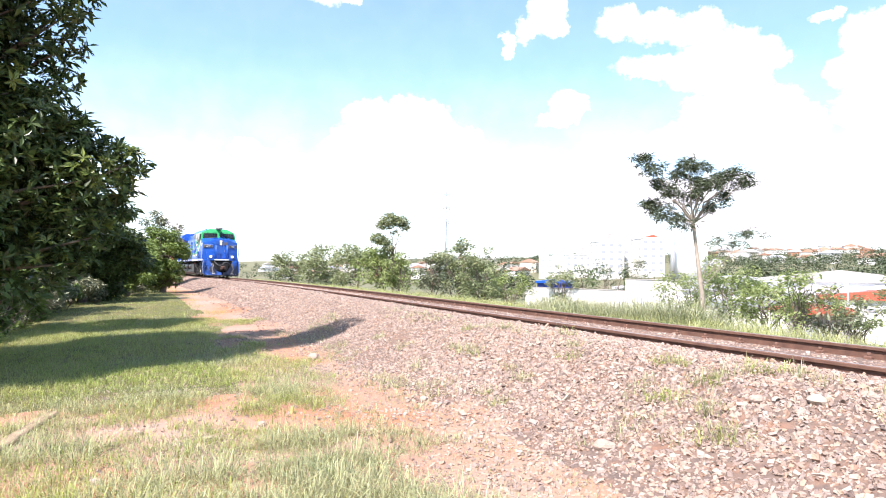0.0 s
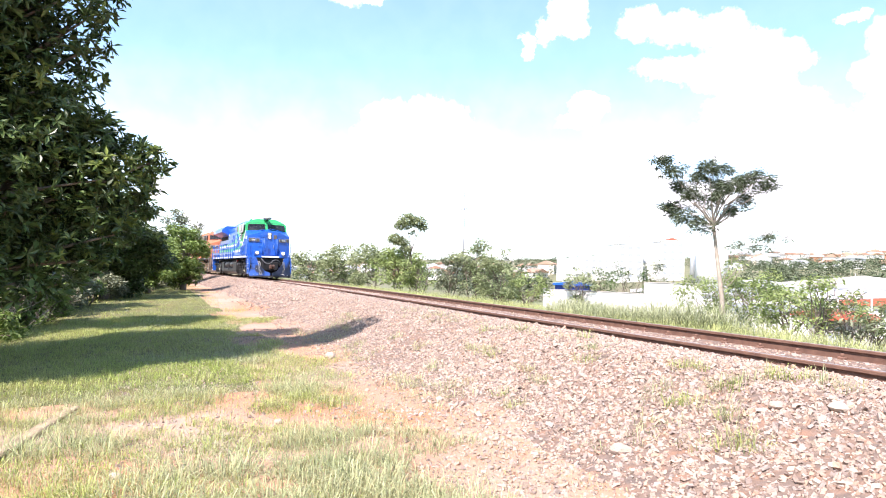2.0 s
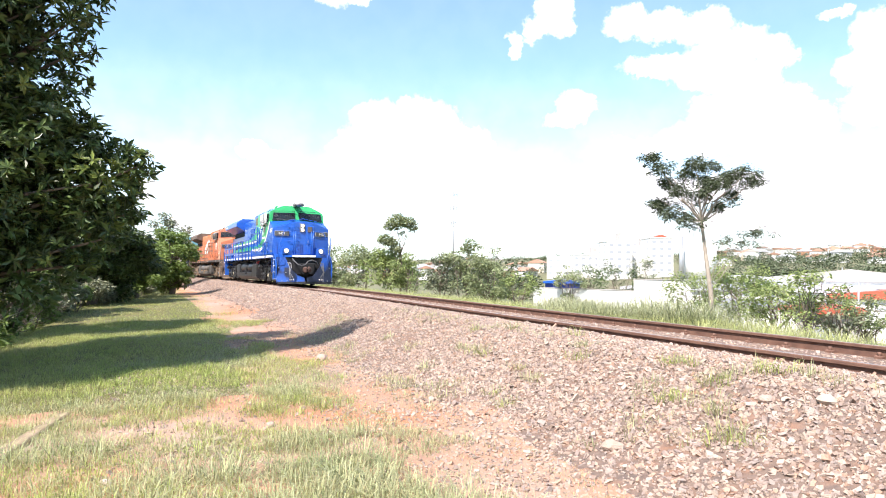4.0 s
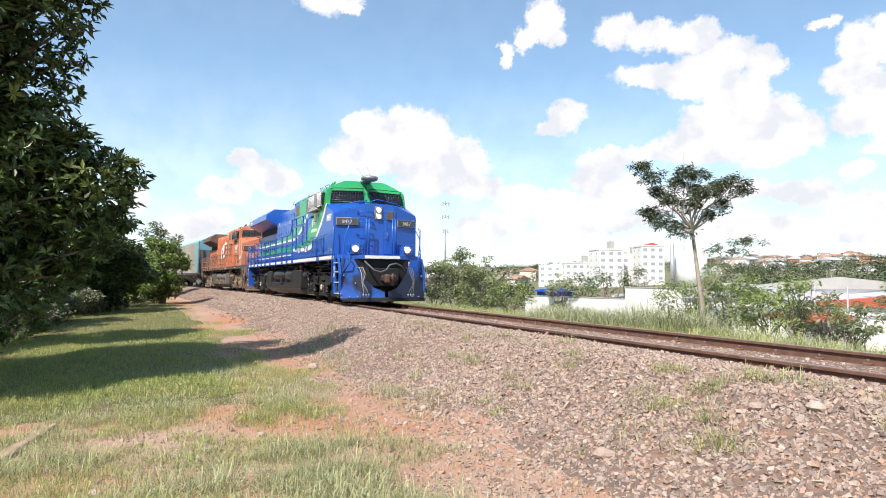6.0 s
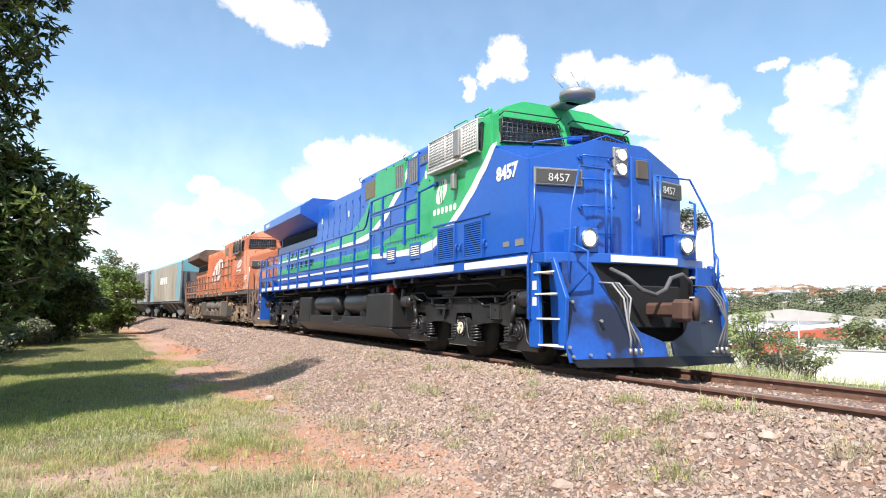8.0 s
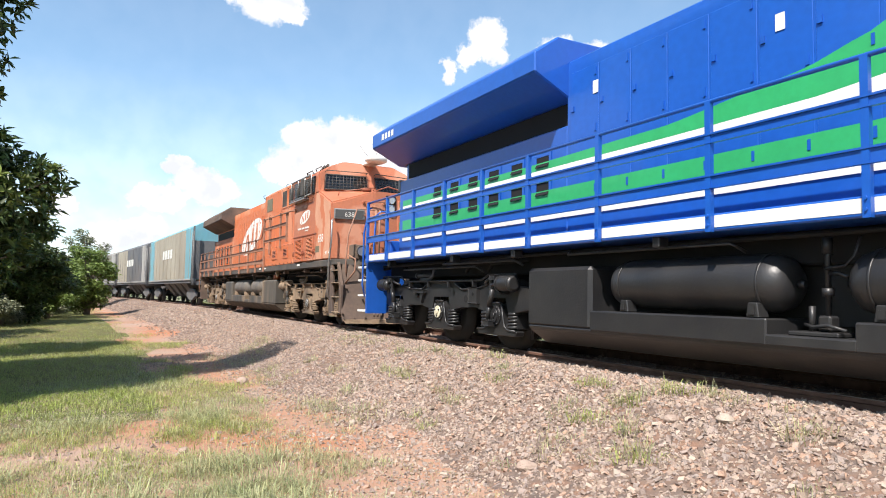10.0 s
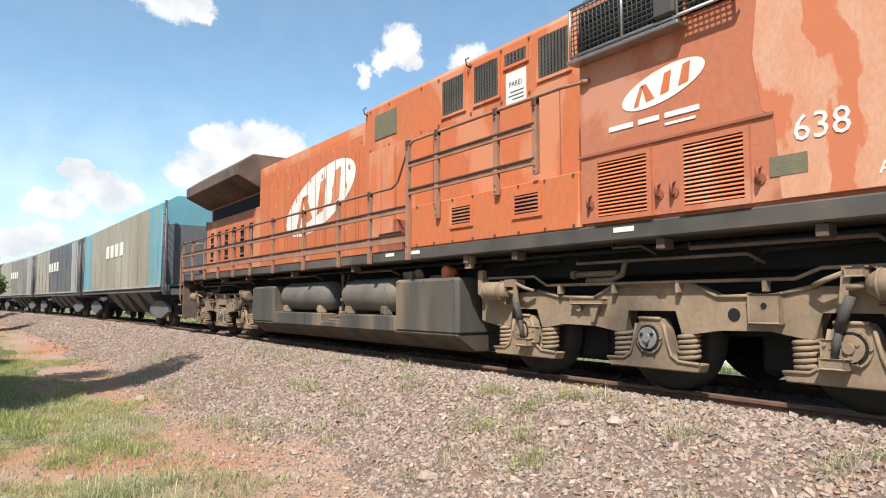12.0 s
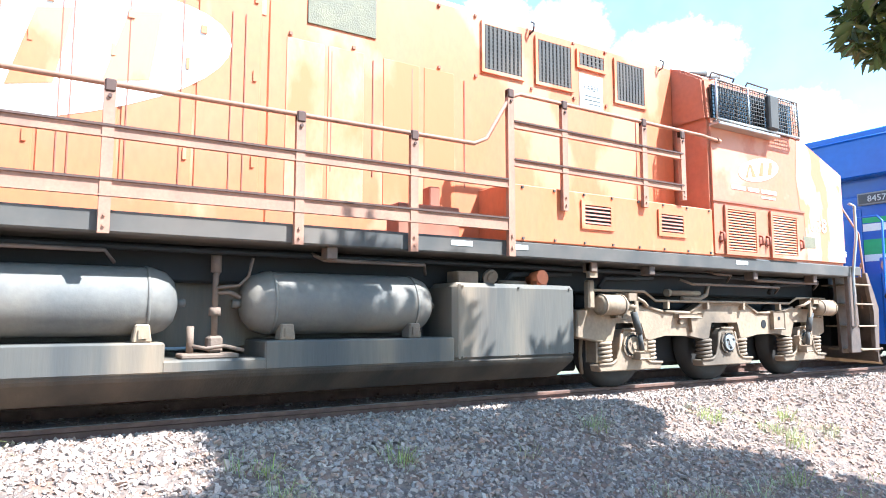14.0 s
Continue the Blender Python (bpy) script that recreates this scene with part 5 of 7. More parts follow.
        for z in (2.2, 3.0, 3.75):
            box(bm, -0.985, -0.96, y, y + 0.03, z, z + 0.1)
        box(bm, -0.99, -0.96, y + 0.45, y + 0.5, 3.35, 3.42)
    tagged(part("hinge_and_latch", bm, s["body"], hood), kind="stuff")
    bm = bmesh.new()
    for y in (4.08, 5.3, 6.78, 7.44, 7.89, 8.34):
        box(bm, -0.978, -0.966, y, y + 0.012, 2.25, 3.45)
    for y in (4.6, 5.15, 5.82, 6.62, 7.1, 8.1, 8.75):
        for z in (3.52, 4.22):
            box(bm, -0.99, -0.968, y, y + 0.03, z, z + 0.03)
    tagged(part("panel_seam", bm, "dark" if s is BLUE else "rust_red", hood), kind="stuff")
    for y0, y1 in ((5.99, 6.52), (5.22, 5.74), (3.92, 4.43)):
        mesh_panel("air_intake", root, -0.97, y0, y1, 3.64, 4.16, s["body"] if s is ORANGE or 5.0 < y0 < 5.5 else "green", "grille" if s is BLUE else "sill", 5 if s is BLUE else 9, "dark", 0 if s is BLUE else 11)
    mesh_panel("small_intake", root, -0.97, 4.66, 5.08, 3.98, 4.14, s["body"], s["screen"] if s is BLUE else "sill", 6, "dark", 3)
    bm = bmesh.new()
    box(bm, -0.985, -0.968, 7.87, 8.6, 3.68, 4.12, 0.004)
    P("filter_panel", bm, "filter")
    # low side boxes beside the cab
    bm = bmesh.new()
    box(bm, 0.95, 1.505, 3.3, 6.6, 1.64, 2.24, 0.012)
    P("battery_box", bm, s["body"])
    bm = bmesh.new()
    box(bm, -1.505, -0.95, 3.3, 6.6, 1.64, 2.24, 0.012)
    side_box = P("battery_box", bm, s["body"])
    bm = bmesh.new()
    for k in range(24):
        y = 3.36 + k * 0.145
        if s is BLUE or k % 3 == 0:
            for z in (1.66, 2.2):
                box(bm, -1.52, -1.5, y, y + 0.025, z, z + 0.025)
    tagged(part("bolt_strip", bm, s["body"] if s is BLUE else "sill", side_box), kind="stuff")
    for y0, y1 in ((5.15, 5.55), (3.9, 4.3)):
        louvre_panel("vent", root, -1.506, y0, y1, 1.88, 2.10, 5, s["body"], "white" if s is BLUE else "rust_red", 0.02)
    for y0, y1 in ((1.45, 2.02), (2.42, 3.02)):
        louvre_panel("cab_vent", root, -1.503, y0, y1, 1.72, 2.27, 15, s["nose"], s["louvre"], 0.03)
        for y in (y0 - 0.12, y1 + 0.12):
            bm = bmesh.new()
            tube(bm, [(-1.5, y, 1.84), (-1.55, y, 1.84), (-1.55, y, 1.94), (-1.5, y, 1.96)], 0.018, 5)
            disc(bm, (-1.505, y, 1.86), (1, 0, 0), 0.05, 0.012, 10)
            P("vent_latch", bm, s["nose"] if s is BLUE else "rust_red")
    bm = bmesh.new()
    box(bm, -1.52, -1.49, 1.2, 3.3, 2.36, 2.385)
    P("cab_seam", bm, s["nose"] if s is BLUE else "rust_red")
    # rear hood louvres
    for k in range(6):
        y = back + 0.4 + k * 0.66
        louvre_panel("radiator_vent", root, -0.964, y, y + 0.30, 2.02, 2.85, 4, s["body"], s["rear_louvre"], 0.012)
    # rear end face: number board, door and light
    for side in (-1, 1):
        bm = bmesh.new()
        box(bm, side * 0.62 - 0.36, side * 0.62 + 0.36, 18.8, 18.86, 3.0, 3.24, 0.012)
        board = P("rear_board", bm, "grille")
        bm = bmesh.new()
        box(bm, side * 0.62 - 0.33, side * 0.62 + 0.33, 18.86, 18.866, 3.03, 3.21)
        part("board_face", bm, "board", board)
        letters("number", number, 0.17, "digit", board, pose(side * 0.62, 18.868, 3.06, 90, 0, 180))
        bm = bmesh.new()
        box(bm, side * 0.9 - 0.16, side * 0.9 + 0.16, 19.0, 19.2, 1.64, 1.95, 0.02)
        lamp_box = P("rear_light_box", bm, s["nose"] if s is BLUE else "dust_dark")
        bm = bmesh.new()
        disc(bm, (side * 0.9, 19.21, 1.8), (0, 1, 0), 0.12, 0.04, 18)
        part("light_lens", bm, "lamp_off", lamp_box)
    bm = bmesh.new()
    box(bm, -0.3, 0.3, 18.8, 18.83, 1.7, 2.95, 0.012)
    P("rear_door", bm, s["body"])
    bm = bmesh.new()
    tube(bm, [(-0.95, 18.95, 4.2), (-0.95, 19.05, 4.28), (0.95, 19.05, 4.28), (0.95, 18.95, 4.2)], 0.014, 5)
    P("roof_rail", bm, s["wing"])
    # handrails on both sides
    for side in (-1, 1):
        x = side * 1.54
        high, low = (3.32, 2.72) if s is BLUE else (3.19, 2.58)
        bm = bmesh.new()
        tube(bm, [(x, 3.2, 3.16), (x, 3.5, 3.14), (x, 3.85, 3.12), (x, 4.05, 3.16), (x, 4.28, high - 0.02), (x, 4.45, high), (x, 6.5, high), (x, 6.64, high - 0.06), (x, 6.92, low + 0.08), (x, 7.08, low), (x, 19.15, low)] if s is BLUE else
             [(x, 3.2, 3.16), (x, 3.5, 3.18), (x, 6.46, high), (x, 6.6, high - 0.06), (x, 6.9, low + 0.07), (x, 7.05, low), (x, 19.15, low)], 0.022, 7)
        tube(bm, [(x, 3.2, 3.16), (side * 1.52, 3.12, 3.16)], 0.035, 6)
        rail = P("handrail", bm, s["rail"])
        post = bmesh.new()
        half = 0.032 if s is BLUE else 0.04
        box(post, -0.025, 0.025, -half, half, 0, 1)
        for z in (0.05, 0.12):
            disc(post, (side * 0.03, 0, z), (1, 0, 0), 0.012, 0.02, 6)
        stanchion = joined(post, "stanchion", s["rail"])
        tall = [(6.6, 1.47, high), (5.86, 2.0, high), (4.6, 2.15, high), (3.91, 2.3, 3.14)]
        short = [7.74, 8.85, 10.32, 11.9, 13.3, 14.5, 15.7, 16.9, 18.1, 19.12]
        for y, z0, z1 in tall + [(y, 1.46, low) for y in short]:
            ob = new("stanchion", stanchion)
            ob.parent = rail
            ob.matrix_basis = Matrix.LocRotScale((x, y, z0), None, (1, 1, z1 - z0))
        zs = ((low - 0.36, 0.042), (low - 0.78, 0.06))
        bars = [(z, h, 6.64, 19.15) for z, h in zs] + [(z, 0.035, 3.91, 6.56) for z in (high - 0.34, high - 0.74)]
        for z, h, y0, y1 in bars:
            bm = bmesh.new()
            box(bm, x - 0.014, x + 0.014, y0, y1, z - h, z + h)
            box(bm, x - 0.03, x + 0.014, y0, y1, z - h - 0.008, z - h + 0.004)
            part("mid_rail", bm, s["rail"], rail)
            # strip along the bar's top; on orange its dark colour paints a shadow line
            bm = bmesh.new()
            box(bm, x - 0.032, x + 0.012, y0, y1, z + h - 0.012, z + h + 0.006)
            part("rail_edge", bm, "rust_dark" if s is ORANGE else s["rail"], rail, "dark brown top edge painted as shade" if s is ORANGE else "")
        if s is ORANGE:
            for y, z0, top in tall + [(y, 0, low) for y in short]:
                bm = bmesh.new()
                box(bm, x - 0.036, x + 0.036, y - 0.04, y + 0.04, top - 0.07, top + 0.03, 0.012)
                disc(bm, (x + side * 0.03, y, top - 0.1), (1, 0, 0), 0.016, 0.02, 6)
                part("rail_socket", bm, "rust_dark", rail, "dark rail socket")
        # rear platform steps
        bm = bmesh.new()
        prism(bm, [(19.25, 0.42), (19.25, 1.64), (19.75, 1.64), (19.75, 0.42)], side * 1.06, side * 1.03, "x")
        prism(bm, [(19.72, 0.40), (19.72, 1.62), (19.76, 1.62), (19.76, 0.40)], side * 1.02, side * 0.4, "x")
        prism(bm, [(19.17, 0.40), (19.17, 1.5), (19.25, 1.5), (19.25, 0.40)], side * 1.5, side * 1.05, "x")
        steps_ob = P("rear_step", bm, s["step"])
        for z in (0.45, 0.78, 1.1, 1.38):
            bm = bmesh.new()
            box(bm, side * 1.5, side * 1.05, 19.25, 19.72, z - 0.02, z + 0.02)
            part("tread", bm, s["tread"], steps_ob)
        bm = bmesh.new()
        tube(bm, [(side * 1.5, 19.3, 0.75), (side * 1.56, 19.3, 1.0), (side * 1.56, 19.28, 2.1), (side * 1.5, 19.15, 2.62), (side * 1.47, 19.1, 2.62)], 0.02, 6)
        tube(bm, [(side * 1.1, 19.76, 0.8), (side * 1.12, 19.86, 1.3), (side * 1.1, 19.76, 2.55), (side * 1.0, 19.72, 2.65), (side * 0.4, 19.72, 2.65), (side * 0.4, 19.72, 1.6)], 0.02, 6)
        part("step_rail", bm, s["rail"], steps_ob)
    # near-black boxes ahead of and behind the tank, added as shade under the frame
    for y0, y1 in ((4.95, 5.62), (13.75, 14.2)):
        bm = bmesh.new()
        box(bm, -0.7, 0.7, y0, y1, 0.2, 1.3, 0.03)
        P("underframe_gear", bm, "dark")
    # fuel tank with reservoirs in its side
    bm = bmesh.new()
    box(bm, -1.40, 1.40, 5.6, 7.2, 0.42, 1.2, 0.045)
    box(bm, -1.40, 1.40, 12.2, 13.5, 0.42, 1.2, 0.045)
    box(bm, -0.78, 0.78, 7.1, 12.3, 0.6, 1.2)
    tank = P("fuel_tank", bm, s["tank"])
    for y0, y1, z in ((7.19, 9.06, 0.66), (9.84, 12.21, 0.66), (9.04, 9.86, 0.52)):
        bm = bmesh.new()
        box(bm, -1.40, 1.40, y0, y1, 0.42, z, 0.015)
        part("tank_ledge", bm, s["tank"], tank)
    # separate belly piece, its dark colour part oil, part painted shade
    bm = bmesh.new()
    prism(bm, [(-1.398, 0.44), (-1.37, 0.38), (-1.08, 0.19), (1.08, 0.19), (1.37, 0.38), (1.398, 0.44)], 5.62, 13.48, "y", 0, 0.02)
    part("tank_belly", bm, "black" if s is BLUE else "belly", tank, "oily underside with shade in its dark colour")
    bm = bmesh.new()
    for z in (0.47, 1.16):
        for k in range(3):
            disc(bm, (-1.405, 5.7 + 0.7 * k, z), (1, 0, 0), 0.012, 0.02, 6)
    box(bm, -1.402, -1.39, 7.12, 7.15, 0.45, 1.18)
    tagged(part("tank_weld", bm, s["tank"], tank), kind="stuff")
    bm = bmesh.new()
    box(bm, -1.3, -1.05, 9.25, 9.7, 0.52, 0.56, 0.01)
    box(bm, -1.22, -1.08, 9.36, 9.48, 0.56, 0.7, 0.02)
    tube(bm, [(-1.15, 9.42, 0.68), (-1.15, 9.42, 1.2), (-1.15, 9.40, 1.26)], 0.026, 7)
    tube(bm, [(-1.15, 9.42, 1.06), (-1.18, 9.3, 1.06), (-1.18, 9.22, 1.02)], 0.02, 6)
    tube(bm, [(-1.2, 9.42, 1.1), (-1.2, 9.24, 1.12), (-1.2, 9.16, 1.2), (-1.18, 9.12, 1.36)], 0.014, 6)
    tube(bm, [(-1.2, 9.6, 0.62), (-1.24, 9.5, 0.6), (-1.26, 9.36, 0.62), (-1.26, 9.2, 0.58)], 0.016, 6)
    tube(bm, [(-1.1, 9.6, 0.56), (-1.1, 9.6, 0.78)], 0.03, 7)
    disc(bm, (-1.15, 9.42, 1.3), (0, 0, 1), 0.045, 0.14, 8)
    disc(bm, (-1.15, 9.42, 0.9), (0, 0, 1), 0.05, 0.07, 8)
    part("tank_valve", bm, "dust_dark" if s is ORANGE else s["truck"], tank)
    for y0, y1 in ((7.34, 9.2), (9.72, 12.0)):
        bm = bmesh.new()
        tube(bm, [(-1.10, y0, 0.98), (-1.10, y0 + 0.03, 0.98), (-1.10, y0 + 0.09, 0.98), (-1.10, y0 + 0.2, 0.98), (-1.10, y1 - 0.2, 0.98), (-1.10, y1 - 0.09, 0.98), (-1.10, y1 - 0.03, 0.98), (-1.10, y1, 0.98)], 0.275, 28, 0, True,
             [0.08, 0.17, 0.235, 0.275, 0.275, 0.235, 0.17, 0.08])
        for y in (y0 + 0.24, y1 - 0.24):
            tube(bm, [(-1.10, y - 0.012, 0.98), (-1.10, y + 0.012, 0.98)], 0.281, 28)
        tube(bm, [(-1.10, y0 - 0.07, 0.97), (-1.10, y0, 0.97)], 0.035, 8)
        tube(bm, [(-1.10, y1, 0.97), (-1.10, y1 + 0.07, 0.97)], 0.035, 8)
        res = P("air_reservoir", bm, s["air"])
        for y in (y0 + 0.28, y1 - 0.34):
            bm = bmesh.new()
            prism(bm, [(y - 0.07, 0.66), (y + 0.07, 0.66), (y + 0.05, 0.80), (y - 0.05, 0.80)], -1.37, -1.22, "x", 0, 0.01)
            box(bm, -1.385, -1.365, y - 0.03, y + 0.03, 0.69, 0.76)
            part("saddle", bm, s["truck"], res)
    bm = bmesh.new()
    box(bm, -1.32, -1.1, 6.85, 7.1, 1.2, 1.32, 0.01)
    disc(bm, (-1.28, 6.68, 1.27), (1, 0, 0.5), 0.085, 0.04, 14)
    disc(bm, (-1.3, 6.68, 1.275), (1, 0, 0.5), 0.05, 0.05, 12)
    tube(bm, [(-1.2, 6.15, 1.22), (-1.2, 6.5, 1.22)], 0.028, 8)
    P("tank_gauge", bm, s["truck"])
    bm = bmesh.new()
    tube(bm, [(-1.12, 6.0, 1.27), (-1.32, 6.0, 1.29)], 0.08, 12)
    box(bm, -1.3, -1.2, 5.93, 6.07, 1.19, 1.28)
    P("filler_cap", bm, "red" if s is BLUE else "orange")
    bm = bmesh.new()
    box(bm, -1.42, -1.36, 5.28, 5.4, 1.3, 1.46)
    box(bm, -1.3, -1.2, 5.2, 5.3, 0.95, 1.28, 0.02)
    P("junction_box", bm, s["truck"])
    # trucks
    build_truck(root, 2.68, s, 1, wheels)
    build_truck(root, 16.45, s, -1, wheels)
    # front end
    bm = bmesh.new()
    prism(bm, [(-1.5, 0.0), (1.5, 0.0), (1.5, -0.3), (0.55, -0.62), (-0.55, -0.62), (-1.5, -0.3)], 1.50, 1.64, "z", 0, 0.01)
    deck = P("front_deck", bm, s["sill"])
    if s is BLUE:
        bm = bmesh.new()
        box(bm, -0.62, 0.62, -0.64, -0.625, 1.52, 1.62)
        part("deck_stripe", bm, "white", deck, "white painted stripe")
    pilot_mat = "grimy_blue" if s is BLUE else s["pilot"]
    for side in (-1, 1):
        bm = bmesh.new()
        p = [bm.verts.new((side * x, -0.55 + (y + 0.55) * 0.72, z)) for x, y, z in ((1.42, -0.60, 1.5), (1.5, -0.72, 0.62), (1.46, -0.90, 0.16), (0.75, -1.14, 0.18), (0.06, -1.34, 0.20), (0.06, -1.26, 0.42), (0.42, -1.14, 0.56), (0.80, -0.92, 1.02), (1.0, -0.70, 1.5))]
        for f in ((0, 1, 7, 8), (1, 2, 3, 7), (3, 6, 7), (3, 4, 5, 6)):
            bm.faces.new([p[i] for i in f])
        bmesh.ops.recalc_face_normals(bm, faces=bm.faces[:])
        bmesh.ops.solidify(bm, geom=bm.faces[:], thickness=0.03)
        P("pilot", bm, pilot_mat)
    bm = bmesh.new()
    ring = []
    for x, y, z in ((-1.46, -0.90, 0.20), (-0.75, -1.14, 0.22), (0.0, -1.36, 0.24), (0.75, -1.14, 0.22), (1.46, -0.90, 0.20)):
        y = -0.55 + (y + 0.55) * 0.72
        ring.append([bm.verts.new((x, y - 0.02, z)), bm.verts.new((x * 0.98, y - 0.14, 0.11))])
    for r0, r1 in zip(ring, ring[1:]):
        bm.faces.new((r0[0], r1[0], r1[1], r0[1]))
    bmesh.ops.solidify(bm, geom=bm.faces[:], thickness=0.025)
    P("plough_lip", bm, "black" if s is BLUE else "dust")
    # end plate and pocket in near-black, shade under the deck put into colour
    bm = bmesh.new()
    box(bm, -0.98, 0.98, -0.5, -0.3, 0.4, 1.5)
    P("end_plate", bm, "dark")
    bm = bmesh.new()
    box(bm, -0.55, 0.55, -0.74, -0.4, 0.6, 1.2, 0.02)
    P("coupler_pocket", bm, "dark")
    bm = bmesh.new()
    box(bm, -0.10, 0.10, -1.35, -0.6, 0.76, 0.96, 0.04)
    box(bm, -0.2, -0.03, -1.56, -1.28, 0.70, 1.0, 0.05)
    box(bm, 0.0, 0.2, -1.48, -1.25, 0.74, 0.98, 0.05)
    tube(bm, [(0.05, -1.5, 0.72), (0.05, -1.5, 1.02)], 0.04, 8)
    P("coupler", bm, "rust_dark" if s is BLUE else "dust_dark", "rusty knuckle coupler")
    for side in (-1, 1):
        bm = bmesh.new()
        prism(bm, [(0.1, 0.32), (0.1, 1.5), (-0.12, 1.5), (-0.18, 0.32)], side * 1.5, side * 1.44, "x", 0, 0.008)
        prism(bm, [(-0.72, 0.32), (-0.78, 1.0), (-0.5, 1.55), (-0.42, 1.55), (-0.62, 0.95), (-0.6, 0.32)], side * 1.5, side * 1.44, "x", 0, 0.008)
        prism(bm, [(-0.72, 0.3), (-0.12, 0.3), (-0.02, 1.5), (-0.45, 1.5)], side * 1.24, side * 1.2, "x", 0, 0.0)
        step = P("step_well", bm, s["step"])
        for z, ya, yb in ((0.36, -0.72, -0.16), (0.72, -0.64, -0.12), (1.06, -0.58, -0.08), (1.36, -0.52, -0.05)):
            bm = bmesh.new()
            box(bm, side * 1.52, side * 1.0, ya, yb, z - 0.012, z + 0.012, 0.004)
            part("tread", bm, s["tread"], step)
        bm = bmesh.new()
        tube(bm, [(side * 1.5, -0.05, 2.62), (side * 1.55, -0.12, 2.58), (side * 1.55, -0.12, 2.1), (side * 1.55, 0.04, 1.5), (side * 1.55, 0.04, 0.72), (side * 1.5, 0.04, 0.7)], 0.022, 7)
        P("grab_rail", bm, s["rail"] if s is BLUE else "steel")
        bm = bmesh.new()
        tube(bm, [(side * 1.32, -0.62, 1.0), (side * 1.36, -0.66, 1.6), (side * 1.32, -0.66, 2.2), (side * 1.05, -0.5, 2.86), (side * 0.6, -0.42, 2.88), (side * 0.42, -0.42, 2.88)], 0.016, 7)
        tube(bm, [(side * 1.36, -0.66, 1.05), (side * 1.2, -0.86, 1.35), (side * 1.2, -0.86, 1.62), (side * 1.32, -0.7, 1.72)], 0.02, 6)
        for xx in (0.42, 0.52):
            tube(bm, [(side * xx, -0.42, 1.62), (side * xx, -0.42, 2.88)], 0.026, 6)
        P("front_handrail", bm, s["rail"])
        # ditch light on its box
        bm = bmesh.new()
        box(bm, side * 1.12, side * 0.72, -0.5, -0.2, 1.64, 2.0, 0.02)
        light = P("light_box", bm, s["nose"] if s is BLUE else "dust_dark")
        bm = bmesh.new()
        tube(bm, [(side * 0.92, -0.48, 1.84), (side * 0.92, -0.56, 1.84), (side * 0.92, -0.565, 1.84)], 0.15, 20, 0, False, [0.10, 0.145, 0.12])
        part("light_rim", bm, "chrome" if s is BLUE else "sill", light)
        bm = bmesh.new()
        disc(bm, (side * 0.92, -0.545, 1.84), (0, 1, 0), 0.11, 0.02, 20)
        part("light_lens", bm, s["lamp"], light)
        # hoses
        for k in range(3):
            bm = bmesh.new()
            x = side * (0.80 + 0.06 * k)
            tube(bm, [(x, -0.74, 1.22), (x, -1.0, 1.2), (x - side * 0.02, -1.2, 1.0), (x + side * (0.08 - 0.05 * k), -1.26, 0.72), (x - side * 0.06, -1.28, 0.48), (x - side * (0.12 - 0.03 * k), -1.27, 0.34)], 0.014, 7)
            hose = P("brake_hose", bm, "cable" if k == 1 or (s is BLUE and side > 0) else s["hose"])
            bm = bmesh.new()
            disc(bm, (x - side * (0.12 - 0.03 * k), -1.27, 0.32), (0, 0, 1), 0.024, 0.08, 8)
            part("hose_coupling", bm, "steel" if s is BLUE else "dust_dark", hose)
        for x, y, z in ((1.44, -0.95, 0.24), (1.47, -0.90, 0.36), (1.2, -1.02, 0.26), (0.95, -1.1, 0.27), (1.0, -0.98, 0.7), (1.36, -0.78, 0.95)):
            bm = bmesh.new()
            disc(bm, (side * x, -0.56 + (y + 0.55) * 0.72, z), (0.35 * side, -1, 0.1), 0.022, 0.06, 6)
            P("pilot_bolt", bm, "steel" if s is BLUE else "dust_dark")
    bm = bmesh.new()
    tube(bm, [(-0.62, -0.62, 1.42), (-0.58, -0.9, 1.3), (-0.42, -1.02, 1.12), (-0.2, -1.04, 1.06), (0.0, -1.02, 1.14), (0.12, -1.0, 1.3), (0.35, -0.98, 1.36), (0.6, -0.9, 1.26), (0.75, -0.75, 1.1)], 0.032, 8)
    P("jumper_cable", bm, "cable" if s is BLUE else "dust")
    # nose face: headlights, number boards, door, grab irons
    bm = bmesh.new()
    box(bm, -0.14, 0.14, -0.16, -0.08, 2.86, 3.32, 0.02)
    head = P("headlight_housing", bm, "dark" if s is ORANGE else "grille")
    for z in (2.98, 3.2):
        bm = bmesh.new()
        tube(bm, [(0, -0.15, z), (0, -0.19, z), (0, -0.195, z)], 0.1, 18, 0, False, [0.11, 0.105, 0.09])
        part("headlight_rim", bm, "chrome", head)
        bm = bmesh.new()
        disc(bm, (0, -0.18, z), (0, 1, 0), 0.09, 0.012, 18)
        part("headlight_lens", bm, s["lamp"], head)
    for side in (-1, 1):
        turn = math.degrees(math.atan2(0.24, 1.05)) * side
        at = pose(side * 1.06, 0.005, 2.78, 0, 0, turn)
        bm = bmesh.new()
        box(bm, -0.38, 0.38, -0.05, 0.0, -0.13, 0.13, 0.012)
        board = part("number_board", bm, "grille", root, "", at)
        bm = bmesh.new()
        box(bm, -0.35, 0.35, -0.056, -0.05, -0.10, 0.10)
        face = part("board_face", bm, "board", board)
        letters("number", number, 0.17, "digit", board, pose(0, -0.058, -0.07, 90, 0, 0))
    for z in (1.95, 2.35, 2.75, 3.1):
        bm = bmesh.new()
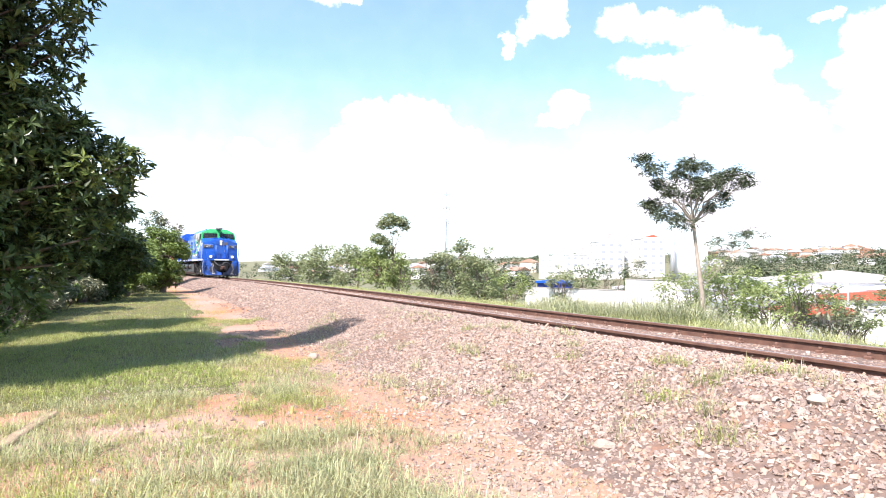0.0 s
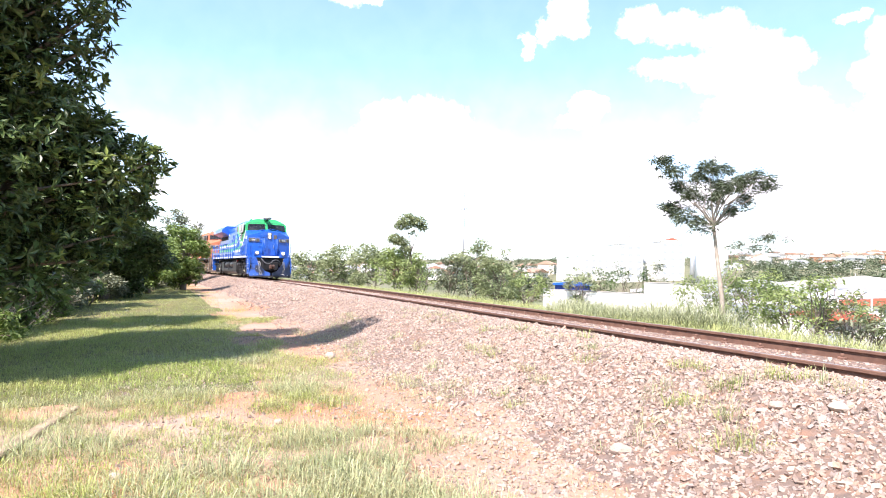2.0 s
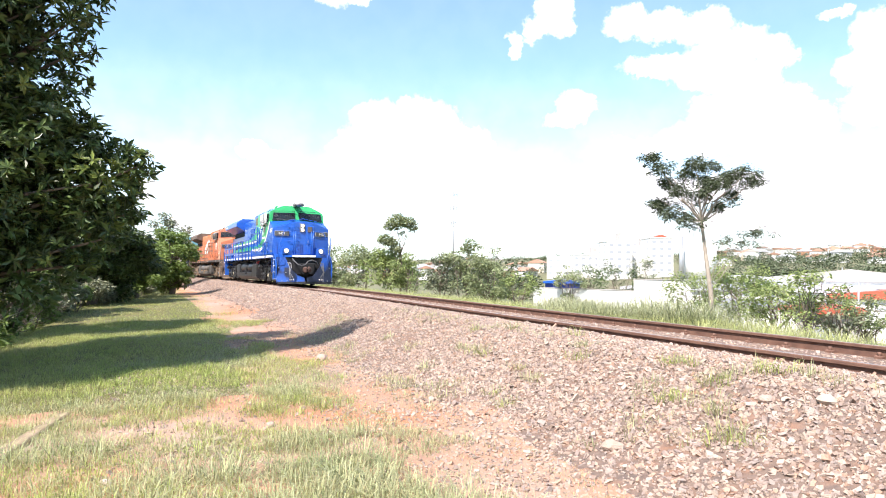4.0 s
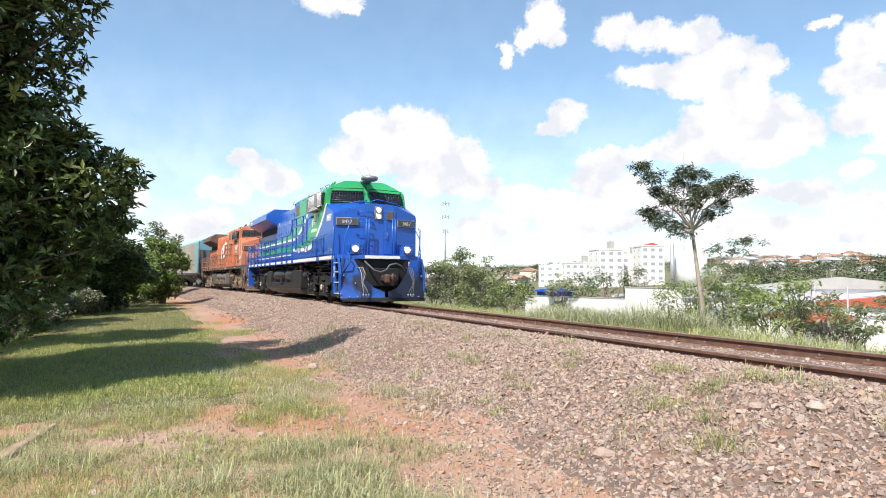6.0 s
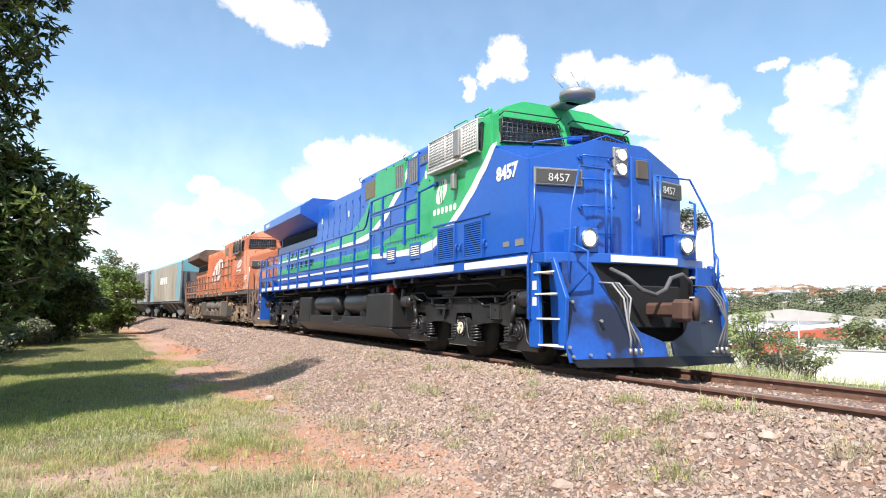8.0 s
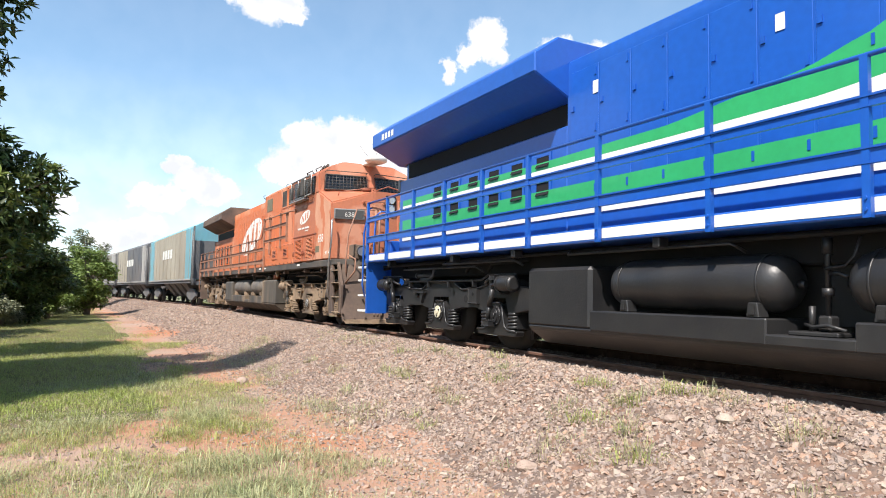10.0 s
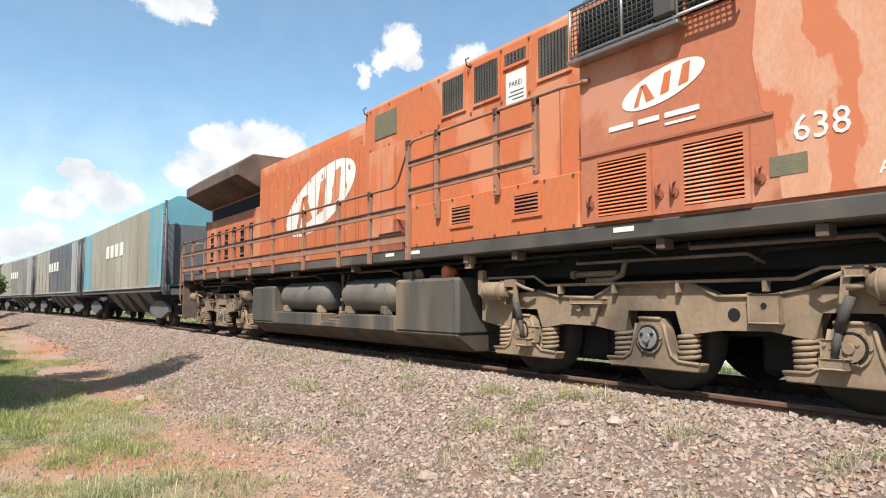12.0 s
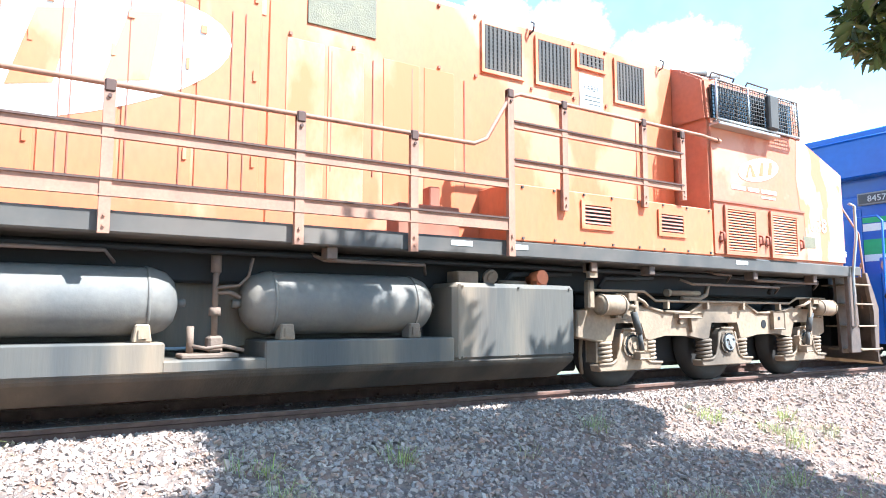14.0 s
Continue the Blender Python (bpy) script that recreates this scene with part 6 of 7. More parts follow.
        tube(bm, [(-0.72, -0.06, z), (-0.72, -0.16, z + 0.02), (-0.2, -0.22, z + 0.02), (-0.2, -0.12, z)], 0.014, 6)
        for x in (-0.72, -0.2):
            disc(bm, (x, -0.09 if x < -0.5 else -0.13, z), (0, 1, 0), 0.035, 0.03, 8)
        P("grab_iron", bm, s["nose"])
    bm = bmesh.new()
    box(bm, 0.2, 0.62, -0.15, -0.11, 1.68, 3.2, 0.015)
    door_ob = P("nose_door", bm, s["nose"])
    bm = bmesh.new()
    box(bm, 0.28, 0.52, -0.19, -0.14, 2.86, 3.16, 0.015)
    part("door_grille", bm, "sill" if s is BLUE else "dark", door_ob)
    bm = bmesh.new()
    tube(bm, [(0.26, -0.15, 2.2), (0.3, -0.2, 2.25), (0.3, -0.2, 2.45)], 0.012, 6)
    part("handle", bm, "steel", door_ob)
    bm = bmesh.new()
    tube(bm, [(-1.2, 0.45, 3.3), (-1.2, 0.4, 3.38), (-0.6, 0.25, 3.5), (-0.3, 0.25, 3.55), (-0.3, 0.3, 3.48)], 0.014, 6)
    tube(bm, [(-0.2, 0.5, 3.5), (0.1, 0.3, 3.62), (0.8, 0.35, 3.5), (1.2, 0.45, 3.38), (1.2, 0.5, 3.3)], 0.014, 6)
    disc(bm, (-0.45, 0.4, 3.5), (0, 0, 1), 0.12, 0.08, 12)
    P("nose_rail", bm, s["nose"] if s is BLUE else "rust_red")
    # roof antenna dome on its arm
    bm = bmesh.new()
    prism(bm, [(-0.2, 1.75), (0.2, 1.75), (0.16, 0.95), (-0.16, 0.95)], 4.33, 4.40, "z", 0, 0.02)
    tube(bm, [(0, 0.9, 4.33), (0, 0.9, 4.38), (0, 0.9, 4.47), (0, 0.9, 4.5)], 0.3, 24, 0, True, [0.2, 0.3, 0.3, 0.26])
    dome = P("antenna_dome", bm, "grille" if s is BLUE else "white")
    bm = bmesh.new()
    tube(bm, [(-0.2, 0.9, 4.45), (-0.4, 1.1, 4.8)], 0.006, 4)
    part("whip_antenna", bm, "steel", dome)
    bm = bmesh.new()
    tube(bm, [(0.0, 0.75, 4.45), (-0.1, 0.95, 4.85)], 0.006, 4)
    part("whip_antenna", bm, "steel", dome)
    for y0 in (1.6, 2.4):
        bm = bmesh.new()
        tube(bm, [(-1.24, y0, 4.12), (-1.29, y0, 4.22), (-1.29, y0 + 0.5, 4.22), (-1.24, y0 + 0.5, 4.12)], 0.014, 5)
        P("roof_grab_iron", bm, s["cab"] if s is BLUE else "sill")
    for k in range(2):
        bm = bmesh.new()
        tube(bm, [(-0.9, 2.6 + 0.3 * k, 4.33), (-0.9, 2.2 + 0.3 * k, 4.40)], 0.05, 8, 0, True, [0.02, 0.04])
        P("air_horn", bm, s["cab"] if s is BLUE else "sill")
    bm = bmesh.new()
    for y in (3.6, 5.85, 8.88):
        tube(bm, [(-0.96, y, 4.2), (-1.04, y, 4.22), (-1.06, y, 4.3), (-1.0, y, 4.34)], 0.012, 5)
    P("lifting_eye", bm, s["body"] if s is BLUE else "sill")
    if s is ORANGE:
        bm = bmesh.new()
        box(bm, -1.35, -1.1, 7.1, 7.8, 1.64, 1.95, 0.01)
        box(bm, -1.3, -1.15, 7.3, 7.42, 1.9, 2.15, 0.01)
        P("deck_toolbox", bm, "rust_red")
    return root


M["filter"] = paint("olive_filter", (0.19, 0.17, 0.10), 0.7, second=(0.13, 0.12, 0.08), scale=6, amount=0.7, bump=0.3, bump_scale=60)


def blue_livery(root):
    """Painted bands of green and white over the blue."""
    top1 = [(7.7, 4.27), (8.0, 3.8), (8.44, 3.38), (9.0, 3.12), (9.6, 2.97), (11.3, 2.80), (14, 2.76), (18.8, 2.76)]
    white_t = [(5.35, 4.27), (6.3, 3.58), (7.1, 3.12), (8.2, 2.78), (9.5, 2.68), (11.3, 2.66), (18.8, 2.64)]
    white_b = [(5.1, 4.27), (6.15, 3.46), (7.0, 2.98), (8.2, 2.62), (9.5, 2.53), (11.3, 2.51), (18.8, 2.50)]
    diag = [(4.5, 4.27), (4.75, 3.70), (5.5, 3.12), (6.43, 2.60), (7.5, 2.40), (9.0, 2.35), (18.8, 2.34)]
    ys = [3.36 + (18.6 - 3.36) * k / 90 for k in range(91)]

    def band(colour, x, rows):
        bm = bmesh.new()
        strip(bm, x, rows)
        part(colour + "_band", bm, colour, root, "bright green painted band" if colour == "green" else "white painted band")

    band("green", -0.9765, [(y, along(white_t, y - 0.13), along(top1, y - 0.13)) for y in ys if y > 5.3])
    band("green", -0.9765, [(y, 2.05, along(diag, y - 0.13)) for y in ys])
    band("white", -0.9768, [(y, along(white_b, y - 0.13), along(white_t, y - 0.13)) for y in ys if y > 5.1])
    band("white", -0.9768, [(y, 1.92, 2.05) for y in ys if y > 6.6])
    box_t = [(3.3, 2.14), (3.9, 2.06), (5.0, 2.05), (6.6, 2.09)]
    box_b = [(3.3, 1.95), (3.9, 1.91), (5.0, 1.93), (6.6, 1.98)]
    ys = [3.31 + 3.28 * k / 20 for k in range(21)]
    band("green", -1.5075, [(y, along(box_t, y), 2.23) for y in ys])
    band("white", -1.5078, [(y, along(box_b, y), along(box_t, y)) for y in ys])
    cab_t = [(1.12, 3.50), (1.52, 3.15), (1.93, 2.84), (2.27, 2.60), (2.67, 2.38), (3.3, 2.13)]
    cab_b = [(0.98, 3.46), (1.4, 3.04), (1.8, 2.72), (2.2, 2.47), (2.6, 2.25), (3.3, 1.97)]
    ys = [1.12 + (3.29 - 1.12) * k / 30 for k in range(31)]
    band("green", -1.5045, [(y, along(cab_t, y), 3.5) for y in ys])
    band("white", -1.5049, [(y, along(cab_b, y), min(3.48, along(cab_t, y))) for y in [0.99, 1.05] + ys])
    for colour, zs in (("green", ((2.05, 2.34), (2.66, 2.76))), ("white", ((1.92, 2.05), (2.50, 2.64)))):
        for z0, z1 in zs:
            for x0, x1 in ((-0.96, -0.31), (0.31, 0.96)):
                bm = bmesh.new()
                bm.faces.new([bm.verts.new(p) for p in ((x0, 18.806, z0), (x0, 18.806, z1), (x1, 18.806, z1), (x1, 18.806, z0))])
                part("end_band", bm, colour, root)
    # leaf mark and the name as plain shapes
    bm = bmesh.new()
    bm.faces.new([bm.verts.new((-1.509, 2.95 + 0.21 * math.cos(a) - 0.10 * math.sin(a), 2.98 + 0.22 * math.sin(a))) for a in [k * 0.26 for k in range(24)]])
    part("leaf_mark", bm, "white", root, "white leaf mark")
    for k in range(6):
        y, z = 3.30 - k * 0.165, 2.57 + 0.002 * k
        bm = bmesh.new()
        prism(bm, [(y - 0.11, z + 0.03), (y - 0.085, z), (y - 0.025, z), (y, z + 0.03), (y, z + 0.09), (y - 0.025, z + 0.12), (y - 0.085, z + 0.12), (y - 0.11, z + 0.09)], -1.509, -1.5055, "x")
        part("name_block", bm, "white", root, "plain white block of the name")
    bm = bmesh.new()
    for k, (dy, w) in enumerate(((0.02, 0.018), (0.10, 0.014))):
        tube(bm, [(-1.511, 2.88 + dy, 2.78), (-1.511, 2.90 + dy * 1.2, 2.98), (-1.511, 2.84 + dy, 3.18)], 0.012, 4)
    part("mark_vein", bm, "green", root)
    letters("side_number", "8457", 0.30, "white", root, pose(-1.506, 0.70, 2.84, 90, 0, -90), 0.003, 0.012)
    bm = bmesh.new()
    box(bm, -1.507, -1.503, 0.22, 0.45, 1.78, 1.88)
    box(bm, -1.507, -1.503, 0.62, 0.80, 1.79, 1.87)
    part("builder_plate", bm, "grille", root)
    bm = bmesh.new()
    box(bm, -1.504, -1.5, -0.1, 0.0, 1.12, 1.25)
    box(bm, -1.504, -1.5, -0.1, 0.0, 0.9, 1.02)
    part("warning_label", bm, "white", root)
    for y, z in ((12.55, 3.5), (9.9, 3.42), (7.28, 3.42), (4.75, 3.6)):
        bm = bmesh.new()
        box(bm, -0.982, -0.976, y, y + 0.1, z, z + 0.17)
        part("notice_plate", bm, "white", root)
    for k in range(4):
        bm = bmesh.new()
        box(bm, -1.546, -1.541, 17.9 + 0.16 * k, 18.0 + 0.16 * k, 3.95, 4.07)
        part("wing_mark", bm, "white", root)


def orange_livery(root):
    """White ovals with plain slanting shapes, patches where the paint has gone pale, the number."""
    white = bmesh.new()
    def slanted(bm, x, cy, cz, tilt, pts):
        bm.faces.new([bm.verts.new((x, y, z - tilt * (y - cy))) for y, z in pts])
    oval(white, -0.9755, 10.95, 2.93, 1.64, 0.58, 0.0)
    for v in white.verts:
        v.co.z -= 0.22 * (v.co.y - 10.95)
    small = bmesh.new()
    oval(small, -1.5055, 2.25, 2.88, 0.46, 0.16, 0.0)
    for v in small.verts:
        v.co.z -= 0.18 * (v.co.y - 2.25)
    part("small_oval", small, "white", root)
    for cy, cz, k, x, tilt in ((10.95, 2.93, 1.0, -0.9785, 0.22), (2.25, 2.88, 0.3, -1.508, 0.18)):
        for shape in ([(0.62, -0.3), (0.30, -0.3), (0.62, 0.30), (0.78, 0.30)], [(1.12, -0.3), (0.92, -0.3), (0.70, 0.30), (0.84, 0.30)], [(0.10, -0.3), (-0.22, -0.3), (-0.34, 0.32), (-0.08, 0.32)], [(-0.56, -0.3), (-0.92, -0.3), (-1.0, 0.30), (-0.74, 0.30)]):
            mark = bmesh.new()
            slanted(mark, x, cy, cz, tilt, [(cy + (a - 0.05) * k, cz + b * k) for a, b in shape])
            part("mark_stroke", mark, "orange", root)
    bmesh.ops.recalc_face_normals(white, faces=white.faces[:])
    part("white_mark", white, "white", root, "white oval mark")
    y = 2.88
    for y0, y1, z0, z1 in ((2.58, 2.88, 2.56, 2.61), (2.28, 2.52, 2.56, 2.61), (1.86, 2.22, 2.56, 2.61), (1.9, 2.22, 2.49, 2.515)):
        bm = bmesh.new()
        box(bm, -1.508, -1.504, y0, y1, z0, z1)
        part("white_bar", bm, "white", root)
    for y0, y1, z0, z1 in ((8.0, 8.38, 1.95, 3.5), (8.42, 8.80, 1.95, 3.5), (7.36, 7.78, 1.98, 3.5), (6.92, 7.3, 1.98, 3.5), (12.7, 13.5, 2.0, 3.6)):
        bm = bmesh.new()
        box(bm, -0.9765, -0.96, y0, y1, z0, z1, 0.004)
        part("faded_door", bm, "faded", root, "chalky faded door")
    for y in (9.18, 9.30, 9.72, 10.14, 10.55, 10.63, 11.05, 11.47, 11.89, 12.3, 12.7, 13.1):
        bm = bmesh.new()
        box(bm, -0.9815, -0.96, y, y + 0.009, 1.96, 3.62)
        part("door_seam", bm, "rust_red", root)
    for z in (3.66,):
        bm = bmesh.new()
        prism(bm, [(-0.968, z), (-0.968, 3.97), (-0.955, 4.108), (-0.94, 4.1), (-0.95, 3.96), (-0.95, z)], 9.0, 14.3, "y")
        part("roof_edge", bm, "faded", root, "sun-bleached upper edge")
    # the fore cab side, where the paint has peeled to a pale coat
    bm = bmesh.new()
    bm.faces.new([bm.verts.new((-1.5035, y, z)) for y, z in ((0.14, 1.68), (1.16, 1.68), (1.2, 2.34), (1.3, 2.42), (1.36, 2.9), (1.30, 3.42), (1.18, 3.44), (0.14, 3.04))])
    bmesh.ops.recalc_face_normals(bm, faces=bm.faces[:])
    part("peeled_panel", bm, "peeled", root, "chalky peeling pale paint")
    letters("type_mark", "AC 44i", 0.13, "white", root, pose(-1.506, 0.28, 1.77, 90, 0, -90), 0.002)
    letters("end_mark", "F", 0.10, "white", root, pose(-1.506, -0.04, 1.35, 90, 0, -90), 0.002)
    letters("side_number", "638", 0.29, "white", root, pose(-1.508, 0.84, 2.11, 90, 0, -90), 0.003)
    bm = bmesh.new()
    box(bm, -0.979, -0.97, 4.68, 5.07, 3.44, 3.88)
    sheet = part("notice_sheet", bm, "white", root, "white paper notice with black writing")
    letters("writing", "PAREI", 0.10, "board", sheet, pose(-0.981, 4.88, 3.68, 90, 0, -90), 0.001)
    bm = bmesh.new()
    for k, w in enumerate((0.26, 0.3, 0.22)):
        box(bm, -0.981, -0.978, 4.72, 4.72 + w, 3.6 - 0.05 * k, 3.615 - 0.05 * k)
    part("writing_bar", bm, "board", sheet)
    bm = bmesh.new()
    box(bm, -1.507, -1.503, 0.95, 1.25, 1.86, 2.02)
    part("builder_plate", bm, "filter", root)
    for y in (2.6, 6.35, 7.05):
        bm = bmesh.new()
        box(bm, -1.506, -1.502, y, y + 0.25, 1.55, 1.60)
        part("worn_label", bm, "white", root)


blue_wheels, orange_wheels = [], []
blue_loco = locomotive(BLUE, "bright blue diesel locomotive with green and white bands and lit headlights", "8457", blue_wheels)
blue_livery(blue_loco)
orange_loco = locomotive(ORANGE, "faded dusty orange diesel locomotive coupled behind the blue one", "638", orange_wheels)
orange_livery(orange_loco)
TRAIN = [(0.0, blue_loco, blue_wheels), (21.7, orange_loco, orange_wheels)]


# ---- grain wagons ----
def wagon(kind, wheels):
    """A covered hopper: ribbed side sheet, slanted ends, ladders, roof hatches, hopper chutes, two bogies."""
    colours = {"teal": ("wagon_blue", "wagon_beige"), "dark": ("wagon_slate", "wagon_slate"), "pale": ("wagon_grey", "wagon_grey"), "brown": ("wagon_brown", "wagon_brown")}
    end, mid = colours[kind]
    label = {"teal": "tall covered hopper wagon in grimy beige with teal ends", "dark": "tall covered hopper wagon in slate grey and dusty grey",
             "pale": "tall covered hopper wagon in pale dusty grey", "brown": "tall covered hopper wagon in red-brown"}[kind]
    root = thing("hopper_wagon", label, "wagon", group="wagons of the train")
    length = 16.9
    bm = bmesh.new()
    prism(bm, [(-1.48, 1.42), (-1.5, 4.2), (-1.0, 4.5), (1.0, 4.5), (1.5, 4.2), (1.48, 1.42)], 0.75, length - 0.75, "y", 0, 0.02)
    P = lambda name, b, m: part(name, b, m, root)
    body = P("body", bm, end)

    def side_band(y0, y1, m, slant=0.0):
        bm = bmesh.new()
        strip(bm, -1.4845, [(y0, 1.45, 4.18), (y1, 1.45, 4.18)])
        for v in bm.verts:
            v.co.x = -1.4845 - 0.02 * (v.co.z - 1.42) / 2.78
            v.co.y += slant * (v.co.z - 1.45)
        part("side_panel", bm, m, body)

    if kind == "teal":
        side_band(2.4, length - 2.9, mid)
    elif kind == "brown":
        side_band(1.0, length - 1.0, mid)
    else:
        side_band(0.9, 2.6, "wagon_pale")
        side_band(length * 0.6, length - 0.9, "wagon_beige")
    bm = bmesh.new()
    for k in range(11):
        y = 1.2 + k * (length - 2.4) / 10
        box(bm, -1.512, -1.495, y - 0.012, y + 0.012, 1.46, 4.16)
    tagged(part("panel_joint", bm, end if kind == "brown" else mid, body), kind="stuff")
    if kind != "brown":
        for k in range(4):
            y = length * 0.40 + k * 0.95
            bm = bmesh.new()
            box(bm, -1.516, -1.500, y, y + 0.6, 2.75, 3.3)
            part("plain_mark", bm, "white", body, "plain white block of a mark")
    for e, y in ((-1, 0.4), (1, length - 0.4)):
        bm = bmesh.new()
        box(bm, -1.49, -1.41, y - 0.05, y + 0.05, 1.1, 4.25)
        box(bm, 1.41, 1.49, y - 0.05, y + 0.05, 1.1, 4.25)
        box(bm, -1.49, 1.49, y - 0.05, y + 0.05, 1.1, 1.3)
        yy = y - e * 0.4
        prism(bm, [(y, 1.3), (yy, 3.6), (yy, 4.15), (yy - e * 0.04, 4.15), (y - e * 0.3, 1.3)], -1.47, -1.43, "x")
        P("end_frame", bm, "wagon_slate")
        bm = bmesh.new()
        for k in range(9):
            tube(bm, [(-1.5, y - 0.2, 1.4 + k * 0.3), (-1.5, y + 0.2, 1.4 + k * 0.3)], 0.012, 4)
        for dy in (-0.2, 0.2):
            tube(bm, [(-1.5, y + dy, 1.2), (-1.5, y + dy, 3.95)], 0.015, 4)
        P("ladder", bm, "wagon_grey")
        bm = bmesh.new()
        box(bm, -0.12, 0.12, y + e * 0.1, y + e * 0.85, 0.72, 0.98, 0.03)
        P("coupler", bm, "dust")
    for y in (0.745, length - 0.745):
        bm = bmesh.new()
        box(bm, -1.46, 1.46, y - 0.012, y + 0.012, 1.45, 3.5)
        P("end_sheet", bm, "wagon_slate")
    bm = bmesh.new()
    for x in (-1.52, 1.48):
        box(bm, x, x + 0.04, 0.75, length - 0.75, 1.36, 1.44)
    P("side_lip", bm, "wagon_pale" if kind != "brown" else "wagon_brown")
    bm = bmesh.new()
    box(bm, -1.46, -1.3, 0.3, length - 0.3, 1.2, 1.42, 0.01)
    box(bm, 1.3, 1.46, 0.3, length - 0.3, 1.2, 1.42, 0.01)
    box(bm, -0.3, 0.3, 0.3, length - 0.3, 0.85, 1.3, 0.01)
    P("side_sill", bm, "wagon_slate")
    for k in range(4):
        y = 4.6 + k * 2.1
        bm = bmesh.new()
        vs = [bm.verts.new(p) for p in ((-1.3, y - 0.95, 1.42), (1.3, y - 0.95, 1.42), (1.3, y + 0.95, 1.42), (-1.3, y + 0.95, 1.42), (-0.5, y - 0.35, 0.42), (0.5, y - 0.35, 0.42), (0.5, y + 0.35, 0.42), (-0.5, y + 0.35, 0.42))]
        for f in ((0, 1, 5, 4), (1, 2, 6, 5), (2, 3, 7, 6), (3, 0, 4, 7), (4, 5, 6, 7), (3, 2, 1, 0)):
            bm.faces.new([vs[i] for i in f])
        P("hopper_chute", bm, "wagon_slate")
    bm = bmesh.new()
    for k in range(5):
        box(bm, -0.5, 0.5, 2.2 + k * 2.7, 3.4 + k * 2.7, 4.48, 4.62, 0.03)
    P("roof_hatch", bm, "wagon_grey")
    for c in (2.3, length - 2.3):
        bm = bmesh.new()
        for side in (-1, 1):
            prism(bm, [(c - 1.25, 0.5), (c - 1.25, 0.68), (c - 0.5, 0.9), (c + 0.5, 0.9), (c + 1.25, 0.68), (c + 1.25, 0.5), (c + 0.9, 0.42), (c + 0.4, 0.28), (c - 0.4, 0.28), (c - 0.9, 0.42)], side * 1.0, side * 1.14, "x", 0, 0.015)
        box(bm, -1.0, 1.0, c - 0.2, c + 0.2, 0.5, 0.8)
        frame_ob = P("bogie", bm, "wagon_slate")
        for a in (-0.89, 0.89):
            bm = bmesh.new()
            for side in (-1, 1):
                tube(bm, [(side * 0.92, 0, 0), (side * 0.90, 0, 0), (side * 0.765, 0, 0), (side * 0.74, 0, 0)], 0.46, 22, 0, True, [0.36, 0.455, 0.465, 0.49])
                for k in range(4):
                    disc(bm, (side * 0.925, 0.25 * math.cos(k * 1.571), 0.25 * math.sin(k * 1.571)), (1, 0, 0), 0.05, 0.012, 8)
            tube(bm, [(-1.0, 0, 0), (1.0, 0, 0)], 0.08, 10)
            ob = part("wheelset", bm, "wheel", frame_ob, "", pose(0, c + a, 0.46))
            wheels.append((ob, c + a))
    return root


M["wagon_slate"] = paint("wagon_slate", (0.10, 0.11, 0.125), 0.7, second=(0.15, 0.145, 0.14), scale=1, amount=0.9, dirt=(0.17, 0.15, 0.13), dirt_amount=0.5)
M["wagon_pale"] = paint("wagon_pale_grey", (0.42, 0.41, 0.39), 0.7, second=(0.30, 0.28, 0.25), scale=0.8, amount=0.9, stretch=(1, 1, 0.4))
for k, kind in enumerate(("teal", "dark", "pale", "brown", "brown", "pale")):
    turning = []
    TRAIN.append((21.7 + 21.6 + k * 17.6, wagon(kind, turning), turning if k < 2 else []))


# ---- across the track: scrub, walls and town ----
def spot(bearing, d):
    return d * math.sin(radians(bearing)), d * math.cos(radians(bearing))


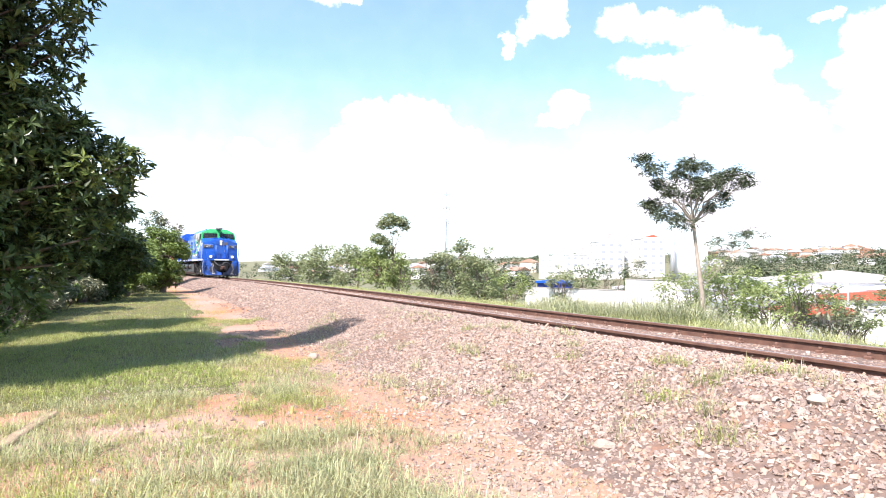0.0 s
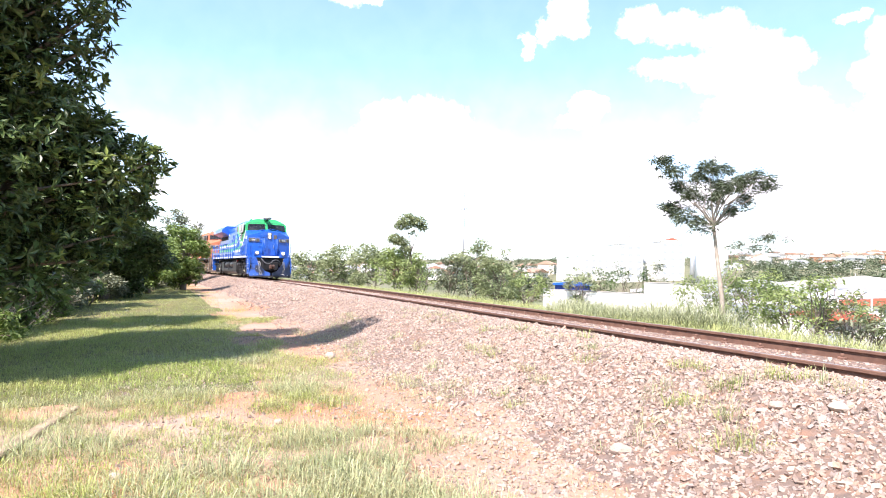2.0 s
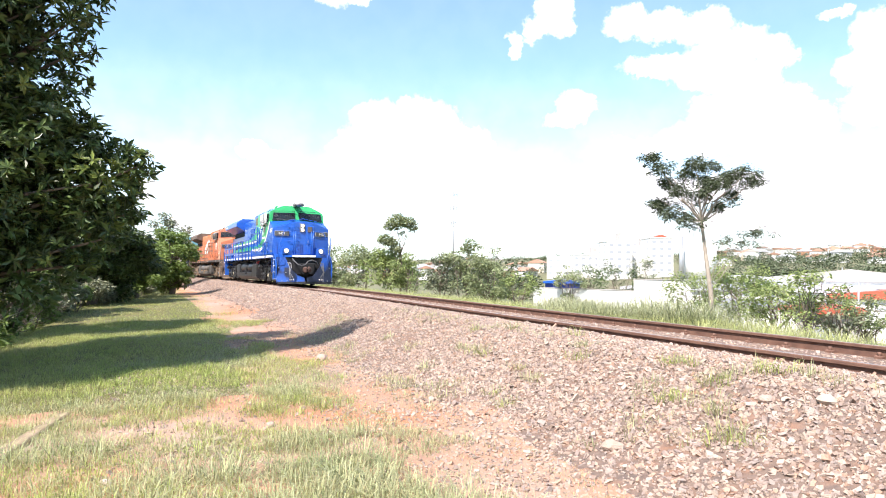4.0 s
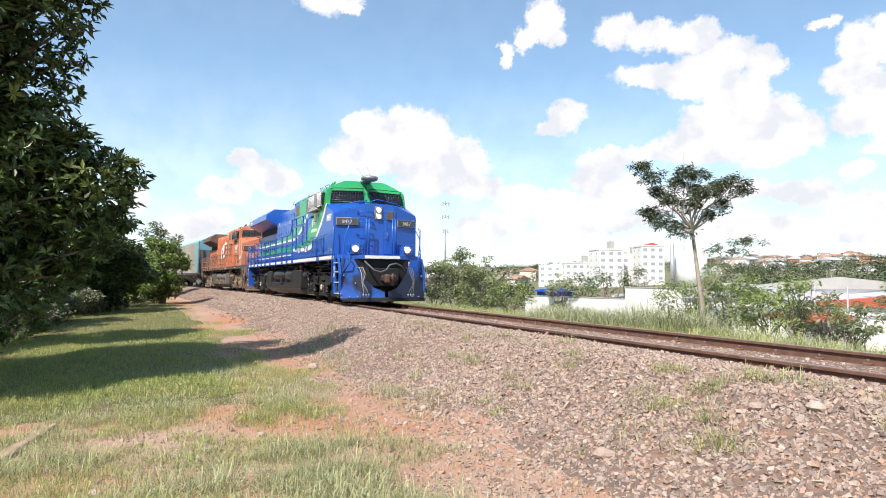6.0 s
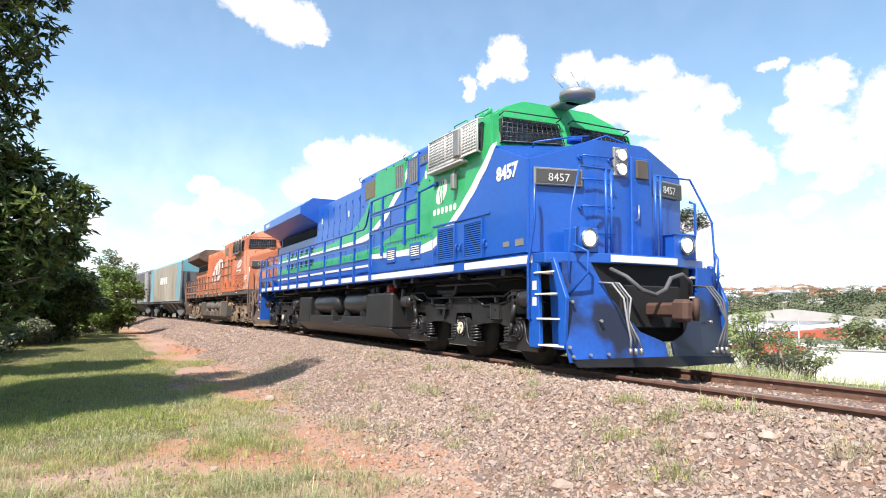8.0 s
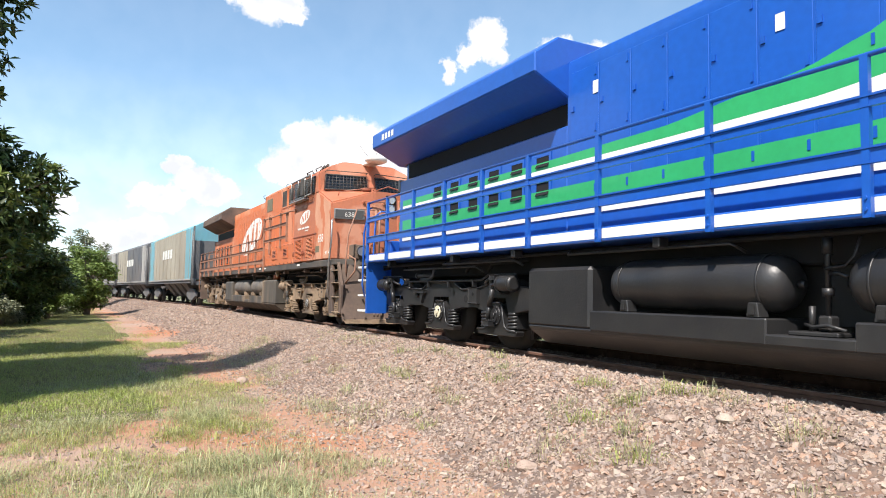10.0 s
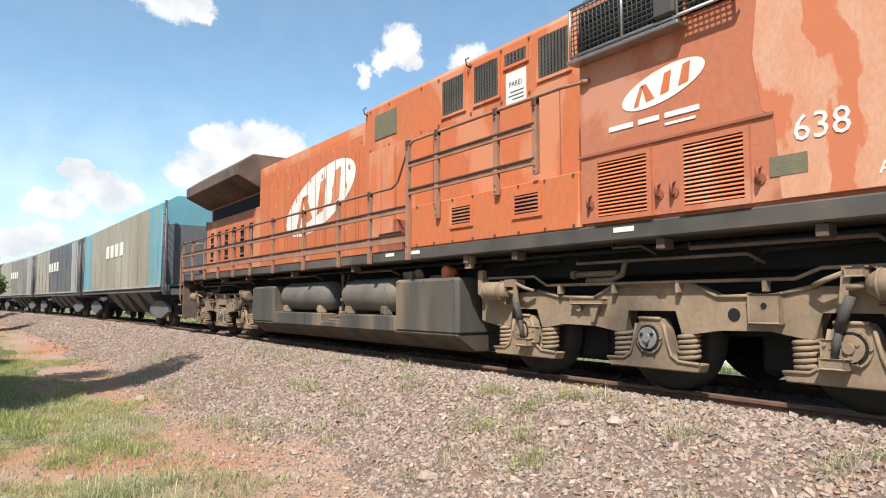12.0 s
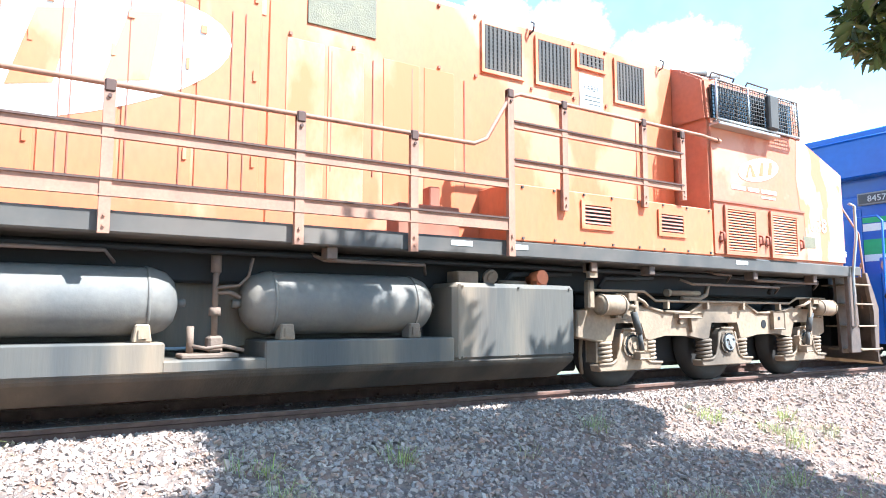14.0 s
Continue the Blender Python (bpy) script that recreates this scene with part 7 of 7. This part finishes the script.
def acacia():
    x, y = spot(44.1, 34)
    z = ground_z(x, y) - 0.1
    root = thing("tree", "slender young tree with pale trunk and feathery dark crown", "tree", pose(x, y, z))
    rng = random.Random(31)
    right = Vector((math.cos(radians(44)), -math.sin(radians(44)), 0))
    bm = bmesh.new()
    top = 3.3 - z
    tube(bm, [(0, 0, 0), right * -0.05 + Vector((0, 0, top * 0.5)), right * -0.28 + Vector((0, 0, top * 0.78)), right * -0.45 + Vector((0, 0, top))], 0.2, 8, 0, False, [0.13, 0.11, 0.09, 0.07])
    part("trunk", bm, "pale_bark", root)
    # ends of the limbs: across the view, up, in depth
    ends = [(-2.5, 6.4, 0.2), (-1.9, 5.9, -0.5), (-1.5, 5.3, 0.5), (-0.3, 6.1, -0.4), (0.5, 6.0, 0.5), (-0.9, 5.7, 0.8), (1.3, 5.2, -0.4), (2.1, 5.4, 0.3), (2.8, 5.6, 0.0), (3.3, 5.3, 0.4), (-2.1, 4.4, 0.4),
            (-1.3, 3.6, -0.5), (-1.7, 4.1, 0.5), (-0.2, 4.5, 0.9), (0.5, 4.8, -0.8), (1.2, 4.1, 0.4), (-0.4, 3.3, -0.6), (-1.0, 4.8, -0.9), (0.1, 5.3, 0.2), (1.6, 4.7, 0.6), (2.0, 2.5, 0.2), (3.0, 2.8, 0.3), (1.1, 2.3, -0.2)]
    base = right * -0.45 + Vector((0, 0, top))
    clumps = []
    bm = bmesh.new()
    ahead = Vector((right.y * -1, right.x, 0))
    for a, h, dep in ends:
        a = a * 0.9 if a < 0 else a * 0.68 if h > 3 else a * 0.85
        e = right * (a - 0.45) + ahead * dep + Vector((0, 0, h - z))
        start = base if h > 3.0 else right * -0.1 + Vector((0, 0, top * 0.55))
        limb(bm, start, e, 0.04 if h > 3.0 else 0.018, 0.01, rng, 0.10, 5)
        for k in range(9 if h > 3 else 4):
            clumps.append((e + Vector((rng.uniform(-.42, .42), rng.uniform(-.42, .42), rng.uniform(-.3, .22))), rng.uniform(0.18, 0.32)))
    part("limb", bm, "pale_bark", root)
    leaf_mass("crown", clumps, 900, 0.07, "leaf_grey_dark", root, "", 3.4, 33)


M["leaf_grey_dark"] = paint("feathery_leaf", (0.075, 0.10, 0.055), 0.6, second=(0.11, 0.13, 0.07), scale=0.6, amount=0.9, islands=0.4, through=0.25)
acacia()


def scrub():
    """Shrubs and small trees that grow along the far verge."""
    rows = [
        # bearing, distance, height, radius, material, leaves
        (13.0, 62, 3.6, 2.4, "leaf_mid", 3000), (15.5, 56, 3.4, 2.6, "leaf_mid", 3500), (17.6, 52, 3.3, 2.4, "leaf_light", 3500), (10.2, 70, 3.4, 2.2, "leaf_mid", 2500), (19.2, 48, 2.6, 1.5, "leaf_light", 2500),
        (22.0, 45, 2.7, 1.0, "leaf_grey", 2200), (24.2, 44, 3.9, 1.7, "leaf_mid", 4200), (26.2, 42, 2.9, 1.8, "leaf_mid", 3800), (28.6, 46, 2.2, 1.5, "leaf_light", 2200), (12.0, 86, 3.0, 2.0, "leaf_grey", 1500),
        (46.0, 40, 2.6, 2.2, "leaf_light", 3400), (48.6, 35, 1.9, 2.0, "leaf_light", 3000), (43.0, 44, 2.2, 2.0, "leaf_light", 2400), (50.6, 30, 2.0, 1.5, "leaf_light", 1300), (52.6, 31, 1.2, 1.2, "leaf_grey", 900),
        (54.3, 36, 0.9, 1.3, "leaf_mid", 1300), (57.6, 54, 2.0, 1.8, "leaf_mid", 2400), (60.5, 56, 2.0, 2.0, "leaf_mid", 2000), (66.0, 36, 3.4, 2.2, "leaf_mid", 2000), (33.0, 66, 2.6, 1.6, "leaf_mid", 1300),
        (36.8, 74, 3.6, 2.6, "leaf_dark", 1600), (38.8, 76, 3.6, 2.6, "leaf_grey", 1500), (34.6, 78, 2.9, 2.2, "leaf_dark", 1200), (74.0, 34, 3.6, 2.2, "leaf_mid", 1800), (84.0, 36, 3.6, 2.2, "leaf_mid", 1800), (98.0, 36, 4.0, 2.4, "leaf_mid", 1800),
        (112.0, 38, 4.0, 2.6, "leaf_mid", 1800), (124.0, 42, 4.0, 2.6, "leaf_mid", 1800), (135.0, 50, 4.5, 3.0, "leaf_mid", 1800), (150.0, 60, 5.0, 3.0, "leaf_mid", 1800),
    ]
    for k, (b, d, h, r, mat, n) in enumerate(rows):
        x, y = spot(b, d)
        word = {"leaf_mid": "rounded green", "leaf_light": "spreading light green", "leaf_grey": "thin grey-green", "leaf_dark": "dark green"}[mat]
        lift = max(0.0, -0.5 - ground_z(x, y))
        broad_tree("shrub", (x, y), h + lift * 0.9, r, 0.3 + lift * 0.6, int(n * 0.75), 0.12 if d < 50 else 0.17, mat, word + " shrub in the scrub across the track", "shrub", seed=400 + k, trunk_r=0.07, clumps=26, stems=3)
    x, y = spot(18.6, 50)
    z = ground_z(x, y)
    right = (math.cos(radians(18.6)), -math.sin(radians(18.6)))
    lobes = [(x + right[0] * a, y + right[1] * a, h, r) for a, h, r in ((-0.2, 4.6, 0.75), (0.5, 4.5, 0.6), (-0.8, 4.2, 0.5), (-1.2, 3.2, 0.6), (-0.7, 3.0, 0.5), (0.9, 4.1, 0.4), (-0.4, 2.5, 0.45))]
    broad_tree("tree", (x, y), 4.4 - z, 0.5, 3.2 - z, 3200, 0.12, "leaf_mid", "small wind-leaned tree with flat tufts of leaves", "tree", seed=460, trunk_r=0.09, clumps=4, lobes=lobes)


M["leaf_light"] = paint("light_leaf", (0.31, 0.37, 0.13), 0.55, second=(0.25, 0.31, 0.11), scale=0.5, amount=0.9, islands=0.4, through=0.45)
scrub()


def reeds():
    rng = random.Random(77)
    rows = []
    for k in range(1500):
        b = rng.uniform(31, 46) if rng.random() < 0.75 else rng.uniform(46, 56)
        d = rng.uniform(19, 25)
        x, y = spot(b, d)
        rows.append((x, y, rng.uniform(0.3, 0.8) * (1.35 if 38 < b < 45 else 1), 11, 0.35))
    blades("tall_reed_grass", rows, "reed", "tall grey-green reed grass on the slope beyond the track")


M["reed"] = paint("reed_blade", (0.32, 0.35, 0.18), 0.6, second=(0.40, 0.40, 0.23), scale=0.5, amount=0.9, islands=0.4, through=0.3)
reeds()


def boundary_wall(b0, d0, b1, d1, z_top, label, height=None):
    (x0, y0), (x1, y1) = spot(b0, d0), spot(b1, d1)
    length = math.hypot(x1 - x0, y1 - y0)
    base = min(ground_z(x0, y0), ground_z(x1, y1)) - 0.3
    bm = bmesh.new()
    box(bm, 0, length, -0.12, 0.12, base, z_top, 0.01)
    at = pose(x0, y0, 0, 0, 0, math.degrees(math.atan2(y1 - y0, x1 - x0)))
    root = thing("boundary_wall", label, "wall", at, group="white walls beyond the track")
    part("wall_face", bm, "plaster", root)
    bm = bmesh.new()
    box(bm, -0.05, length + 0.05, -0.17, 0.17, z_top, z_top + 0.08, 0.01)
    part("coping", bm, "concrete", root)


boundary_wall(30.0, 70, 38.4, 62, -0.7, "long low white wall behind the scrub")
boundary_wall(38.2, 58, 42.5, 54, 0.35, "white plastered wall behind the reeds")
boundary_wall(44.0, 47, 50.0, 44, -1.3, "white plastered wall behind bushes")
boundary_wall(54.9, 50, 78.0, 52, -1.35, "clean white wall beyond the verge")


def shed(b, d, width, depth, z_eave, roof, wall, label, turn=0.0):
    x, y = spot(b, d)
    base = ground_z(x, y) - 0.4
    root = thing("shed", label, "shed", pose(x, y, 0, 0, 0, -b + turn), group="sheds below the track")
    bm = bmesh.new()
    box(bm, -width / 2, width / 2, 0, depth, base, z_eave)
    part("wall_face", bm, wall, root)
    bm = bmesh.new()
    prism(bm, [(-width / 2 - 0.3, z_eave), (width / 2 + 0.3, z_eave), (width / 2 + 0.3, z_eave + 0.25), (0, z_eave + 0.25 + width * 0.06), (-width / 2 - 0.3, z_eave + 0.25)], -0.4, depth + 0.3, "y")
    part("roof", bm, roof, root)
    bm = bmesh.new()
    box(bm, -width * 0.15, width * 0.2, -0.05, 0.02, base, z_eave - 0.8)
    part("gate", bm, "window", root)


shed(51.6, 46, 4.2, 5, -1.45, "red_roof", "concrete", "low shed with a red roof among bushes")
shed(56.5, 74, 12.0, 8, -1.3, "red_roof", "plaster", "white shed with an orange-red roof edge")
shed(46.5, 80, 26.0, 16, -0.9, "sheet", "plaster", "long white warehouse with pale sheet roof")
shed(53.5, 92, 20.0, 12, 0.2, "concrete", "plaster", "white flat workshop beyond the scrub")
shed(32.4, 96, 5.0, 6, -0.6, "blue", "blue_far", "small blue painted kiosk by the road")
shed(62.0, 90, 24.0, 12, -0.6, "sheet", "plaster", "white warehouse with pale sheet roof")


# town on the hill
pane = bmesh.new()
box(pane, -0.5, 0.5, -0.04, 0.02, -0.5, 0.5)
PANE = joined(pane, "window", "window")


def house(x, y, w, depth, h, turn, wall, roof, label):
    z = ground_z(x, y) - 0.5
    root = thing("house", label, "house", pose(x, y, z, 0, 0, turn), group="houses on the hill")
    bm = bmesh.new()
    box(bm, -w / 2, w / 2, -depth / 2, depth / 2, 0, h + 0.5)
    part("wall_face", bm, wall, root)
    bm = bmesh.new()
    rise = w * 0.2
    prism(bm, [(-w / 2 - 0.5, h + 0.5), (w / 2 + 0.5, h + 0.5), (w / 2 + 0.5, h + 0.65), (0, h + 0.65 + rise), (-w / 2 - 0.5, h + 0.65)], -depth / 2 - 0.4, depth / 2 + 0.4, "y")
    part("roof", bm, roof, root)
    for k in range(2):
        ob = new("window", PANE)
        ob.parent = root
        ob.matrix_basis = Matrix.LocRotScale((-w * 0.25 + k * w * 0.5, -depth / 2 - 0.01, h * 0.6), None, (w * 0.16, 1, 1.3))


def build_houses():
    rng = random.Random(90)
    for k in range(300):
        b = rng.uniform(8, 36) if k < 55 else rng.uniform(43, 66)
        d = rng.uniform(330, 700) if k < 110 else rng.uniform(650, 1000)
        x, y = spot(b, d)
        roof = rng.choice(["roof_tile", "roof_tile", "roof_tile", "concrete", "sheet"])
        wall = rng.choice(["plaster", "plaster", "cream_wall", "brick_wall"])
        word = {"roof_tile": "clay-tiled roof", "concrete": "grey flat-pitched roof", "sheet": "pale sheet roof"}[roof]
        tone = {"plaster": "white", "cream_wall": "cream", "brick_wall": "orange-brown"}[wall]
        house(x, y, rng.uniform(6.5, 10), rng.uniform(6, 10), rng.choice([2.8, 3.0, 3.2, 5.6]), -b + rng.uniform(-50, 50), wall, roof, "small %s house with a %s on the hillside" % (tone, word))


M["cream_wall"] = paint("cream_plaster", (0.68, 0.62, 0.52), 0.85, second=(0.55, 0.46, 0.34), scale=0.4)
M["brick_wall"] = paint("orange_brick", (0.45, 0.22, 0.13), 0.9, second=(0.36, 0.18, 0.11), scale=0.6)
build_houses()


def apartment(b, d, w, depth, top, floors, bays, label, cap=None, turn=0.0, tower=True):
    x, y = spot(b, d)
    base = ground_z(x, y) - 1.0
    root = thing("apartment_building", label, "building", pose(x, y, 0, 0, 0, -b + turn), group="white blocks of flats")
    bm = bmesh.new()
    box(bm, -w / 2, w / 2, 0, depth, base, top)
    part("wall_face", bm, "plaster", root)
    bm = bmesh.new()
    box(bm, -w / 2 - 0.2, w / 2 + 0.2, -0.2, depth + 0.2, top, top + 0.5)
    part("parapet", bm, "plaster", root)
    if tower:
        bm = bmesh.new()
        box(bm, w * 0.1, w * 0.26, depth * 0.3, depth * 0.6, top + 0.5, top + 4.0)
        part("stair_tower", bm, "concrete", root)
    if cap:
        bm = bmesh.new()
        prism(bm, [(-w * 0.3, top + 0.5), (w * 0.3, top + 0.5), (0, top + 1.6)], 0, depth * 0.6, "y")
        part("roof", bm, cap, root)
    z0 = max(base + 1.5, top - floors * 3.0)
    for f in range(floors):
        for k in range(bays):
            ob = new("window", PANE)
            ob.parent = root
            ob.matrix_basis = Matrix.LocRotScale((-w / 2 + w * (k + 0.5) / bays, -0.01, z0 + 3.0 * f + 1.5), None, (min(1.8, w / bays * 0.5), 1, 1.3))
            if k < 2:
                ob = new("window", PANE)
                ob.parent = root
                ob.matrix_basis = pose(w / 2 + 0.01, depth * (k + 0.5) / 2, z0 + 3.0 * f + 1.5, 0, 0, 90)
                ob.matrix_basis = pose(-w / 2 - 0.01, depth * (k + 0.5) / 2, z0 + 3.0 * f + 1.5, 0, 0, -90)


apartment(32.6, 330, 18, 12, 8.5, 3, 5, "low white block of flats", tower=False)
apartment(34.6, 325, 16, 12, 9.5, 3, 5, "low white block of flats with small windows", turn=14)
apartment(37.0, 300, 11, 14, 14.8, 5, 3, "white block of flats with stair tower", turn=20)
apartment(38.8, 310, 11, 14, 13.0, 5, 3, "white and grey block of flats", turn=20)
apartment(40.3, 300, 10, 12, 16.2, 5, 3, "tall white block of flats with red roof cap", cap="red_roof", turn=20, tower=False)


def pole(name, b, d, z0, z1, r, label, category, arms=()):
    x, y = spot(b, d)
    root = thing(name, label, category, pose(x, y, 0, 0, 0, -b))
    bm = bmesh.new()
    tube(bm, [(0, 0, ground_z(x, y) - 0.3 if z0 is None else z0), (0, 0, z1)], r, 8, 0, True, [r, r * (0.6 if r < 3 else 1.0)])
    part("shaft", bm, "mast" if r < 1.2 else "plaster", root)
    for z, w in arms:
        bm = bmesh.new()
        for k in range(3):
            a = 2.09 * k + 0.4
            tube(bm, [(0, 0, z), (w * math.cos(a), w * math.sin(a), z + 0.2)], 0.12, 5)
            box(bm, w * math.cos(a) - 0.25, w * math.cos(a) + 0.25, w * math.sin(a) - 0.25, w * math.sin(a) + 0.25, z - 0.9, z + 0.9)
        part("antenna_ring", bm, "mast", root)


pole("radio_mast", 23.1, 300, None, 36.5, 0.45, "tall thin radio mast with antenna rings", "mast", ((35.5, 1.6), (29.5, 1.6), (23.0, 1.2)))
pole("antenna_mast", 42.7, 260, None, 48.0, 0.16, "very thin antenna mast above the town", "mast")
pole("chimney", 35.2, 340, None, 18.5, 1.6, "pale square-shouldered chimney above the flats", "chimney")
pole("silo", 43.2, 255, None, 12.0, 5.5, "white round water tank above the trees", "tank")
pole("lattice_pylon", 41.8, 250, None, 14.5, 1.0, "grey lattice tower beside the tank", "tower")
for b, d in ((31.6, 110), (32.6, 105), (33.8, 112), (51.9, 60), (54.0, 52), (53.0, 120)):
    pole("street_lamp", b, d, None, 2.2 if d > 100 else 0.6, 0.09, "thin grey street lamp post", "lamp post")


def far_woods():
    """Clumped tree tops over the town and the hills."""
    rng = np.random.RandomState(55)
    clumps = []
    for k in range(1500):
        b = rng.uniform(2, 120) if k > 700 else rng.uniform(22, 64)
        d = rng.uniform(120, 260) if k % 5 == 0 else rng.uniform(260, 1000)
        if 30 < b < 45 and d < 340:
            continue
        x, y = spot(b, d)
        s = rng.uniform(1.6, 3.8)
        n = 4
        for j in range(n):
            clumps.append((Vector((x + rng.uniform(-1, 1) * s * 1.3, y + rng.uniform(-1, 1) * s * 1.3, ground_z(x, y) + s * rng.uniform(0.6, 1.7))), s * rng.uniform(0.6, 0.9)))
    ob = leaf_mass("far_woods", clumps, 9, 0.55, "leaf_far", None, "", 1.6, 66)
    tagged(ob, "dark green tree tops scattered over the distant town", "trees", kind="stuff")


M["leaf_far"] = paint("far_leaf", (0.06, 0.085, 0.04), 0.8, second=(0.09, 0.11, 0.055), scale=0.02, amount=0.9, islands=0.35)
far_woods()


# ---- what moves ----
FRONT = [(0.0, 63.2), (1.5, 53.2), (3.0, 43.1), (4.2, 34.8), (5.5, 25.6), (6.5, 18.5), (7.5, 11.34), (8.0, 7.92), (8.5, 4.53), (9.0, 1.05), (10.2, -7.45), (11.3, -15.4), (11.5, -16.85),
         (12.0, -20.38), (12.5, -23.58), (12.7, -24.86), (13.0, -26.76), (13.2, -28.0), (13.5, -29.73), (13.7, -30.88), (14.0, -32.71)]


def motions():
    times, ys = zip(*FRONT)
    for back, ob, wheels in TRAIN:
        rows = []
        for t, y in FRONT:
            a, b = y + back + 3.0, y + back + 16.0
            slope = (track_x(b) - track_x(a)) / (b - a)
            rows.append((t, pose(track_x(a) - slope * 3.0, y + back, 0, 0, 0, math.degrees(math.atan2(-slope, 1)))))
        walk(ob, rows)
        for wheel, y in wheels:
            z = wheel.location.z
            rows = []
            for k in range(211):
                gone = 63.2 - float(np.interp(k / 15, times, ys))
                rows.append((k / 15, pose(0, y, z, math.degrees(gone / z) % 360, 0, 0)))
            walk(wheel, rows)


motions()
